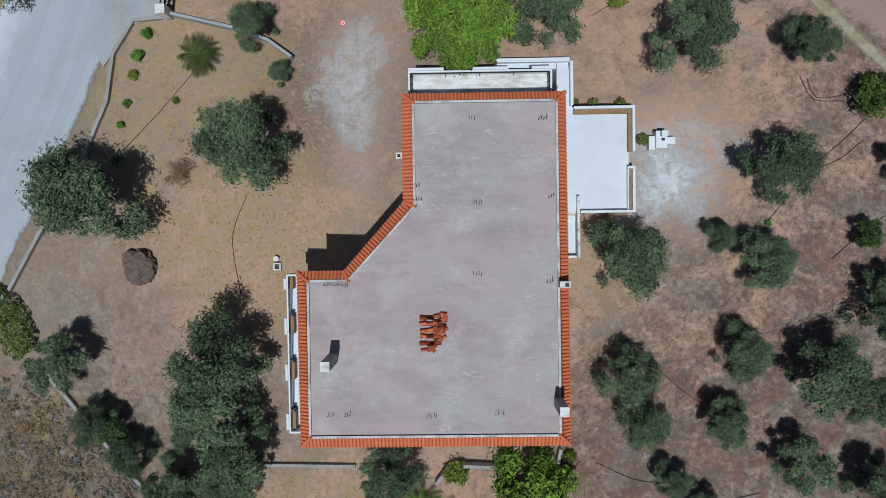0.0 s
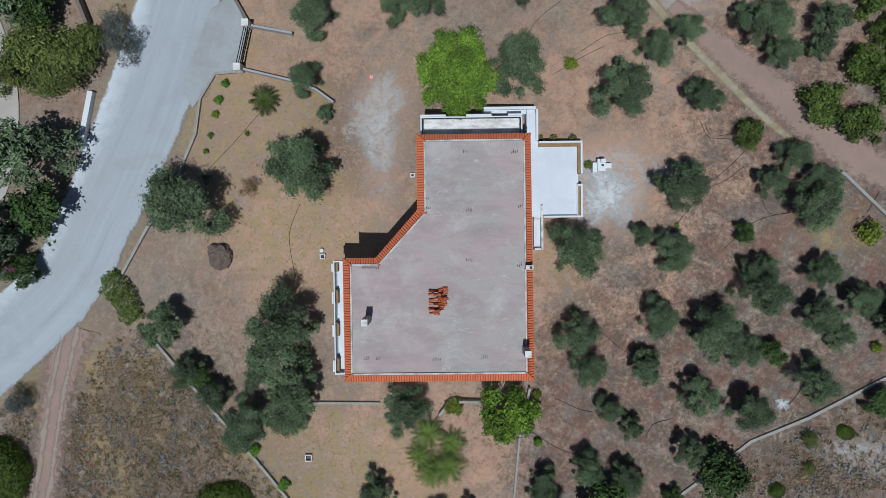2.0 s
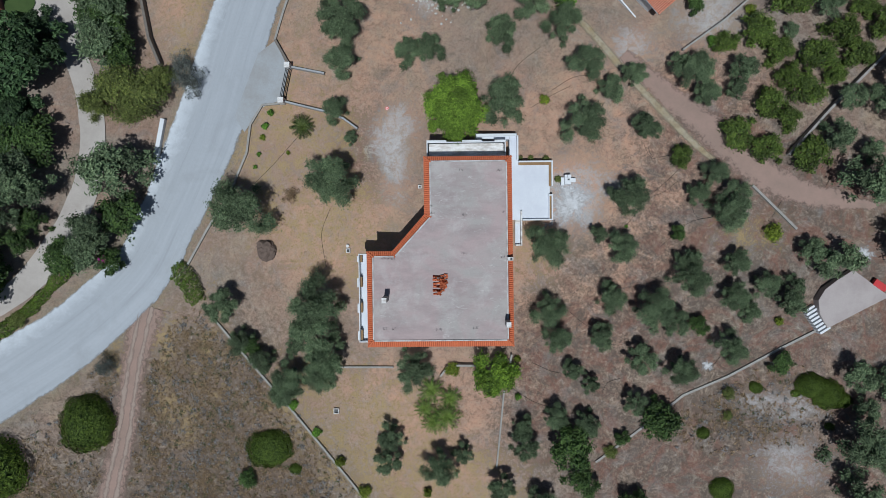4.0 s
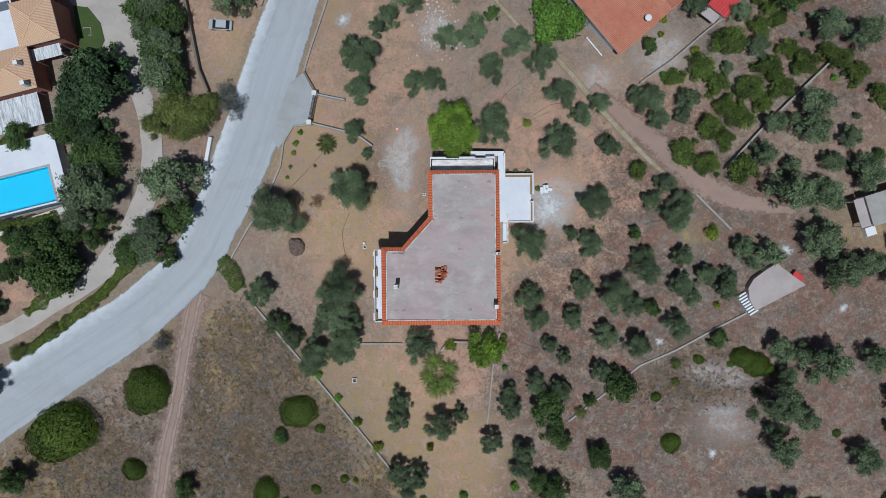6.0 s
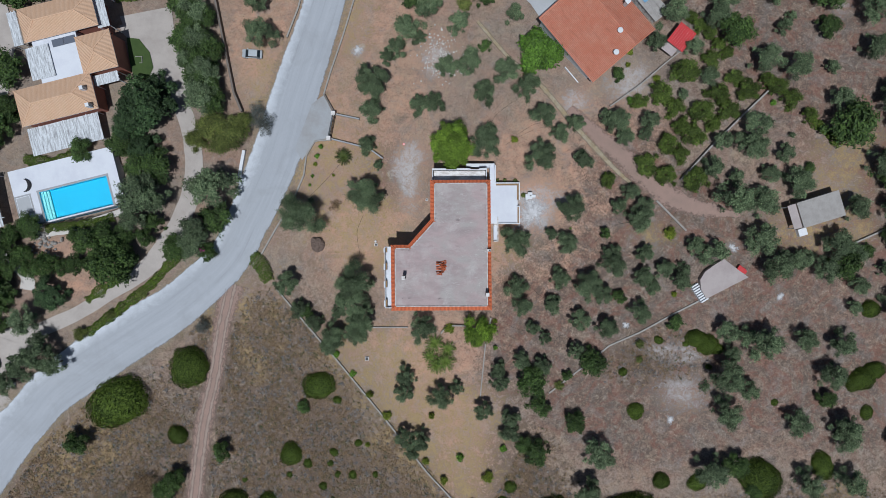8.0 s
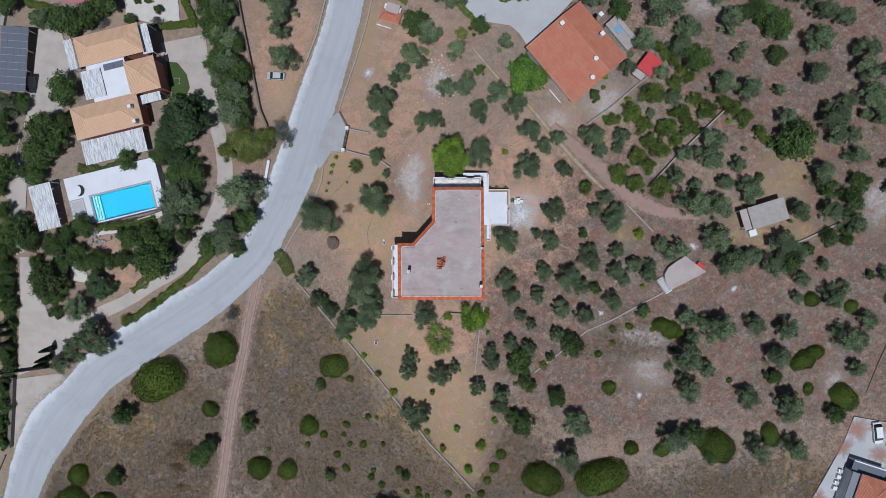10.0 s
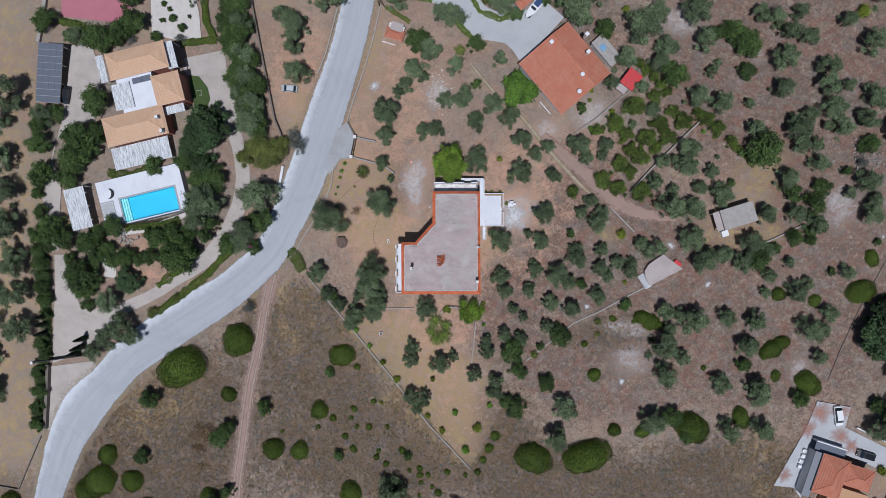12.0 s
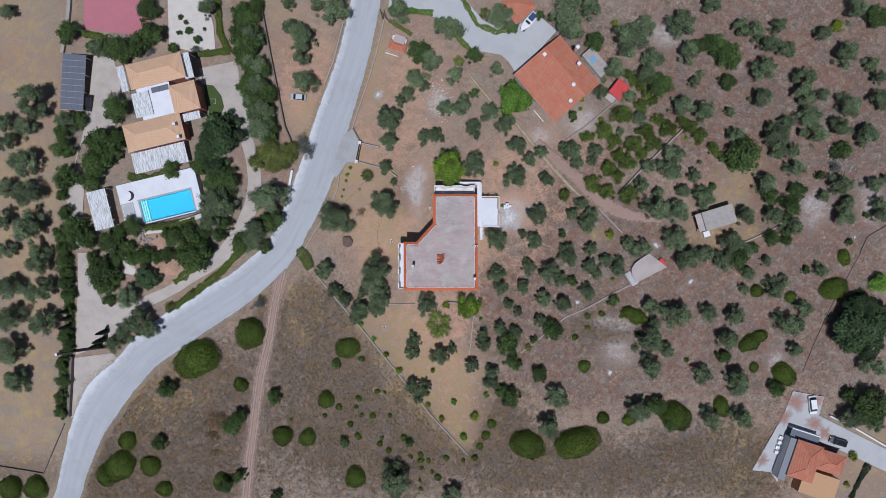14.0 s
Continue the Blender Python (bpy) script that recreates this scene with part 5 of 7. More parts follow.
def eaves():
    unit = tile_mesh()
    for o0, o1, i0, i1, run, inward in bands():
        bm = bmesh.new()
        q = [bm.verts.new((*p, z)) for p, z in ((o0, EAVE + 0.01), (o1, EAVE + 0.01), (i1, RIM - 0.06), (i0, RIM - 0.06))]
        f = bm.faces.new(q)
        down = bmesh.ops.extrude_face_region(bm, geom=[f])
        for v in down["geom"]:
            if isinstance(v, bmesh.types.BMVert):
                v.co.z = EAVE + 0.004
        bmesh.ops.recalc_face_normals(bm, faces=bm.faces[:])
        part("tile_bed", bm, TILE_BED, house)
        bm = bmesh.new()
        a, b = i0 - inward * 0.16, i1 - inward * 0.16
        for z0, z1, ring in ((SLAB - 0.05, RIM, (i0, i1, b, a)),):
            lo = [bm.verts.new((*p, z0)) for p in ring]
            hi = [bm.verts.new((*p, z1)) for p in ring]
            bm.faces.new(hi)
            for k in range(4):
                bm.faces.new((lo[k], lo[(k + 1) % 4], hi[(k + 1) % 4], hi[k]))
        bmesh.ops.recalc_face_normals(bm, faces=bm.faces[:])
        part("roof_rim", bm, RIM_MORTAR, house, "narrow pale mortar rim")
        full = (i0 - o0).dot(inward)
        s0 = [(p - o0).dot(run) for p in (o0, o1, i0, i1)]
        s = min(s0[0], s0[2]) + 0.16
        while s < max(s0[1], s0[3]) - 0.1:
            t0, t1 = 0.0, 1.0
            # cut the course where it meets the hip at either end
            for e0, e1, sign in ((s0[0], s0[2], 1), (s0[1], s0[3], -1)):
                d = e1 - e0
                if abs(d) > 1e-3:
                    c = (s - e0) / d
                    if sign * d > 0:
                        t1 = min(t1, c) if 0 <= c <= 1 else t1
                    else:
                        t0 = max(t0, c) if 0 <= c <= 1 else t0
            if t1 - t0 > 0.12:
                p = o0 + run * s + inward * full * t0
                z = EAVE + 0.02 + (RIM - EAVE - 0.08) * t0
                ob = new("eave_tile", unit)
                ob.parent = house
                rise = math.degrees(math.atan2(RIM - EAVE - 0.08, full))
                turn = math.degrees(math.atan2(inward.y, inward.x)) - 90
                ob.matrix_basis = pose(p.x, p.y, z, rise, 0, turn) @ Matrix.Diagonal((1, (t1 - t0) * (full - 0.1) * 1.12, 1, 1))
            s += 0.25
    for o, i in zip(OUTER, INNER):
        bm = bmesh.new()
        rod(bm, (*o, EAVE + 0.1), (*i, RIM + 0.02), 0.13, 0.11, 8)
        part("hip_tile", bm, CLAY, house)


eaves()
for (x, y), w, d, h, cap in (((-6.93, -5.70), 0.58, 0.62, 3.1, 0.0), ((8.42, -8.89), 0.58, 0.62, 2.6, 0.0), ((8.80, -0.81), 0.72, 0.42, 1.0, 0.1)):
    ch = part("chimney", box(x - w / 2, y - d / 2, SLAB - 0.2, x + w / 2, y + d / 2, SLAB + h, 0.02), CONCRETE_OLD, house, "grey rendered chimney shaft with pale top")
    part("chimney_cap", box(x - w / 2 - 0.01, y - d / 2 - 0.01, SLAB + h - 0.04, x + w / 2 + 0.01, y + d / 2 + 0.01, SLAB + h + 0.015, 0.01), WHITE_WORN, ch)
    # no hole is cut: a dark plate gives the shade of the flue
    if cap:
        part("flue", box(x - 0.02, y - 0.13, SLAB + h, x + 0.24, y + 0.13, SLAB + h + 0.03), IRON, ch, "dark plate standing for the shaded flue hole")

for x, y in [(2.86, 10.36), (7.53, 10.28), (-0.92, 5.94), (-0.94, 4.90), (3.10, 4.61), (3.04, -0.21), (-7.15, -0.78), (-6.26, -0.79), (-0.30, -9.91), (4.44, -9.76), (-7.05, -9.77), (-5.92, -9.78), (8.17, 5.04), (8.04, -0.73)]:
    bm = bmesh.new()
    r = random.Random(int(x * 50 + y * 7))
    for k in range(r.choice((3, 4, 5))):
        px, py = x + k * 0.17 - 0.3, y + r.uniform(-0.06, 0.06)
        rod(bm, (px, py, SLAB - 0.02), (px + r.uniform(-0.03, 0.03), py + r.uniform(0.08, 0.2), SLAB + r.uniform(0.35, 0.7)), 0.02, None, 5)
    part("starter_bar", bm, IRON, house, "rusty bundle of steel starter bars")

# balcony along the west front
W0, W1 = (-10.88, -0.16), (-11.04, -11.91)
part("balcony_floor", box(W0[0], W1[1], 0.25, -8.7, W0[1], 0.5), WHITE_PAVED, house, "white west balcony floor")
part("balcony_parapet", box(W0[0], W1[1], 0.5, W0[0] + 0.12, W0[1], 1.45, 0.02), WHITE, house, "white balcony parapet")
part("balcony_parapet", box(W0[0] + 0.124, W0[1] - 0.14, 0.5, -9.0, W0[1], 1.45, 0.02), WHITE, house)
part("balcony_parapet", box(W0[0] + 0.124, W1[1], 0.5, -9.0, W1[1] + 0.14, 1.45, 0.02), WHITE, house)
part("balcony_rail", box(W0[0] + 0.16, W1[1] + 0.3, 1.2, W0[0] + 0.2, W0[1] - 0.3, 1.3), IRON, house, "thin dark balcony rail")
for y0, y1 in ((W0[1] - 1.1, W0[1] - 0.3), (W0[1] - 4.4, W0[1] - 3.2), (W0[1] - 7.8, W0[1] - 6.6), (W1[1] + 0.3, W1[1] + 1.5)):
    p = part("planter", box(W0[0] - 0.18, y0, 0.9, W0[0] - 0.004, y1, 1.55, 0.02), WHITE, house, "white projecting planter box")
    part("planter_soil", box(W0[0] + 0.21, y0, 0.5, W0[0] + 0.44, y1 + 0.1, 1.25, 0.02), EARTH_BED, p, "brown earth in the planter")
    part("post", box(W0[0] + 0.13, y1 + 0.11, 0.5, W0[0] + 0.36, y1 + 0.3, 1.4), IRON, p)

# terrace along the north front
N0, N1 = (-1.73, 14.44), (8.65, 14.46)
part("balcony_floor", box(N0[0], 11.7, 0.25, N1[0], N0[1], 0.5), WHITE_WORN, house, "white north balcony floor with brown stains")
part("balcony_parapet", box(N0[0], N0[1] - 0.13, 0.5, N1[0], N0[1], 1.45, 0.02), WHITE, house)
part("balcony_parapet", box(N0[0], 11.8, 0.5, N0[0] + 0.13, N0[1] - 0.134, 1.45, 0.02), WHITE, house)
part("balcony_parapet", box(N1[0] - 0.13, 11.8, 0.5, N1[0], N0[1] - 0.134, 1.45, 0.02), WHITE, house)
for a, b in (((N0[0] + 0.22, N0[1] - 0.22), (N1[0] - 0.22, N0[1] - 0.22)), ((N0[0] + 0.22, 12.0), (N0[0] + 0.22, N0[1] - 0.22)), ((N1[0] - 0.22, 12.0), (N1[0] - 0.22, N0[1] - 0.22))):
    bm = bmesh.new()
    rod(bm, (*a, 1.55), (*b, 1.55), 0.05)
    for k in range(5):
        q = Vector(a).lerp(Vector(b), k / 4)
        rod(bm, (q.x, q.y, 0.5), (q.x, q.y, 1.55), 0.03)
    part("balcony_rail", bm, IRON, house, "thin dark balcony rail")
for k, (u, v) in enumerate(((0.0, 0.25), (0.45, 0.7), (0.86, 1.0))):
    x0, x1 = N0[0] + (N1[0] - N0[0]) * u, N0[0] + (N1[0] - N0[0]) * v
    part("planter", box(x0, N0[1] + 0.004, 0.9, x1, N0[1] + 0.2, 1.55, 0.02), WHITE, house, "white projecting planter box")

# yard on the uphill side
YARD = [(9.35, 15.73), (10.20, 15.63), (10.47, 12.07), (14.72, 11.58), (14.72, 4.16), (9.25, 4.16)]
yard = thing("yard", pose(0, 0, 0), "whitewashed walled yard beside the house", "yard", kind="structure")
part("paving", prism(YARD, -4.5, -0.85), WHITE_PAVED, yard, "whitewashed paving with hairline cracks")
part("paving", prism([(4.80, 15.81), (9.31, 15.73), (9.30, 14.97), (4.88, 15.14)], -5.5, -0.853), WHITE_PAVED, yard)
YN, YE = (10.53, 12.05), (15.10, 4.06)


def yard_wall(a, b, mat=WHITE, z1=-0.35, name="yard_wall"):
    part(name, box(min(a[0], b[0]), min(a[1], b[1]), -3.5, max(a[0], b[0]), max(a[1], b[1]), z1, 0.02), mat, yard)


yard_wall((YN[0], YN[1]), (YE[0], YN[1] - 0.2), z1=-0.3)
yard_wall((YE[0] - 0.2, YN[1] - 0.204), (YE[0], YN[1] - 3.4))
yard_wall((YE[0] - 0.2, YN[1] - 4.7), (YE[0], YE[1]))
yard_wall((YE[0] - 0.55, YN[1] - 4.7), (YE[0] - 0.45, YE[1] + 0.2), z1=-0.5)
yard_wall((11.0, YE[1]), (YE[0] - 0.204, YE[1] + 0.2))
yard_wall((YE[0] - 0.55, YN[1] - 4.5), (YE[0], YN[1] - 4.696))
yard_wall((YN[0], YN[1] - 0.55), (YE[0] - 0.204, YN[1] - 0.204), EARTH_BED, -0.55, "planting_bed")
yard_wall((YE[0] - 0.5, YN[1] - 3.4), (YE[0] - 0.204, YN[1] - 0.56), EARTH_BED, -0.55, "planting_bed")
yard_wall((YE[0] - 0.446, YE[1] + 0.21), (YE[0] - 0.204, YN[1] - 4.71), EARTH_BED, -0.55, "planting_bed")
C0, C1 = (10.27, 15.41), (10.41, 12.14)
yard_wall((C0[0], C1[1]), (C0[0] + 0.22, C0[1]), z1=-0.25)
yard_wall((4.84, 15.71), (C0[0] - 0.004, C0[1]), z1=-0.4)

ST0, ST1 = (10.08, 5.26), (10.84, 0.86)
stairs = thing("stairs", pose(0, 0, 0), "white outdoor steps down from the yard to a landing", "stairs", kind="structure")
for k in range(5):
    y = ST0[1] - 0.32 * k
    part("step", box(ST0[0], y - 0.316, -4.0, ST1[0] - 0.1, y, -0.86 - 0.08 * k, 0.015), WHITE_WORN, stairs)
part("landing", box(ST0[0], ST1[1], -4.0, ST1[0] - 0.1, ST0[1] - 1.604, -1.3), WHITE_PAVED, stairs)
part("side_wall", box(ST1[0] - 0.096, ST1[1] - 0.2, -4.0, ST1[0] + 0.12, ST0[1] + 0.1, -0.4, 0.02), WHITE_WORN, stairs)
part("end_wall", box(ST0[0], ST1[1] - 0.2, -4.0, ST1[0] - 0.1, ST1[1] - 0.004, -0.7, 0.02), WHITE_WORN, stairs)

# low walls below the south front
for a, b, h in (((4.66, -15.89), (2.18, -15.90), 0.8), ((0.81, -16.05), (-0.27, -17.48), 0.8), ((0.90, -16.04), (2.18, -15.90), 0.8), ((9.53, -14.24), (9.31, -15.38), 0.8)):
    setting("garden_wall", low_wall([a, b], 0.25, h), STONE, "pale low wall below the house", "wall")

# a heap of spare tiles on the roof
heap = thing("tile_stack", pose(0, 0, SLAB), "loose stack of spare orange clay tiles on the roof", "tile stack")
spare = bpy.data.meshes.new("spare_tile")
bm = bmesh.new()
rows = [[bm.verts.new((r * math.cos(math.pi * k / 6), y, r * math.sin(math.pi * k / 6))) for k in range(7)] for y, r in ((-0.25, 0.135), (0.25, 0.12))]
for k in range(6):
    bm.faces.new((rows[0][k], rows[0][k + 1], rows[1][k + 1], rows[1][k]))
bmesh.ops.solidify(bm, geom=bm.faces[:], thickness=0.015)
bm.to_mesh(spare)
bm.free()
spare.materials.append(EAVE_CLAY)
X0, Y0 = (-0.78, -3.02)
rng = random.Random(9)
for row in range(5):
    for col in range(3):
        for lay in range(3 if rng.random() < 0.7 else 2):
            ob = new("clay_tile", spare)
            ob.parent = heap
            shift = (row % 2) * 0.05 + (0.1 if col == 2 and row < 2 else 0)
            ob.matrix_basis = pose(X0 + 0.05 + col * 0.47 + rng.uniform(-0.04, 0.04), Y0 - row * 0.44 + shift + rng.uniform(-0.04, 0.04), 0.01 + lay * 0.08, rng.uniform(-4, 4), rng.uniform(-4, 4), 90 + rng.uniform(-9, 9))
for k in range(24):
    ob = new("clay_tile", spare)
    ob.parent = heap
    ob.matrix_basis = pose(X0 + rng.uniform(0.8, 1.5), Y0 + rng.uniform(-1.5, 0.3), 0.02 + 0.05 * (k % 4), rng.uniform(-10, 10), rng.uniform(-10, 10), rng.uniform(60, 150))
for k in range(5):
    ob = new("clay_tile", spare)
    ob.parent = heap
    ob.matrix_basis = pose(X0 + rng.uniform(0.0, 0.7), Y0 - 2.15 + rng.uniform(-0.1, 0.15), 0.02, 0, 0, rng.uniform(20, 160))


# ---- garden of the house ----
def boulder(name, x, y, r, h, mat, label, seed):
    bm = bmesh.new()
    bmesh.ops.create_icosphere(bm, subdivisions=4, radius=1)
    for v in bm.verts:
        k = 1 + 0.3 * noise.noise(v.co * 1.6 + Vector((seed, 0, 0))) + 0.16 * noise.noise(v.co * 5 + Vector((0, seed, 0)))
        v.co = Vector((v.co.x * r * k, v.co.y * r * k, v.co.z * h * k))
    ob = obj(name, bm, mat)
    ob.matrix_world = pose(x, y, land(x, y) + h * 0.25)
    return tagged(ob, label, "rock")


bx, by = (-25.01, 0.16)
boulder("boulder", bx, by, 1.5, 0.9, ROCK, "large brown lichen-covered boulder on dry grass", 3)


def stone_ring(name, x, y, size, label, mat=WHITE_WORN):
    """A square masonry kerb round a dark slab that stands for the shaded opening."""
    z = land(x, y)
    root = thing(name, pose(x, y, z), label, "well cover")
    s = size / 2
    for dx0, dy0, dx1, dy1 in ((-s, -s, s, -s + 0.12), (-s, s - 0.12, s, s), (-s, -s + 0.122, -s + 0.12, s - 0.122), (s - 0.12, -s + 0.122, s, s - 0.122)):
        part("kerb", box(dx0, dy0, -0.2, dx1, dy1, 0.35, 0.015), mat, root)
    # closed slab, coloured dark as the shade down the shaft
    part("opening", box(-s + 0.122, -s + 0.122, -0.1, s - 0.122, s - 0.122, 0.06), IRON, root, "dark slab standing for the shaded opening")
    return root


for (x, y), s, label in (((-13.17, 0.10), 0.62, "small square well kerb of pale concrete"), ((-2.91, 8.96), 0.5, "small square drain kerb beside the house"), ((-15.20, -22.79), 0.8, "square concrete cistern opening in dry grass")):
    stone_ring("well_kerb", x, y, s, label)
px, py = (-13.25, 0.75)
bm = bmesh.new()
rod(bm, (0, 0, -0.1), (0, 0, 0.35), 0.2, 0.22, 14)
rod(bm, (0, 0, 0.352), (0, 0, 0.4), 0.24, 0.2, 14)
ob = obj("garden_urn", bm, WHITE_WORN)
ob.matrix_world = pose(px, py, land(px, py))
tagged(ob, "small round white pot beside the well kerb", "pot")

# white garden table and grill block on the beaten ground
wx, wy = (17.18, 9.50)
wz = land(wx, wy)
grill = thing("garden_oven", pose(wx, wy, wz), "whitewashed masonry garden oven with side worktops", "garden oven")
part("body", box(-0.5, -0.65, -0.4, 0.35, 0.65, 0.9, 0.04), WHITE, grill)
part("worktop", box(0.354, -0.35, -0.4, 1.0, 0.2, 0.75, 0.03), WHITE, grill)
part("worktop", box(-0.95, -0.75, -0.4, -0.504, 0.3, 0.6, 0.03), WHITE, grill)
part("chimney_pot", box(-0.2, 0.2, 0.9, 0.3, 0.62, 1.3, 0.03), WHITE, grill)
# thin dark plate in place of a recess, giving the oven hole's shade
part("mouth", box(-0.1, -0.1, 0.9, 0.15, 0.1, 0.93), IRON, grill)


def palm(name, x, y, r, fronds, label, upright=0.5, leaf=None, seed=1):
    """A short palm: arching fronds with leaflets down both sides."""
    z = land(x, y)
    rg = random.Random(seed)
    root = thing(name, pose(x, y, z), label, "palm")
    bm = bmesh.new()
    rod(bm, (0, 0, -0.1), (0, 0, 0.5 * r), 0.16, 0.13, 9)
    part("trunk", bm, BARK, root)
    for k in range(fronds):
        a = k * 2.399 + rg.uniform(-0.2, 0.2)
        up = upright * rg.uniform(0.2, 1.6)
        ln = r * rg.uniform(0.85, 1.08)
        bm = bmesh.new()
        spine = [Vector((math.cos(a) * ln * s, math.sin(a) * ln * s, 0.5 * r + ln * (up * s - 0.75 * up * s * s - 0.2 * s * s))) for s in (0, 0.2, 0.4, 0.6, 0.8, 1.0)]
        side = Vector((-math.sin(a), math.cos(a), 0))
        for i, (p, q) in enumerate(zip(spine, spine[1:])):
            for h in (0.0, 0.5):
                c = p.lerp(q, h)
                w = ln * 0.26 * (1 - 0.7 * (i + h) / 5)
                for sg in (-1, 1):
                    tip = c + side * sg * w + (q - p) * 0.9 - Vector((0, 0, 0.06 * r))
                    bm.faces.new([bm.verts.new(v) for v in (c, c + (q - p) * 0.35, tip)])
        part("frond", bm, leaf or PALM_LEAF, root)
    return root


PALM_LEAF = leafy("palm_fronds", (0.022, 0.045, 0.008), (0.12, 0.155, 0.03))
BANANA_LEAF = leafy("banana_leaves", (0.07, 0.13, 0.02), (0.24, 0.33, 0.06))
qx, qy = (-19.63, 17.79)
palm("garden_palm", qx, qy, 1.75, 40, "low feathery green palm in dry grass", 0.6, None, 2)
for (x, y), r, s in (((-1.57, -19.34), 2.0, 4), ((0.65, -23.01), 2.1, 5), ((-1.27, -23.79), 1.8, 6), ((-2.46, -22.03), 1.6, 7), ((1.10, -20.48), 1.7, 8)):
    palm("broad_leaved_palm", x, y, r, 26, "light green broad-leaved palm clump below the house", 0.7, BANANA_LEAF, s)

# entrance gate
ga, gb = (-22.57, 21.49), (-21.71, 26.54)
for gx, gy in (ga, gb):
    post = box(-0.4, -0.4, -0.5, 0.4, 0.4, 1.9, 0.04)
    ob = obj("gate_post", post, WHITE_WORN)
    ob.matrix_world = pose(gx, gy, land(gx, gy))
    tagged(ob, "square pale masonry gate post", "gate post", "gate posts")
gate = thing("entrance_gate", pose(0, 0, 0), "dark iron sliding gate between pale posts", "gate")
A, B = Vector((*ga, land(*ga))), Vector((*gb, land(*gb)))
for h in (0.25, 0.9, 1.55):
    bm = bmesh.new()
    rod(bm, A + Vector((0.3, 0.3, h)), B + Vector((0.3, -0.3, h)), 0.05)
    part("rail", bm, IRON, gate)
    bm = bmesh.new()
    rod(bm, A + Vector((-0.15, 0.3, h)), B + Vector((-0.15, -0.3, h)), 0.05)
    part("rail", bm, IRON, gate)
for k in range(14):
    q = A.lerp(B, 0.08 + 0.84 * k / 13)
    bm = bmesh.new()
    rod(bm, q + Vector((0.3, 0, 0.2)), q + Vector((0.3, 0, 1.6)), 0.03, None, 5)
    part("bar", bm, IRON, gate)

# landing mark on the drive
mx, my = (-7.51, 20.17)
pad = thing("marker_disc", pose(mx, my, land(mx, my)), "small round red and white ground marker on the soil", "marker disc")
for r0, z, mat in ((0.26, 0.03, plain("marker_red", (0.7, 0.08, 0.08))), (0.18, 0.036, plain("marker_white", (0.8, 0.7, 0.68))), (0.1, 0.042, plain("marker_core", (0.7, 0.1, 0.1)))):
    bm = bmesh.new()
    rod(bm, (0, 0, z - 0.03), (0, 0, z), r0, None, 24)
    part("disc", bm, mat, pad)


# ---- the neighbours ----
def hip_roof(rects, mat, parent, label, thick=0.18):
    """Hipped tile roofs over rectangles x0, y0, x1, y1, eave height, ridge height."""
    for x0, y0, x1, y1, z0, z1 in rects:
        bm = bmesh.new()
        al, dn = bm.verts.layers.float.new("along"), bm.verts.layers.float.new("down")
        w, d = x1 - x0, y1 - y0
        h = min(w, d) / 2
        if w >= d:
            ra, rb = (x0 + h, (y0 + y1) / 2), (x1 - h, (y0 + y1) / 2)
        else:
            ra, rb = ((x0 + x1) / 2, y0 + h), ((x0 + x1) / 2, y1 - h)
        slope = math.hypot(h, z1 - z0)
        c = [(x0, y0), (x1, y0), (x1, y1), (x0, y1)]
        sides = [(c[0], c[1], rb, ra), (c[1], c[2], rb), (c[2], c[3], ra, rb), (c[3], c[0], ra)] if w >= d else [(c[0], c[1], ra), (c[1], c[2], rb, ra), (c[2], c[3], rb), (c[3], c[0], ra, rb)]
        for s in sides:
            e = (Vector(s[1]) - Vector(s[0])).normalized()
            vs = []
            for k, p in enumerate(s):
                v = bm.verts.new((*p, z0 if k < 2 else z1))
                v[al] = (Vector(p) - Vector(s[0])).dot(e)
                v[dn] = 0.0 if k < 2 else slope
                vs.append(v)
            bm.faces.new(vs)
        bmesh.ops.recalc_face_normals(bm, faces=bm.faces[:])
        for f in bm.faces:
            if f.normal.z < 0:
                f.normal_flip()
        roof = part("roof", bm, mat, parent, label)
        part("fascia", box(x0, y0, z0 - thick, x1, y1, z0 - 0.004), WHITE, roof)
        bm = bmesh.new()
        for a, b, za in ((ra, rb, z1), (c[0], ra, z0), (c[3], ra if w >= d else rb, z0), (c[1], rb if w >= d else ra, z0), (c[2], rb, z0)):
            if (Vector(a) - Vector(b)).length > 0.1:
                rod(bm, (*a, za), (*b, z1), 0.12, None, 6)
        part("ridge_tile", bm, mat, roof)


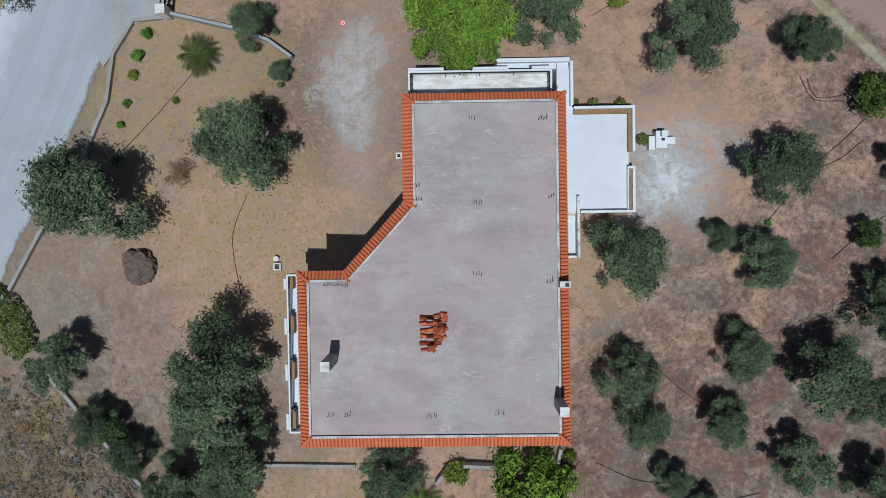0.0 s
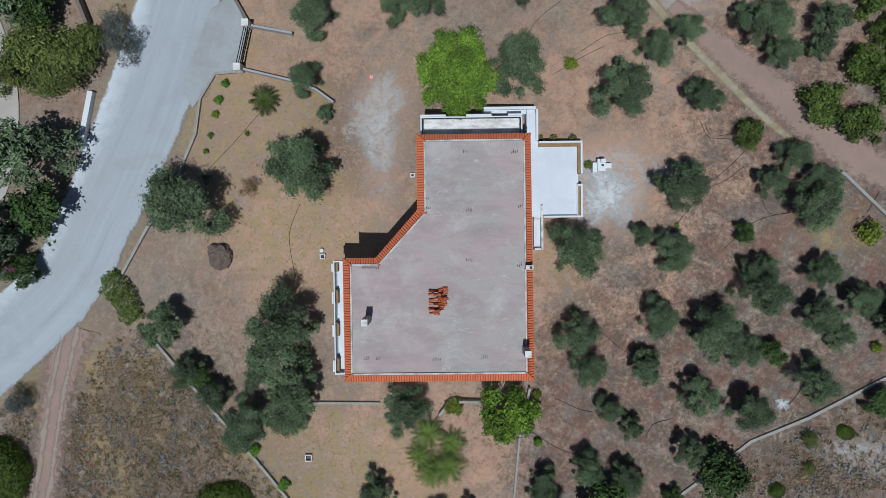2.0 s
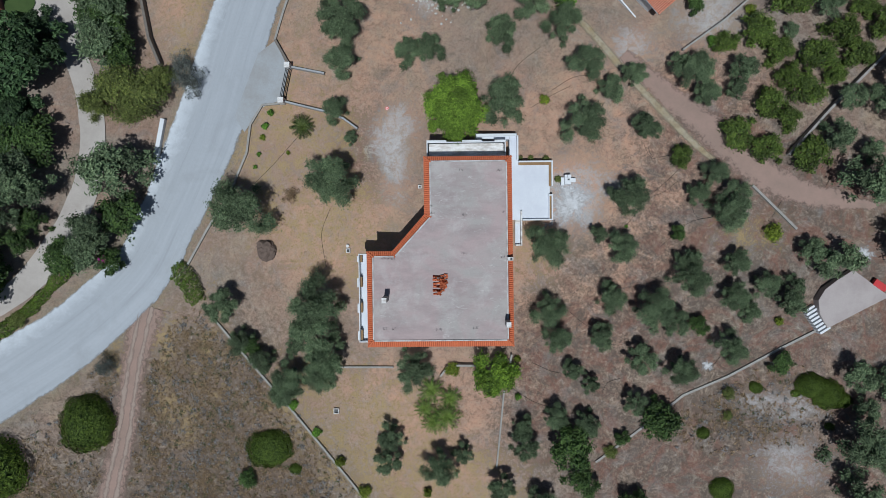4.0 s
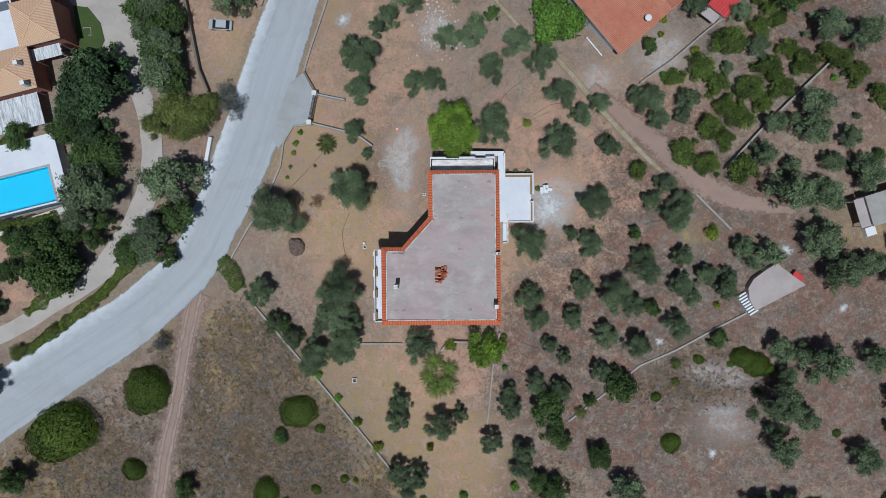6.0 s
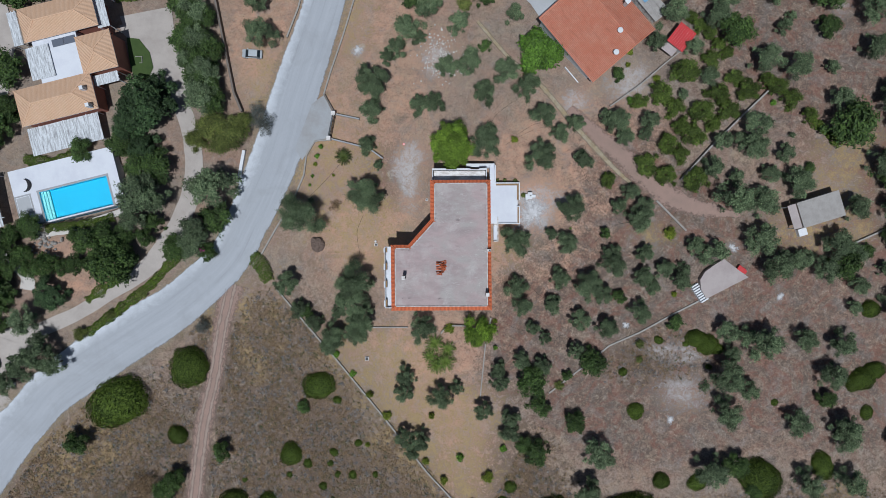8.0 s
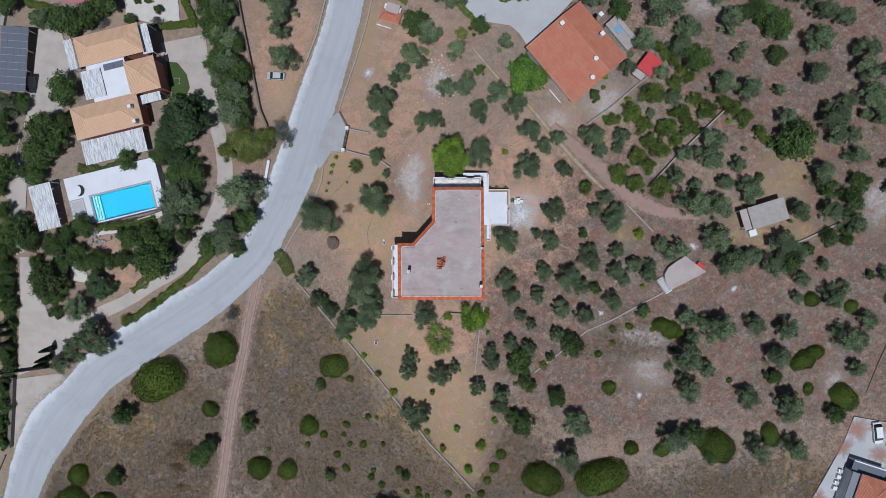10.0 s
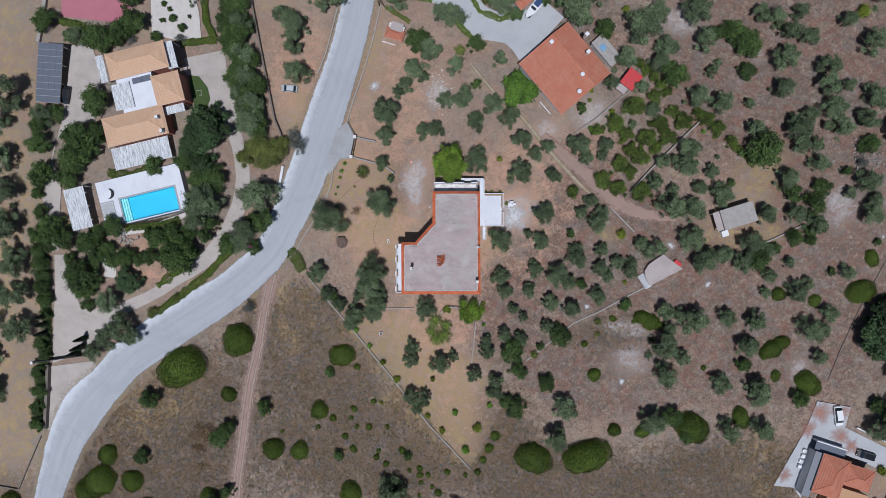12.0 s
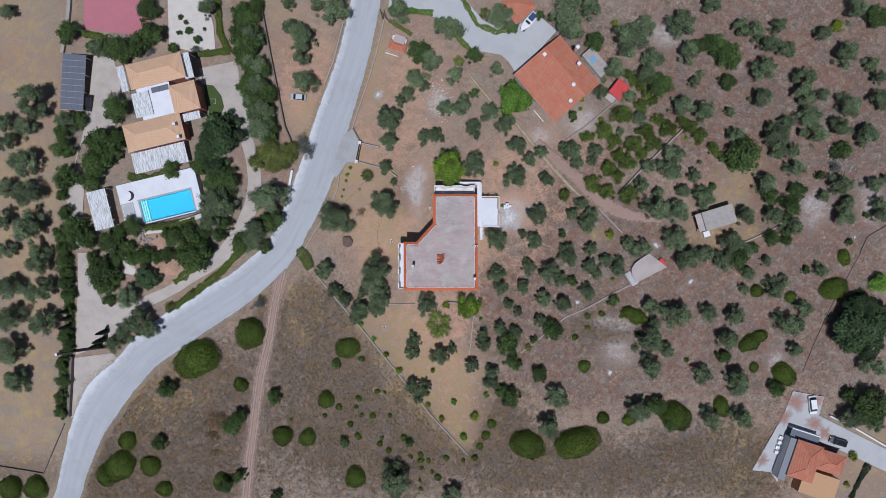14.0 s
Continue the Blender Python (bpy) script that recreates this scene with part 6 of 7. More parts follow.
def ridge_roof(rect, ridge, z0, z1, hip, mat, parent, label):
    """A tile roof with its ridge along y at the given x, and short hips at both ends."""
    x0, y0, x1, y1 = rect
    bm = bmesh.new()
    al, dn = bm.verts.layers.float.new("along"), bm.verts.layers.float.new("down")
    ra, rb = (ridge, y0 + hip), (ridge, y1 - hip)
    for side in (((x0, y0), (x0, y1), rb, ra), ((x1, y1), (x1, y0), ra, rb), ((x1, y0), (x0, y0), ra), ((x0, y1), (x1, y1), rb)):
        e = (Vector(side[1]) - Vector(side[0])).normalized()
        ring = []
        for k, p in enumerate(side):
            v = bm.verts.new((*p, z0 if k < 2 else z1))
            v[al] = (Vector(p) - Vector(side[0])).dot(e)
            v[dn] = 0.0 if k < 2 else math.hypot(x1 - x0, z1 - z0) / 2
            ring.append(v)
        bm.faces.new(ring)
    bm.normal_update()
    for f in bm.faces:
        if f.normal.z < 0:
            f.normal_flip()
    roof = part("roof", bm, mat, parent, label)
    part("fascia", box(x0, y0, z0 - 0.25, x1, y1, z0 - 0.004), WHITE, roof)
    for a, b, za in ((ra, rb, z1), ((x0, y0), ra, z0), ((x1, y0), ra, z0), ((x0, y1), rb, z0), ((x1, y1), rb, z0)):
        bm = bmesh.new()
        rod(bm, (*a, za), (*b, z1), 0.14, None, 6)
        part("ridge_tile", bm, mat, roof)


def slatted(parent, x0, y0, x1, y1, z, along_x=True, label="bleached slatted pergola roof", posts=True, pitch=0.35):
    bm = bmesh.new()
    if along_x:
        for k in range(int((y1 - y0) / pitch)):
            add_box(bm, x0, y0 + k * pitch, z, x1, y0 + k * pitch + pitch * 0.96, z + 0.05)
    else:
        for k in range(int((x1 - x0) / pitch)):
            add_box(bm, x0 + k * pitch, y0, z, x0 + k * pitch + pitch * 0.96, y1, z + 0.05)
    top = part("pergola_slats", bm, REED, parent, label)
    for k in range(3):
        u = (k + 0.5) / 3
        if along_x:
            part("beam", box(x0 + (x1 - x0) * u - 0.06, y0, z - 0.16, x0 + (x1 - x0) * u + 0.06, y1, z - 0.004), WHITE, top)
        else:
            part("beam", box(x0, y0 + (y1 - y0) * u - 0.06, z - 0.16, x1, y0 + (y1 - y0) * u + 0.06, z - 0.004), WHITE, top)
    if posts:
        for x, y in ((x0 + 0.1, y0 + 0.1), (x1 - 0.2, y0 + 0.1), (x0 + 0.1, y1 - 0.2), (x1 - 0.2, y1 - 0.2)):
            part("post", box(x, y, -1.0, x + 0.14, y + 0.14, z - 0.16), WHITE, top)


PLASTER_TERRACOTTA = worn("terracotta_render", (0.4, 0.17, 0.13), (0.3, 0.12, 0.09), 0.8, 6.0, 0.9)
villa = thing("villa", pose(-76.68, 35.10, -5.37, 0, 0, 13.5), "terracotta villa with tan tiled hip roofs and white pergolas", "villa")
A1 = (-2.11, 4.75, 12.53, 11.34)
A2 = (7.40, -3.83, 14.27, 3.56)
A3 = (-6.68, -10.66, 8.55, -3.51)
for x0, y0, x1, y1 in (A1, A2, A3):
    part("wall", box(x0 + 0.4, y0 + 0.4, -2.0, x1 - 0.4, y1 - 0.4, 5.0), PLASTER_TERRACOTTA, villa, "terracotta rendered walls")
hip_roof([(*A1, 5.2, 6.6), (*A2, 5.2, 6.4), (*A3, 5.2, 6.7)], ROOF_TAN, villa, "tan clay tile hip roof")
part("flat_roof", box(A1[0] + 1.0, A3[3] - 0.3, -2.0, A2[0] + 0.2, A1[1] + 0.3, 4.6), WHITE_PAVED, villa, "white flat roof between the wings")
part("solar_panel", box(A2[0] - 4.6, A1[1] - 1.9, 4.7, A2[0] - 2.4, A1[1] - 0.5, 4.85, 0.01), SOLAR, villa)
part("solar_panel", box(A2[0] - 2.3, A1[1] - 1.9, 4.7, A2[0] - 0.1, A1[1] - 0.5, 4.85, 0.01), SOLAR, villa)
for x, y in ((7.14, -6.64), (7.42, -10.04)):
    part("chimney", box(x - 0.35, y - 0.35, 5.0, x + 0.35, y + 0.35, 7.2, 0.03), WHITE, villa)
slatted(villa, -5.19, 5.31, -3.36, 12.16, 3.4, True)
slatted(villa, 11.86, 4.57, 14.19, 11.24, 4.0, True)
slatted(villa, -2.59, -2.51, 2.01, 3.85, 4.9, True, posts=False)
slatted(villa, 8.24, -5.96, 13.23, -3.94, 3.6, False)
slatted(villa, -7.10, -16.09, 7.21, -10.52, 3.2, True, pitch=0.45)

deck = thing("pool_terrace", pose(-72.84, 10.26, -2.77, 0, 0, 13.5), "white paved terrace round a swimming pool", "terrace", kind="structure")
DK = (-10.82, -3.92, 10.22, 6.00)
PL = (-5.77, -4.23, 7.88, 1.88)
for x0, y0, x1, y1 in ((DK[0], PL[3], DK[2], DK[3] + 1.2), (DK[0], DK[1], DK[2], PL[1]), (DK[0], PL[1] + 0.002, PL[0], PL[3] - 0.002), (PL[2], PL[1] + 0.002, DK[2], PL[3] - 0.002)):
    part("paving", box(x0, y0, -3.0, x1, y1, 0.8), WHITE_PAVED, deck, "white pool paving")
POOL_PAINT = plain("pool_lining", (0.03, 0.4, 0.6), 0.5)
part("basin", box(PL[0], PL[1], -1.9, PL[2], PL[3], -0.7), POOL_PAINT, deck, "turquoise pool basin")
for k, (x0, y0, x1, y1) in enumerate(((PL[0], PL[1], PL[0] + 0.05, PL[3]), (PL[2] - 0.05, PL[1], PL[2], PL[3]), (PL[0] + 0.052, PL[1], PL[2] - 0.052, PL[1] + 0.05), (PL[0] + 0.052, PL[3] - 0.05, PL[2] - 0.052, PL[3]))):
    part("basin_side", box(x0, y0, -0.698, x1, y1, 0.796), POOL_PAINT, deck)
for k in range(3):
    part("pool_step", box(PL[0] + 0.06 + 0.5 * k, PL[1] + 0.06, -0.698, PL[0] + 0.54 + 0.5 * k, PL[3] - 0.06, 0.35 - 0.3 * k), POOL_STEP, deck, "pale curved pool steps under water")
m, nt, b = material("pool_water", 0.03, 0, 0.5)
b.inputs["Base Color"].default_value = (0.45, 0.9, 0.97, 1)
b.inputs["Transmission Weight"].default_value, b.inputs["IOR"].default_value = 1.0, 1.33
bump(nt, b, noise_tex(nt, 2.5, 2, 0.5, coords(nt)), 0.08, 0.05)
bm = bmesh.new()
bm.faces.new([bm.verts.new((x, y, 0.66)) for x, y in ((PL[0] + 0.05, PL[1] + 0.05), (PL[2] - 0.05, PL[1] + 0.05), (PL[2] - 0.05, PL[3] - 0.05), (PL[0] + 0.05, PL[3] - 0.05))])
water = part("pool_water", bm, m, deck, "clear turquoise pool water")
water.visible_shadow = False
sx, sy = (-9.16, 0.21)
part("floor_mat", box(sx - 1.3, sy - 1.5, 0.804, sx + 1.3, sy + 1.5, 0.82), PAVING, deck, "grey square paving panel")
for x0, y0, x1, y1 in ((-1.7, -1.9, 1.7, -1.6), (-1.7, 1.6, 1.7, 1.9), (-1.7, -1.598, -1.4, 1.598), (1.4, -1.598, 1.7, 1.598)):
    part("paving_border", box(sx + x0, sy + y0, 0.804, sx + x1, sy + y1, 0.83), APRON, deck, "grey border of the paving panel")
for x0, y0, x1, y1 in ((PL[0] - 0.45, PL[3] + 0.01, PL[2] + 0.45, PL[3] + 0.4), (PL[2] + 0.01, PL[1], PL[2] + 0.4, PL[3] + 0.008), (PL[0] - 0.4, PL[1], PL[0] - 0.01, PL[3] + 0.008)):
    part("coping", box(x0, y0, 0.804, x1, y1, 0.85, 0.015), APRON, deck, "pale grey pool coping")
moon = thing("crescent_sculpture", pose(-81.8, 12.1, -1.965), "dark crescent-shaped sculpture standing on the pool terrace", "sculpture")
bm = bmesh.new()
rings = []
for k in range(13):
    a = radians(-80 + 160 * k / 12)
    t = 0.05 + 0.38 * math.cos(a) ** 2
    c = Vector((1.25 * math.cos(a), 1.25 * math.sin(a), 0.0))
    rings.append([bm.verts.new((c.x * (1 + u * t), c.y * (1 + u * t), z)) for u, z in ((-0.5, 0.0), (0.5, 0.0), (0.5, 0.5), (-0.5, 0.5))])
for p, q in zip(rings, rings[1:]):
    for k in range(4):
        bm.faces.new((p[k], p[(k + 1) % 4], q[(k + 1) % 4], q[k]))
bm.faces.new(rings[0])
bm.faces.new(rings[-1][::-1])
bmesh.ops.recalc_face_normals(bm, faces=bm.faces[:])
part("crescent", bm, IRON, moon)
reed = thing("reed_shelter", pose(-89.48, 8.48, -2.68, 0, 0, 13.5), "open shelter roofed with bleached reed beside the pool", "shelter")
slatted(reed, -1.15, -5.39, 4.26, 4.75, 2.8, False, "bleached reed roofing", True, 0.5)

# sliding gate of the villa
ga, gb = (-100.5, -29.3), (-85.0, -27.2)
villa_gate = thing("villa_gate", pose(*ga, land(*ga)), "dark sheet-metal sliding gate at the villa entrance", "gate")
run = Vector((gb[0] - ga[0], gb[1] - ga[1]))
turn = math.degrees(math.atan2(run.y, run.x))
part("gate_leaf", box(0.3, -0.06, -0.3, run.length - 0.3, 0.06, 1.8, 0.02, turn), IRON, villa_gate)
part("top_rail", box(0.3, -0.1, 1.804, run.length - 0.3, 0.1, 1.9, 0.02, turn), IRON, villa_gate)
part("post", box(-0.35, -0.35, -0.6, 0.28, 0.35, 2.1, 0.04, turn), WHITE, villa_gate, "white masonry post")
part("post", box(run.length - 0.28, -0.35, -0.9, run.length + 0.35, 0.35, 2.1, 0.04, turn), WHITE, villa_gate, "white masonry post")
part("wing_wall", box(run.length + 0.354, -0.15, -0.9, run.length + 4.5, 0.15, 1.3, 0.03, turn + 12), WHITE, villa_gate, "white wing wall")

# carport of solar panels
port = thing("solar_carport", pose(-98.47, 42.64, -6.32, 0, 0, -4.0), "carport roofed with rows of dark solar panels", "carport")
PV = (-1.10, -7.80, 4.94, 6.77)
for i in range(9):
    for j in range(4):
        dx, dy = (PV[2] - PV[0]) / 4, (PV[3] - PV[1]) / 9
        p = part("solar_panel", box(PV[0] + dx * j + 0.01, PV[1] + dy * i + 0.06, 3.0, PV[0] + dx * (j + 1) - 0.01, PV[1] + dy * (i + 1) - 0.03, 3.06), SOLAR, port)
part("frame", box(PV[0], PV[1], 2.86, PV[2], PV[3], 2.99), ALUMINIUM, port, "pale metal frame")
for x in (PV[0] + 0.3, PV[2] - 0.5):
    for k in range(4):
        y = PV[1] + 0.4 + (PV[3] - PV[1] - 1.0) * k / 3
        part("post", box(x, y, -0.5, x + 0.15, y + 0.15, 2.86), ALUMINIUM, port)

setting("lawn", patch([(-63.5, 42.2), (-61.2, 42.0), (-59.1, 39.3), (-58.3, 36.2), (-59.2, 33.7), (-61.8, 33.7), (-62.8, 37.6)], 0.3), LAWN, "small oval green lawn beside the drive", "lawn")
lx, ly = (-61.05, 37.68)
stone_ring("stone_basin", lx, ly, 1.4, "pale stone basin on the lawn", STONE)

# tiled house to the north-east
cottage = thing("tiled_house", pose(30.17, 42.72, -3.14, 0, 0, 40.0), "white house under a large red tiled roof", "house")
R0 = (-8.80, -7.40, 6.58, 7.51)
part("wall", box(R0[0] + 0.5, R0[1] + 0.5, -3.0, R0[2] - 0.5, R0[3] - 0.5, 4.0), WHITE, cottage, "white rendered walls")
ridge_roof((R0[0], R0[1] - 0.8, R0[2], R0[3]), 1.2, 4.2, 6.0, 0.05, ROOF_RED, cottage, "weathered red clay tile roof with lichen")
for x, y in ((-0.26, 6.18), (7.27, 2.24), (4.90, -1.14)):
    ch = part("chimney", box(x - 0.35, y - 0.35, 4.0, x + 0.35, y + 0.35, 6.9, 0.03), WHITE_WORN, cottage)
    part("chimney_cap", box(x - 0.45, y - 0.45, 6.904, x + 0.45, y + 0.45, 7.0, 0.02), WHITE, ch)
for x, y in ((0.65, -4.24), (-2.50, -6.85)):
    bm = bmesh.new()
    bmesh.ops.create_uvsphere(bm, u_segments=16, v_segments=8, radius=0.55, matrix=Matrix.Translation((x, y, 6.4)) @ Matrix.Diagonal((1, 1, 0.25, 1)))
    rod(bm, (x, y, 4.6), (x, y, 6.3), 0.04)
    part("satellite_dish", bm, WHITE, cottage, "white satellite dish", True)
for x0, y0, x1, y1 in ((R0[0] - 1.0, R0[1] - 1.2, R0[0] + 6.0, R0[1] - 1.0), (R0[0] - 1.2, R0[1] - 1.2, R0[0] - 1.004, R0[1] + 5.0)):
    part("terrace_wall", box(x0, y0, -4, x1, y1, 0.9, 0.03), WHITE, cottage, "white terrace parapet")
part("terrace", box(R0[0] - 1.0, R0[1] - 1.0, -4, R0[0] + 6.0, R0[1] + 5.0, -0.1), WHITE_PAVED, cottage)
annex = thing("lean_to", pose(40.31, 46.93, -2.45, 0, 0, 40.0), "grey sheet-roofed lean-to with clutter", "lean-to")
AX = (-2.51, -3.92, 0.86, 3.57)
part("wall", box(AX[0] + 0.2, AX[1] + 0.2, -2.5, AX[2] - 0.2, AX[3] - 0.2, 2.4), WHITE_WORN, annex)
for k in range(3):
    w = (AX[2] - AX[0]) / 3
    part("roof_sheet", box(AX[0] + w * k, AX[1], 2.404 + 0.05 * k, AX[0] + w * (k + 1) - 0.03, AX[3], 2.48 + 0.05 * k), CONCRETE_OLD, annex, "grey roofing sheet")
bx0, by0 = (AX[0] + AX[2]) / 2, (AX[1] + AX[3]) / 2
part("tarpaulin", box(bx0 - 1.0, by0 + 0.3, 2.6, bx0 + 0.4, by0 + 1.8, 2.7, 0.02), plain("blue_tarpaulin", (0.16, 0.32, 0.5), 0.6), annex, "faded blue tarpaulin")

cabin = thing("small_tiled_house", pose(20.11, 64.00, -6.29, 0, 0, 40.0), "small house under a red tiled hip roof", "house")
CB = (-5.22, -5.29, 1.71, 1.59)
part("wall", box(CB[0] + 0.4, CB[1] + 0.4, -3, CB[2] - 0.4, CB[3] - 0.4, 3.7), WHITE, cabin)
hip_roof([(*CB, 3.9, 5.4)], ROOF_RED, cabin, "red clay tile hip roof")

red = thing("red_shed", pose(46.04, 39.63, -1.14, 0, 0, -38.0), "small shed with bright red sheet roof", "shed")
RS = (-1.94, -3.03, 1.71, 1.34)
part("wall", box(RS[0] + 0.2, RS[1] + 0.2, -2, RS[2] - 0.2, RS[3] - 0.2, 2.4), WHITE_WORN, red)
for k in range(8):
    w = (RS[2] - RS[0]) / 8
    part("roof_sheet", box(RS[0] + w * k, RS[1], 2.404, RS[0] + w * (k + 1) - 0.03, RS[3], 2.48 + 0.02 * (k % 2), 0.008), RED_SHEET, red)
part("awning", box(RS[0], RS[1] - 1.6, 1.9, RS[2] - 1.0, RS[1] - 0.004, 1.96), CONCRETE, red, "pale grey awning")

hut = thing("field_shed", pose(70.16, 6.44, 3.49, 0, 0, 17.0), "grey flat-roofed field shed with a porch", "shed")
HS = (-4.91, -2.14, 3.00, 2.67)
part("wall", box(HS[0] + 0.25, HS[1] + 0.25, -2, HS[2] - 0.25, HS[3] - 0.25, 2.6), WHITE_WORN, hut)
part("roof_slab", box(HS[0], HS[1], 2.604, HS[2], HS[3], 2.82, 0.03), CONCRETE_OLD, hut, "stained concrete roof slab")
part("porch_roof", box(HS[0] - 1.6, HS[1] + 0.2, 2.3, HS[0] - 0.05, HS[3] - 0.1, 2.42, 0.02), CONCRETE, hut)
for y in (HS[1] + 0.4, HS[3] - 0.4):
    part("post", box(HS[0] - 1.5, y - 0.08, -1.5, HS[0] - 1.34, y + 0.08, 2.3), WHITE, hut)
part("water_tank", box(HS[0] - 0.3, HS[1] - 1.6, -1.2, HS[0] + 1.3, HS[1] - 0.2, 1.0, 0.06), WHITE, hut, "white block beside the shed")

# concrete slab with steps in the grove
slab = thing("cistern_slab", pose(52.79, -6.75, 2.85, 0, 0, 0.0), "grey concrete cistern roof with a curved side and white steps", "cistern", kind="structure")
corner = [(-0.20, 4.06), (4.39, 0.63), (-3.42, -3.38), (-4.43, -1.52), (-4.59, 0.20), (-3.74, 1.63), (-2.04, 2.91)]
part("roof_slab", prism(corner, -2.0, 1.0, 0.03), CONCRETE, slab)
e0, e1 = (-5.32, -0.97), (-3.64, -3.68)
for k in range(8):
    u = k / 7
    part("step", box(-0.75, -0.14, -1.5, 0.75, 0.14, 0.25 + 0.09 * k, 0.01, 32, (e0[0] + (e1[0] - e0[0]) * u, e0[1] + (e1[1] - e0[1]) * u)), WHITE, slab)
tx, ty = (55.99, -4.71)
cart = thing("garden_cart", pose(tx, ty, land(tx, ty), 0, 0, -35), "small faded red garden cart beside the slab", "cart")
part("tub", box(-0.9, -0.45, 0.35, 0.6, 0.45, 0.9, 0.08), RED_SHEET, cart)
part("seat", box(0.62, -0.35, 0.35, 1.0, 0.35, 0.7, 0.06), RED_SHEET, cart)
for x in (-0.6, 0.5):
    for y in (-0.5, 0.5):
        bm = bmesh.new()
        rod(bm, (x, y - 0.06, 0.25), (x, y + 0.06, 0.25), 0.26, None, 12)
        part("wheel", bm, RUBBER, cart)

# roadside shrine kiosk
kiosk = thing("garden_kiosk", pose(-11.49, 53.38, -9.68, 0, 0, -18.0), "small kiosk with red tile apron and pale flat top", "kiosk")
part("base", box(-2.0, -1.6, -0.5, 2.0, 1.6, 2.0), WHITE_WORN, kiosk)
part("flat_top", box(-1.5, -0.1, 2.0, 1.6, 2.0, 2.5, 0.03), CONCRETE, kiosk)
hip_roof([(-2.4, -2.2, 2.4, 0.6, 1.9, 2.7)], ROOF_RED, kiosk, "faded red tile apron")
part("kerb", box(-2.8, -3.2, -0.5, 2.8, -2.95, 0.3), WHITE_WORN, kiosk)

# house in the south-east corner
corner_house = thing("corner_house", pose(94.73, -55.26, 4.03, 0, 0, -18.0), "tiled house with red hips and an ochre terrace", "house")
B1 = (-7.78, -5.01, -1.14, 4.46)
B2 = (-1.83, -1.25, 5.16, 3.97)
B3 = (-3.30, -8.16, 5.83, -2.10)
B4 = (-9.35, -6.63, -7.43, 4.26)
for x0, y0, x1, y1 in (B1, B2):
    part("wall", box(x0 + 0.4, y0 + 0.4, -2, x1 - 0.4, y1 - 0.4, 3.8), PLASTER_TERRACOTTA, corner_house)
hip_roof([(*B1, 4.0, 5.6), (*B2, 3.8, 5.0)], ROOF_RED, corner_house, "red clay tile hip roof")
part("ochre_roof", box(B3[0], B3[1], -2, B3[2], B3[3], 3.3), plain("ochre_tiles", (0.47, 0.28, 0.16), 0.8), corner_house, "ochre tiled lower roof")
part("lean_to_wall", box(B4[0] + 0.15, B4[1] + 0.15, -2, B4[2] + 0.1, B4[3] - 0.15, 3.196), WHITE, corner_house)
part("slate_roof", box(B4[0], B4[1], 3.2, B4[2], B4[3], 3.4, 0.02), plain("blue_grey_sheet", (0.2, 0.21, 0.24), 0.6), corner_house, "dark blue-grey lean-to roof")
PG = (-9.21, 5.38, -1.87, 6.50)
part("pergola_wall", box(PG[0], PG[3] - 0.15, -1, PG[2], PG[3] + 0.1, 2.6), WHITE, corner_house, "white pergola beam")
part("pergola_roof", box(PG[0], PG[1] - 1.2, 2.3, PG[2], PG[3] - 0.154, 2.4), SOLAR, corner_house, "dark pergola roof")
for k in range(4):
    part("air_unit", box(B4[0] - 1.2, B4[3] - 1.6 - 1.3 * k, -0.5, B4[0] - 0.3, B4[3] - 0.8 - 1.3 * k, 0.9, 0.05), WHITE if k % 2 else ALUMINIUM, corner_house, "white outdoor unit")


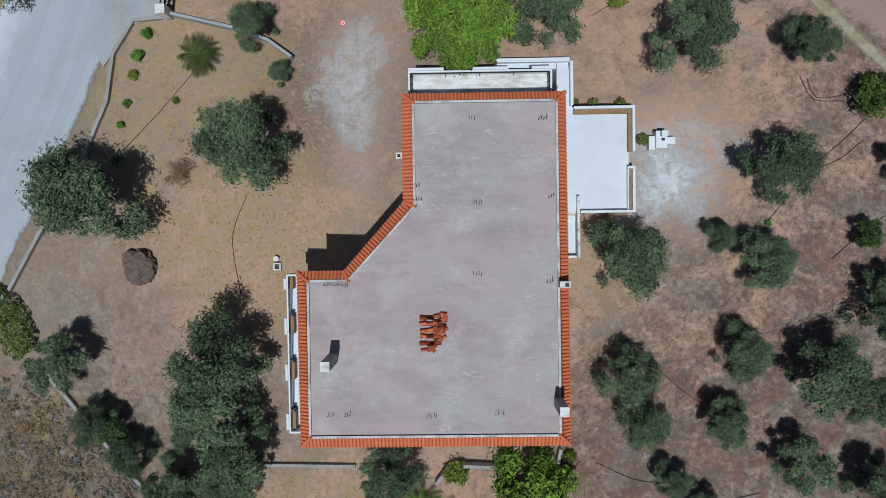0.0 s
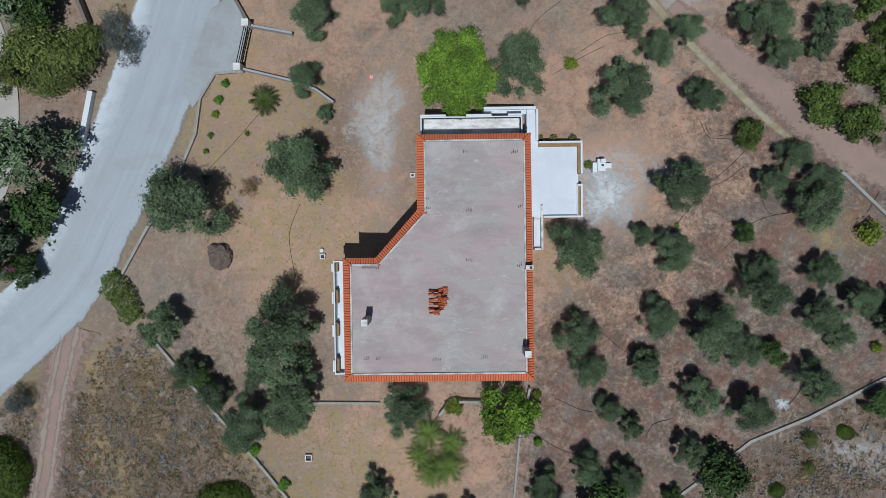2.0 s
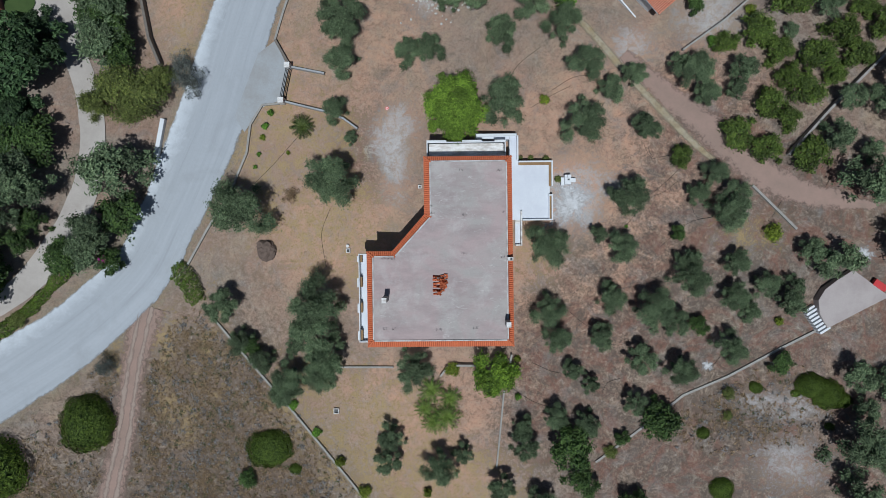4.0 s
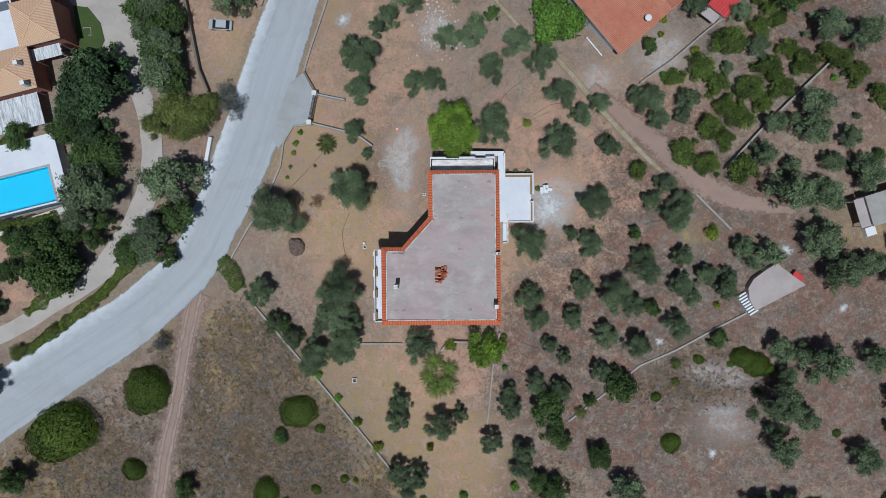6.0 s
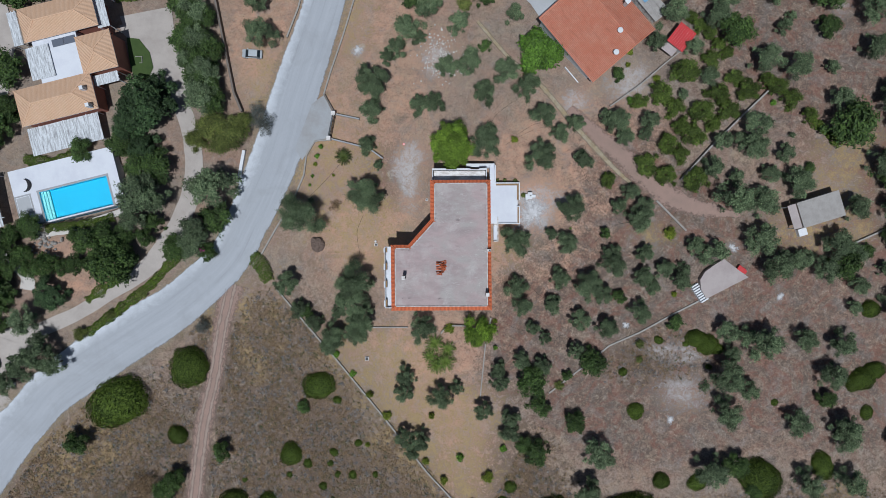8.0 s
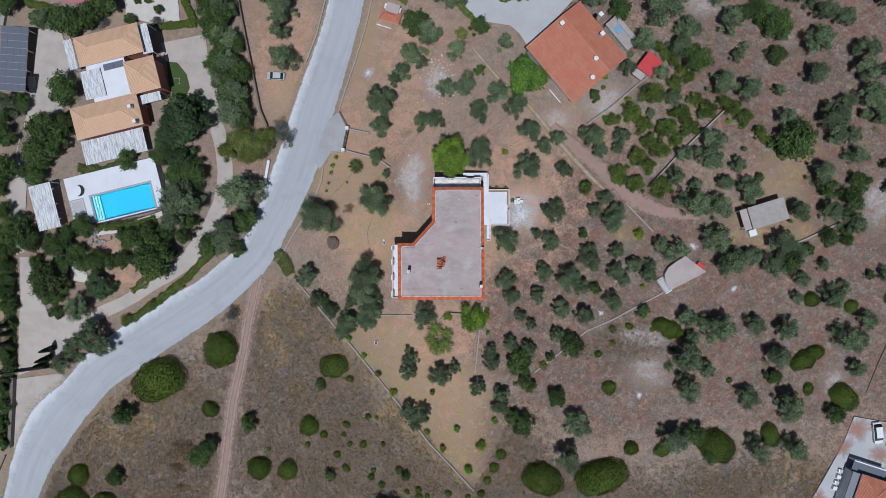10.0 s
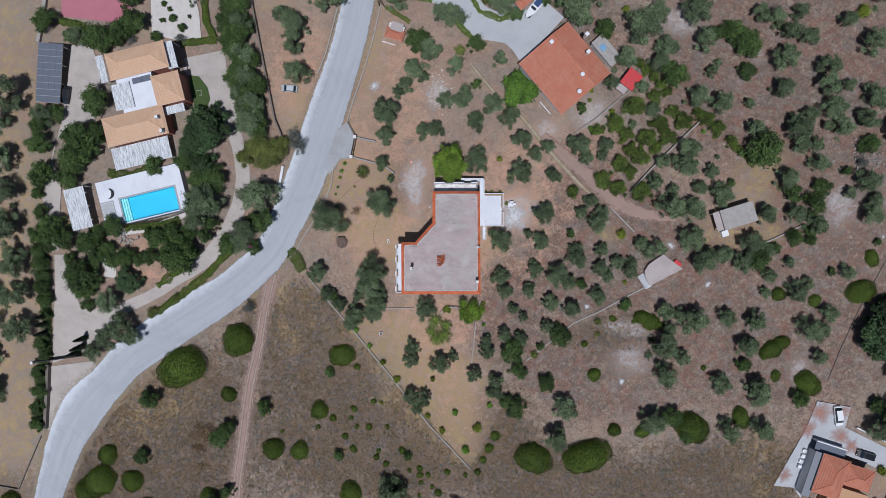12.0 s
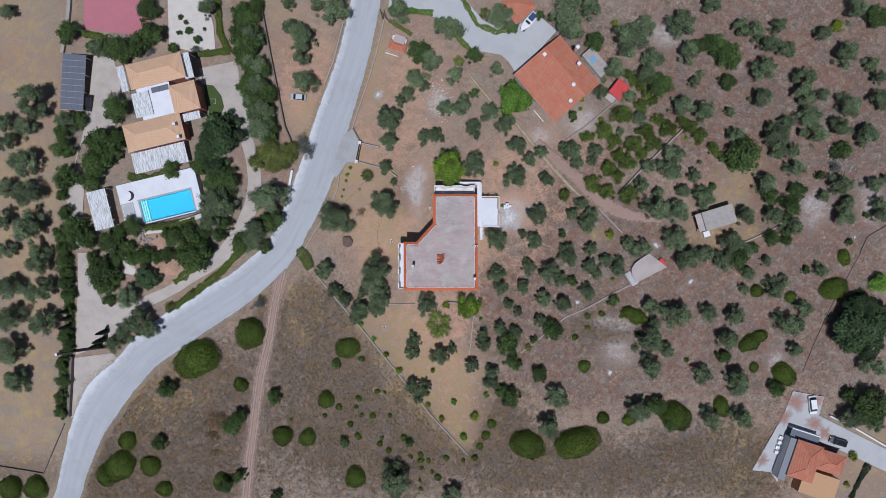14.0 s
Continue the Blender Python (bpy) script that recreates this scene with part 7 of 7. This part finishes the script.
# ---- vehicles ----
def car(place, turn, paint, label, length=4.2, width=1.78, height=1.48):
    x, y = place
    root = thing("car", pose(x, y, land(x, y) + 0.17, 0, 0, turn), label, "car")
    l, w = length / 2, width / 2
    bm = bmesh.new()
    side = [(-l, 0.35), (-l + 0.05, 0.75), (-l + 0.9, 0.92), (l - 0.5, 0.95), (l - 0.05, 0.8), (l, 0.4), (l - 0.1, 0.22), (-l + 0.1, 0.22)]
    rows = [[bm.verts.new((px, s * w * (0.9 if abs(px) > l - 0.2 else 1.0), pz)) for px, pz in side] for s in (-1, 1)]
    for k in range(len(side)):
        j = (k + 1) % len(side)
        bm.faces.new((rows[0][k], rows[0][j], rows[1][j], rows[1][k]))
    bm.faces.new(rows[0][::-1])
    bm.faces.new(rows[1])
    bmesh.ops.recalc_face_normals(bm, faces=bm.faces[:])
    bmesh.ops.bevel(bm, geom=bm.edges[:], offset=0.06, segments=2, affect="EDGES")
    body = part("body", bm, paint, root)
    bm = bmesh.new()
    lo = [bm.verts.new((px, py, 0.9)) for px, py in ((-l + 0.75, -w * 0.9), (l - 0.35, -w * 0.9), (l - 0.35, w * 0.9), (-l + 0.75, w * 0.9))]
    hi = [bm.verts.new((px, py, height - 0.05)) for px, py in ((-l + 1.45, -w * 0.72), (l - 0.8, -w * 0.72), (l - 0.8, w * 0.72), (-l + 1.45, w * 0.72))]
    for k in range(4):
        bm.faces.new((lo[k], lo[(k + 1) % 4], hi[(k + 1) % 4], hi[k]))
    bm.faces.new(hi)
    bmesh.ops.recalc_face_normals(bm, faces=bm.faces[:])
    part("cabin_glass", bm, GLASS_DARK, root, "dark car glass")
    part("roof", box(-l + 1.5, -w * 0.74, height - 0.05, l - 0.82, w * 0.74, height, 0.02), paint, root)
    for sx in (-l + 0.75, l - 0.75):
        for sy in (-w + 0.1, w - 0.1):
            bm = bmesh.new()
            rod(bm, (sx, sy - 0.1, 0.3), (sx, sy + 0.1, 0.3), 0.31, None, 16)
            wheel = part("wheel", bm, RUBBER, root)
            bm = bmesh.new()
            rod(bm, (sx, sy - 0.104, 0.3), (sx, sy + 0.104, 0.3), 0.19, None, 12)
            part("rim", bm, ALUMINIUM, wheel)
    for sy in (-w * 0.6, w * 0.6):
        part("headlight", box(-l - 0.01, sy - 0.18, 0.6, -l + 0.08, sy + 0.18, 0.72, 0.02), ALUMINIUM, root)
        part("mirror", box(-l + 1.1, sy * 1.72 - 0.08, 0.9, -l + 1.3, sy * 1.72 + 0.08, 1.03, 0.02), paint, root)
    return root


SILVER = plain("silver_paint", (0.5, 0.53, 0.56), 0.35, 0.3)
car((-38.72, 39.25), -4, SILVER, "silver hatchback parked on bare ground by the road", 4.1)
car((93.78, -40.88), 97, plain("white_car_paint", (0.72, 0.74, 0.76), 0.3), "white estate car parked on the concrete yard", 4.7, 1.85, 1.6)
car((100.45, -50.20), -17, plain("black_car_paint", (0.015, 0.016, 0.02), 0.25), "black car parked beside the corner house", 4.6)
car((-93.36, 36.80), 84, plain("dark_car_paint", (0.02, 0.02, 0.025), 0.3), "dark car parked beside the solar carport", 4.4)

boat = thing("motor_boat", pose(22.88, 57.81, -5.51, 0, 0, 49.0), "white motor boat with blue canopy on the paved court", "boat")
bm = bmesh.new()
for z, k in ((0.5, 0.6), (1.4, 1.0)):
    ring = [(-3.0, -0.95 * k), (0.6, -1.05 * k), (2.2, -0.6 * k), (3.2 * (0.9 + 0.1 * k), 0), (2.2, 0.6 * k), (0.6, 1.05 * k), (-3.0, 0.95 * k)]
    top = [bm.verts.new((-x, y, z)) for x, y in ring]
    if z > 1:
        for i in range(7):
            bm.faces.new((low[i], low[(i + 1) % 7], top[(i + 1) % 7], top[i]))
        bm.faces.new(top)
    low = top
bmesh.ops.recalc_face_normals(bm, faces=bm.faces[:])
part("hull", bm, WHITE, boat)
part("canopy", box(0.6, -0.75, 1.5, 2.6, 0.75, 2.0, 0.12), plain("navy_canvas", (0.03, 0.06, 0.16), 0.8), boat, "navy blue canopy")
part("windscreen", box(-0.5, -0.7, 1.404, 0.1, 0.7, 1.75, 0.05), GLASS_DARK, boat)
part("trailer", box(-2.4, -0.7, 0.1, 2.4, 0.7, 0.48, 0.05), IRON, boat)
for place, r in (((101.63, -17.68), 1.3), ((101.52, -19.81), 1.3)):
    bm = bmesh.new()
    rod(bm, (0, 0, -0.3), (0, 0, 2.0), r, r, 24)
    rod(bm, (0, 0, 2.002), (0, 0, 2.4), r, r * 0.35, 24)
    ob = obj("water_tank", bm, plain("dark_grey_tank", (0.08, 0.09, 0.1), 0.35), None, "", False)
    ob.matrix_world = pose(*place, land(*place))
    tagged(ob, "dark grey round water tank under trees", "water tank", "water tanks")


# ---- hedges and scrub ----
def hedge(line, width, height, leaf, label, seed, density=230):
    rg = np.random.default_rng(seed)
    pts, nrm = [], []
    for (ax, ay), (bx, by) in zip(line, line[1:]):
        long = math.hypot(bx - ax, by - ay)
        d = ((bx - ax) / long, (by - ay) / long)
        for a, turn, deep in zip(rg.uniform(-0.03, 1.03, int(long * density)), rg.uniform(0, math.pi, int(long * density)), rg.random(int(long * density))):
            x, y = ax + (bx - ax) * a, ay + (by - ay) * a
            # a rounded section, swelling and shrinking along the run
            swell = 0.85 + 0.5 * noise.noise((x * 0.45, y * 0.45, seed)) + 0.35 * noise.noise((x * 1.3, y * 1.3, seed + turn * 0.8))
            swell *= 1 - 0.25 * deep ** 2
            s, h = math.cos(turn) * 0.55 * width * swell, math.sin(turn) ** 0.6 * height * swell
            pts.append((x - d[1] * s, y + d[0] * s, land(x, y) + h))
            nrm.append((-d[1] * math.cos(turn), d[0] * math.cos(turn), math.sin(turn)))
    ob = new("hedge", leaf_mesh("hedge", np.array(pts), np.array(nrm, float), 0.3, 0.14, leaf, seed, 0.2))
    return tagged(ob, label, "hedge")


for k, (line, w, h, leaf, label) in enumerate((
    ([(-60.6, 65.6), (-59.8, 56.3), (-57.5, 51.5), (-65.4, 50.3)], 1.8, 1.2, SHRUB_LEAF, "clipped green hedge round the gravel garden"),
    ([(-14.3, 63.1), (-8.6, 62.6), (-2.4, 61.7)], 1.5, 1.2, BRIGHT_LEAF, "clipped bright green roadside hedge"),
    ([(-14.0, 60.0), (-8.1, 56.1)], 1.2, 1.0, YELLOW_DULL, "yellow-green hedge along a garden fence"),
    ([(3.2, 56.3), (6.7, 52.4), (8.6, 50.4)], 1.4, 1.0, SHRUB_LEAF, "green hedge beside the paved drive"),
    ([(5.9, 65.0), (9.7, 58.0), (14.9, 55.7), (19.3, 57.1)], 1.4, 0.9, SHRUB_LEAF, "low green hedge round the paved drive"),
    ([(-82.2, 17.4), (-77.1, 16.5), (-71.6, 18.5)], 2.2, 0.8, SHRUB_LEAF, "low green hedge above the pool"),
    ([(-77.5, 3.7), (-71.3, 4.3), (-64.9, 5.8)], 1.6, 0.8, SHRUB_LEAF, "low green hedge below the pool"),
    ([(-69.8, -16.8), (-64.4, -12.8), (-58.0, -7.4), (-53.6, -2.4), (-50.0, 1.6)], 1.8, 1.0, SHRUB_LEAF, "green roadside hedge of the villa"),
    ([(-70.0, -10.5), (-65.0, -6.9), (-61.5, -3.4)], 2.0, 0.8, SHRUB_LEAF, "low green hedge inside the drive"),
    ([(69.5, 23.0), (74.3, 18.6)], 2.0, 1.4, SHRUB_LEAF, "green hedge along the orchard edge"),
    ([(-38.0, -1.7), (-36.4, -4.1), (-35.0, -7.2)], 2.6, 1.8, SHRUB_LEAF, "dense green hedge at the plot corner"),
    ([(108.3, -56.2), (106.2, -60.3), (104.2, -64.9)], 1.2, 1.0, DARK_LEAF, "dark clipped hedge by the corner house"),
    ([(-96.4, 55.9), (-92.6, 55.1), (-89.5, 54.6)], 2.0, 1.2, SHRUB_LEAF, "green hedge below the court"),
    ([(-98.5, -3.1), (-98.0, -10.6), (-97.5, -18.0), (-97.9, -25.5), (-99.0, -34.5), (-100.0, -45.0)], 2.6, 1.6, GREEN_LEAF, "tall rough green hedge along the villa boundary"),
)):
    hedge(line, w, h, leaf, label, 200 + k)
for k, (x, y) in enumerate([(10.93, 12.52), (12.34, 12.49), (14.34, 12.38), (15.86, 9.75), (15.94, 9.54)]):
    obj_h = new("yard_bush", leaf_mesh("yard_bush", *(lambda p: (p[0] * 0.55 + np.array((x, y, land(x, y))), p[1]))(crown_points(300 + k, 260, 5, 0.6, 0.3, 1.0, 0.5)), 0.2, 0.09, YELLOW_DULL, 300 + k))
    tagged(obj_h, "straggly yellow-green bush outside the yard wall", "bush")
fl = (-47.4, -1.1)
obj_f = new("bougainvillea", leaf_mesh("bougainvillea", *(lambda p: (p[0] * 1.1 + np.array((*fl, land(*fl) + 1.9)), p[1]))(crown_points(320, 500, 7, 0.7, 0.3, 1.0, 0.4)), 0.25, 0.16, PINK_FLOWER, 320))
tagged(obj_f, "magenta flowering bougainvillea at the roadside", "flowering shrub")


def cypress(seed):
    rg = np.random.default_rng(seed)
    n = 1500
    h = rg.random(n) ** 0.8
    a = rg.uniform(0, 2 * np.pi, n)
    r = 0.13 * (1 - h) ** 0.6 * rg.uniform(0.75, 1.1, n)
    p = np.stack([r * np.cos(a), r * np.sin(a), 0.06 + 0.94 * h], 1)
    root = new("cypress")
    bm = bmesh.new()
    rod(bm, (0, 0, -0.03), (0, 0, 0.3), 0.025, 0.015)
    part("trunk", bm, BARK, root)
    c = new("crown", leaf_mesh("crown", p, np.stack([np.cos(a), np.sin(a), 0.3 + 0 * a], 1), 0.07, 0.025, DARK_LEAF, seed))
    c.parent = root
    return root


rng = random.Random(12)
plant([cypress(400)], [(x, y, 5.5) for x, y in [(-97.3, -17.9), (-97.4, -19.8), (-97.4, -22.0), (-88.0, -23.4), (-88.5, -25.5), (-89.9, -27.0)]], "slender dark cypress by the villa drive", "cypress", "cypresses by the villa drive", rng)


def scatter(name, count, region, weight, size, leaf, label, seed, blades=7, tall=0.5):
    """Tufts of dry growth strewn where the cover calls for them."""
    rg = np.random.default_rng(seed)
    c = []
    while len(c) < count:
        x, y = rg.uniform(region[0], region[2]), rg.uniform(region[1], region[3])
        g = cover(x, y)
        clump = 0.75 + 0.7 * noise.noise((x * 0.22, y * 0.22, seed)) + 0.5 * noise.noise((x * 0.7, y * 0.7, seed))
        if weight == 1 and in_plot(x, y):
            continue
        if rg.random() < max(0, g[weight] * 1.1 - 0.15) * max(0, clump) * (1 - 0.7 * g[2]) and not on_way(x, y):
            c.append((x, y, land(x, y)))
    c = np.repeat(np.array(c), blades, 0)
    n = len(c)
    s = np.repeat(size * rg.uniform(0.5, 1.4, count), blades)
    off = rg.normal(0, 0.42, (n, 3))
    off[:, 2] = np.abs(off[:, 2]) * tall
    p = c + off * s[:, None] + np.array((0, 0, 0.08))
    nr = off + np.array((0, 0, 0.5))
    ob = new(name, leaf_mesh(name, p, nr, size * 0.62, size * 0.22, leaf, seed))
    return tagged(ob, label, "scrub", kind="stuff")


WAYS = [Vector((x, y, w)) for line in (ROAD, TRACK_LINE) for x, y, w in smooth_line(line, 3)]


def in_plot(x, y):
    """Whether a place lies inside the garden walls of the flat-roofed house."""
    if (x + 33.5) * -47.5 - (y + 8.8) * 40.7 >= 0:
        return False
    return x < 7.2 + (y + 56.3) * 0.49 if y < -28.8 else x < 20.7 or y > -28.8 + (x - 20.7) * 0.65


def on_way(x, y):
    return any((v.x - x) ** 2 + (v.y - y) ** 2 < (v.z * 0.62) ** 2 for v in WAYS)


scatter("tussock_grass", 26000, (-100, -80, 90, -5), 1, 0.44, TUFT_LEAF, "brown dry tussock grass on the scrubland", 500, 8, 0.45)
scatter("thorn_scrub", 2600, (-100, -78, 80, -8), 1, 0.6, GREY_TUFT, "grey thorny dwarf scrub", 501, 14)
scatter("dark_tussock", 2600, (-100, -80, 112, -5), 1, 0.46, SHRUB_DULL, "dull green dwarf shrubs in scrub", 502, 12)
scatter("straw_tuft", 6000, (-40, -60, 60, 60), 0, 0.15, STRAW_LEAF, "short straw-coloured grass tufts on dry soil", 503, 6, 0.12)

for k, line in enumerate(([(-20.0, 16.9), (-23.4, 13.1), (-27.1, 9.4)], [(15.4, 21.9), (18.2, 23.5), (20.5, 23.7)], [(12.4, 19.5), (15.4, 21.2), (17.8, 22.3)], [(27.7, 13.8), (28.3, 12.3), (30.5, 12.5)], [(31.3, 9.0), (29.7, 7.7), (28.2, 7.1)], [(32.9, 6.3), (33.8, 4.2), (36.3, 4.3)], [(43.1, 4.2), (45.0, 7.4), (46.9, 9.7)], [(29.1, 0.4), (32.5, 3.4), (35.7, 4.3)], [(12.3, -15.4), (15.7, -16.7), (20.3, -16.6)], [(17.4, -8.4), (19.0, -9.8), (20.0, -10.4)], [(9.6, -19.0), (12.3, -20.7), (15.0, -21.6)], [(21.6, -19.3), (22.3, -17.9), (24.2, -17.2)], [(8.6, 20.1), (10.4, 25.0), (13.9, 28.0)], [(47.4, 4.8), (49.3, 7.4), (50.5, 9.3)], [(35.1, -16.2), (36.6, -14.2), (37.3, -12.9)], [(-15.7, 6.1), (-16.8, 3.5), (-17.0, 1.6), (-16.4, -2.2)], [(27.2, 14.0), (28.1, 12.2), (30.2, 12.0)], [(28.0, 7.4), (29.9, 9.0), (31.5, 10.6)], [(24.5, 2.9), (25.8, 4.6), (26.4, 5.4)])):
    bm = bmesh.new()
    pts3 = smooth_line([(x, y, 0) for x, y in line], 0.6)
    rings = []
    for i, p in enumerate(pts3):
        d = (pts3[min(i + 1, len(pts3) - 1)] - pts3[max(i - 1, 0)]).normalized()
        x, y, z = p.x, p.y, land(p.x, p.y) + 0.05
        rings.append([bm.verts.new((x - d.y * u * 0.022, y + d.x * u * 0.022, z + v * 0.022)) for u, v in ((1, 0), (0, 1), (-1, 0), (0, -1))])
    for a, b in zip(rings, rings[1:]):
        for q in range(4):
            bm.faces.new((a[q], a[(q + 1) % 4], b[(q + 1) % 4], b[q]))
    bm.faces.new(rings[0])
    bm.faces.new(rings[-1][::-1])
    bmesh.ops.recalc_face_normals(bm, faces=bm.faces[:])
    tagged(obj("irrigation_hose", bm, RUBBER), "thin black irrigation hose on dry soil", "hose", "irrigation hoses")

# rubble and burnt spots
def spot(place, r, seed, lift=0.13):
    """An uneven round spot draped on the land."""
    x, y = place
    bm = bmesh.new()
    edge = bm.verts.layers.float.new("edge")
    c = bm.verts.new((x, y, land(x, y) + lift))
    ring = []
    for k in range(28):
        a = 2 * math.pi * k / 28
        q = 1.7 * r * (0.75 + 0.5 * noise.noise((math.cos(a) * 1.5, math.sin(a) * 1.5, seed)) + 0.3 * noise.noise((math.cos(a) * 5, math.sin(a) * 5, seed)))
        ring.append(bm.verts.new((x + q * math.cos(a), y + q * math.sin(a), land(x + q * math.cos(a), y + q * math.sin(a)) + lift - 0.03)))
        ring[-1][edge] = 1.0
    for k in range(28):
        bm.faces.new((c, ring[k], ring[(k + 1) % 28]))
    return bm


for k, (p, r) in enumerate((((18.00, 6.23), 2.6), ((17.09, 7.76), 1.2), ((-16.95, 39.79), 0.9), ((63.24, -9.87), 0.7), ((54.43, -0.72), 0.8), ((43.40, -33.34), 0.7), ((104.04, 1.45), 0.4), ((35.07, -15.28), 0.7))):
    tagged(obj("ash_spot", spot(p, r, k + 0.5), ASH), "pale lime or ash spot dusting the soil", "ash", "ash spots", "structure")
for k, (p, r) in enumerate((((87.0, -44.4), 1.8), ((89.6, -40.2), 2.4), ((94.5, -39.6), 1.8), ((94.8, -46.0), 1.8), ((97.2, -48.0), 1.7), ((81.6, -55.2), 1.4))):
    tagged(obj("dust_stain", spot(p, r, k + 30.5, 0.42), RED_DUST), "red earth dusting the concrete yard", "dust", "red dust stains", "structure")
setting("garden_path", ribbon([(-79.6, 2.2, 1.3), (-76.0, 2.9, 1.2), (-72.8, 3.4, 1.3), (-68.5, 5.2, 1.2), (-64.9, 6.4, 1.2), (-61.6, 7.7, 1.3)], 0.2, 3, 0.15), PALE_STONE, "pale winding garden path below the pool", "path")
setting("garden_path", ribbon([(-88.8, 1.2, 1.2), (-86.2, -1.6, 1.3), (-84.0, -4.0, 1.6), (-81.8, -5.8, 2.6), (-81.9, -8.4, 3.0)], 0.2, 3, 0.15), PALE_STONE, "pale garden path widening to a small court", "path")


def pebbles(name, place, spread, count, size, mat, label, seed):
    rg = random.Random(seed)
    bm = bmesh.new()
    for k in range(count):
        x, y = place[0] + rg.gauss(0, spread), place[1] + rg.gauss(0, spread * 1.2)
        s = size * rg.uniform(0.4, 1.3)
        m = pose(x, y, land(x, y) + 0.08 + s * 0.2, rg.uniform(0, 90), rg.uniform(0, 90), rg.uniform(0, 90)) @ Matrix.Diagonal((s, s * rg.uniform(0.5, 1), s * rg.uniform(0.4, 0.8), 1))
        bmesh.ops.create_icosphere(bm, subdivisions=1, radius=0.6, matrix=m)
    return tagged(obj(name, bm, mat), label, "rubble", kind="stuff")


pebbles("rubble", (-0.43, 37.58), 2.0, 230, 0.4, PALE_STONE, "scattered pale rubble stones", 1)
pebbles("rubble", (100.60, 20.00), 2.2, 160, 0.5, STONE, "heap of grey rubble and brush", 2)
pebbles("rubble", (-78.00, 1.35), 1.4, 60, 0.8, STONE, "grey rockery stones in the garden", 3)
pole = thing("utility_pole", pose(*(-15.85, 60.66), land(*(-15.85, 60.66))), "dark wooden utility pole with a strut at the roadside", "utility pole")
bm = bmesh.new()
rod(bm, (0, 0, -0.4), (0, 0, 8.0), 0.16, 0.11, 8)
part("pole", bm, BARK, pole)
bm = bmesh.new()
rod(bm, (1.6, -0.6, -0.4), (0.1, 0, 6.0), 0.12, 0.1, 8)
part("strut", bm, BARK, pole)
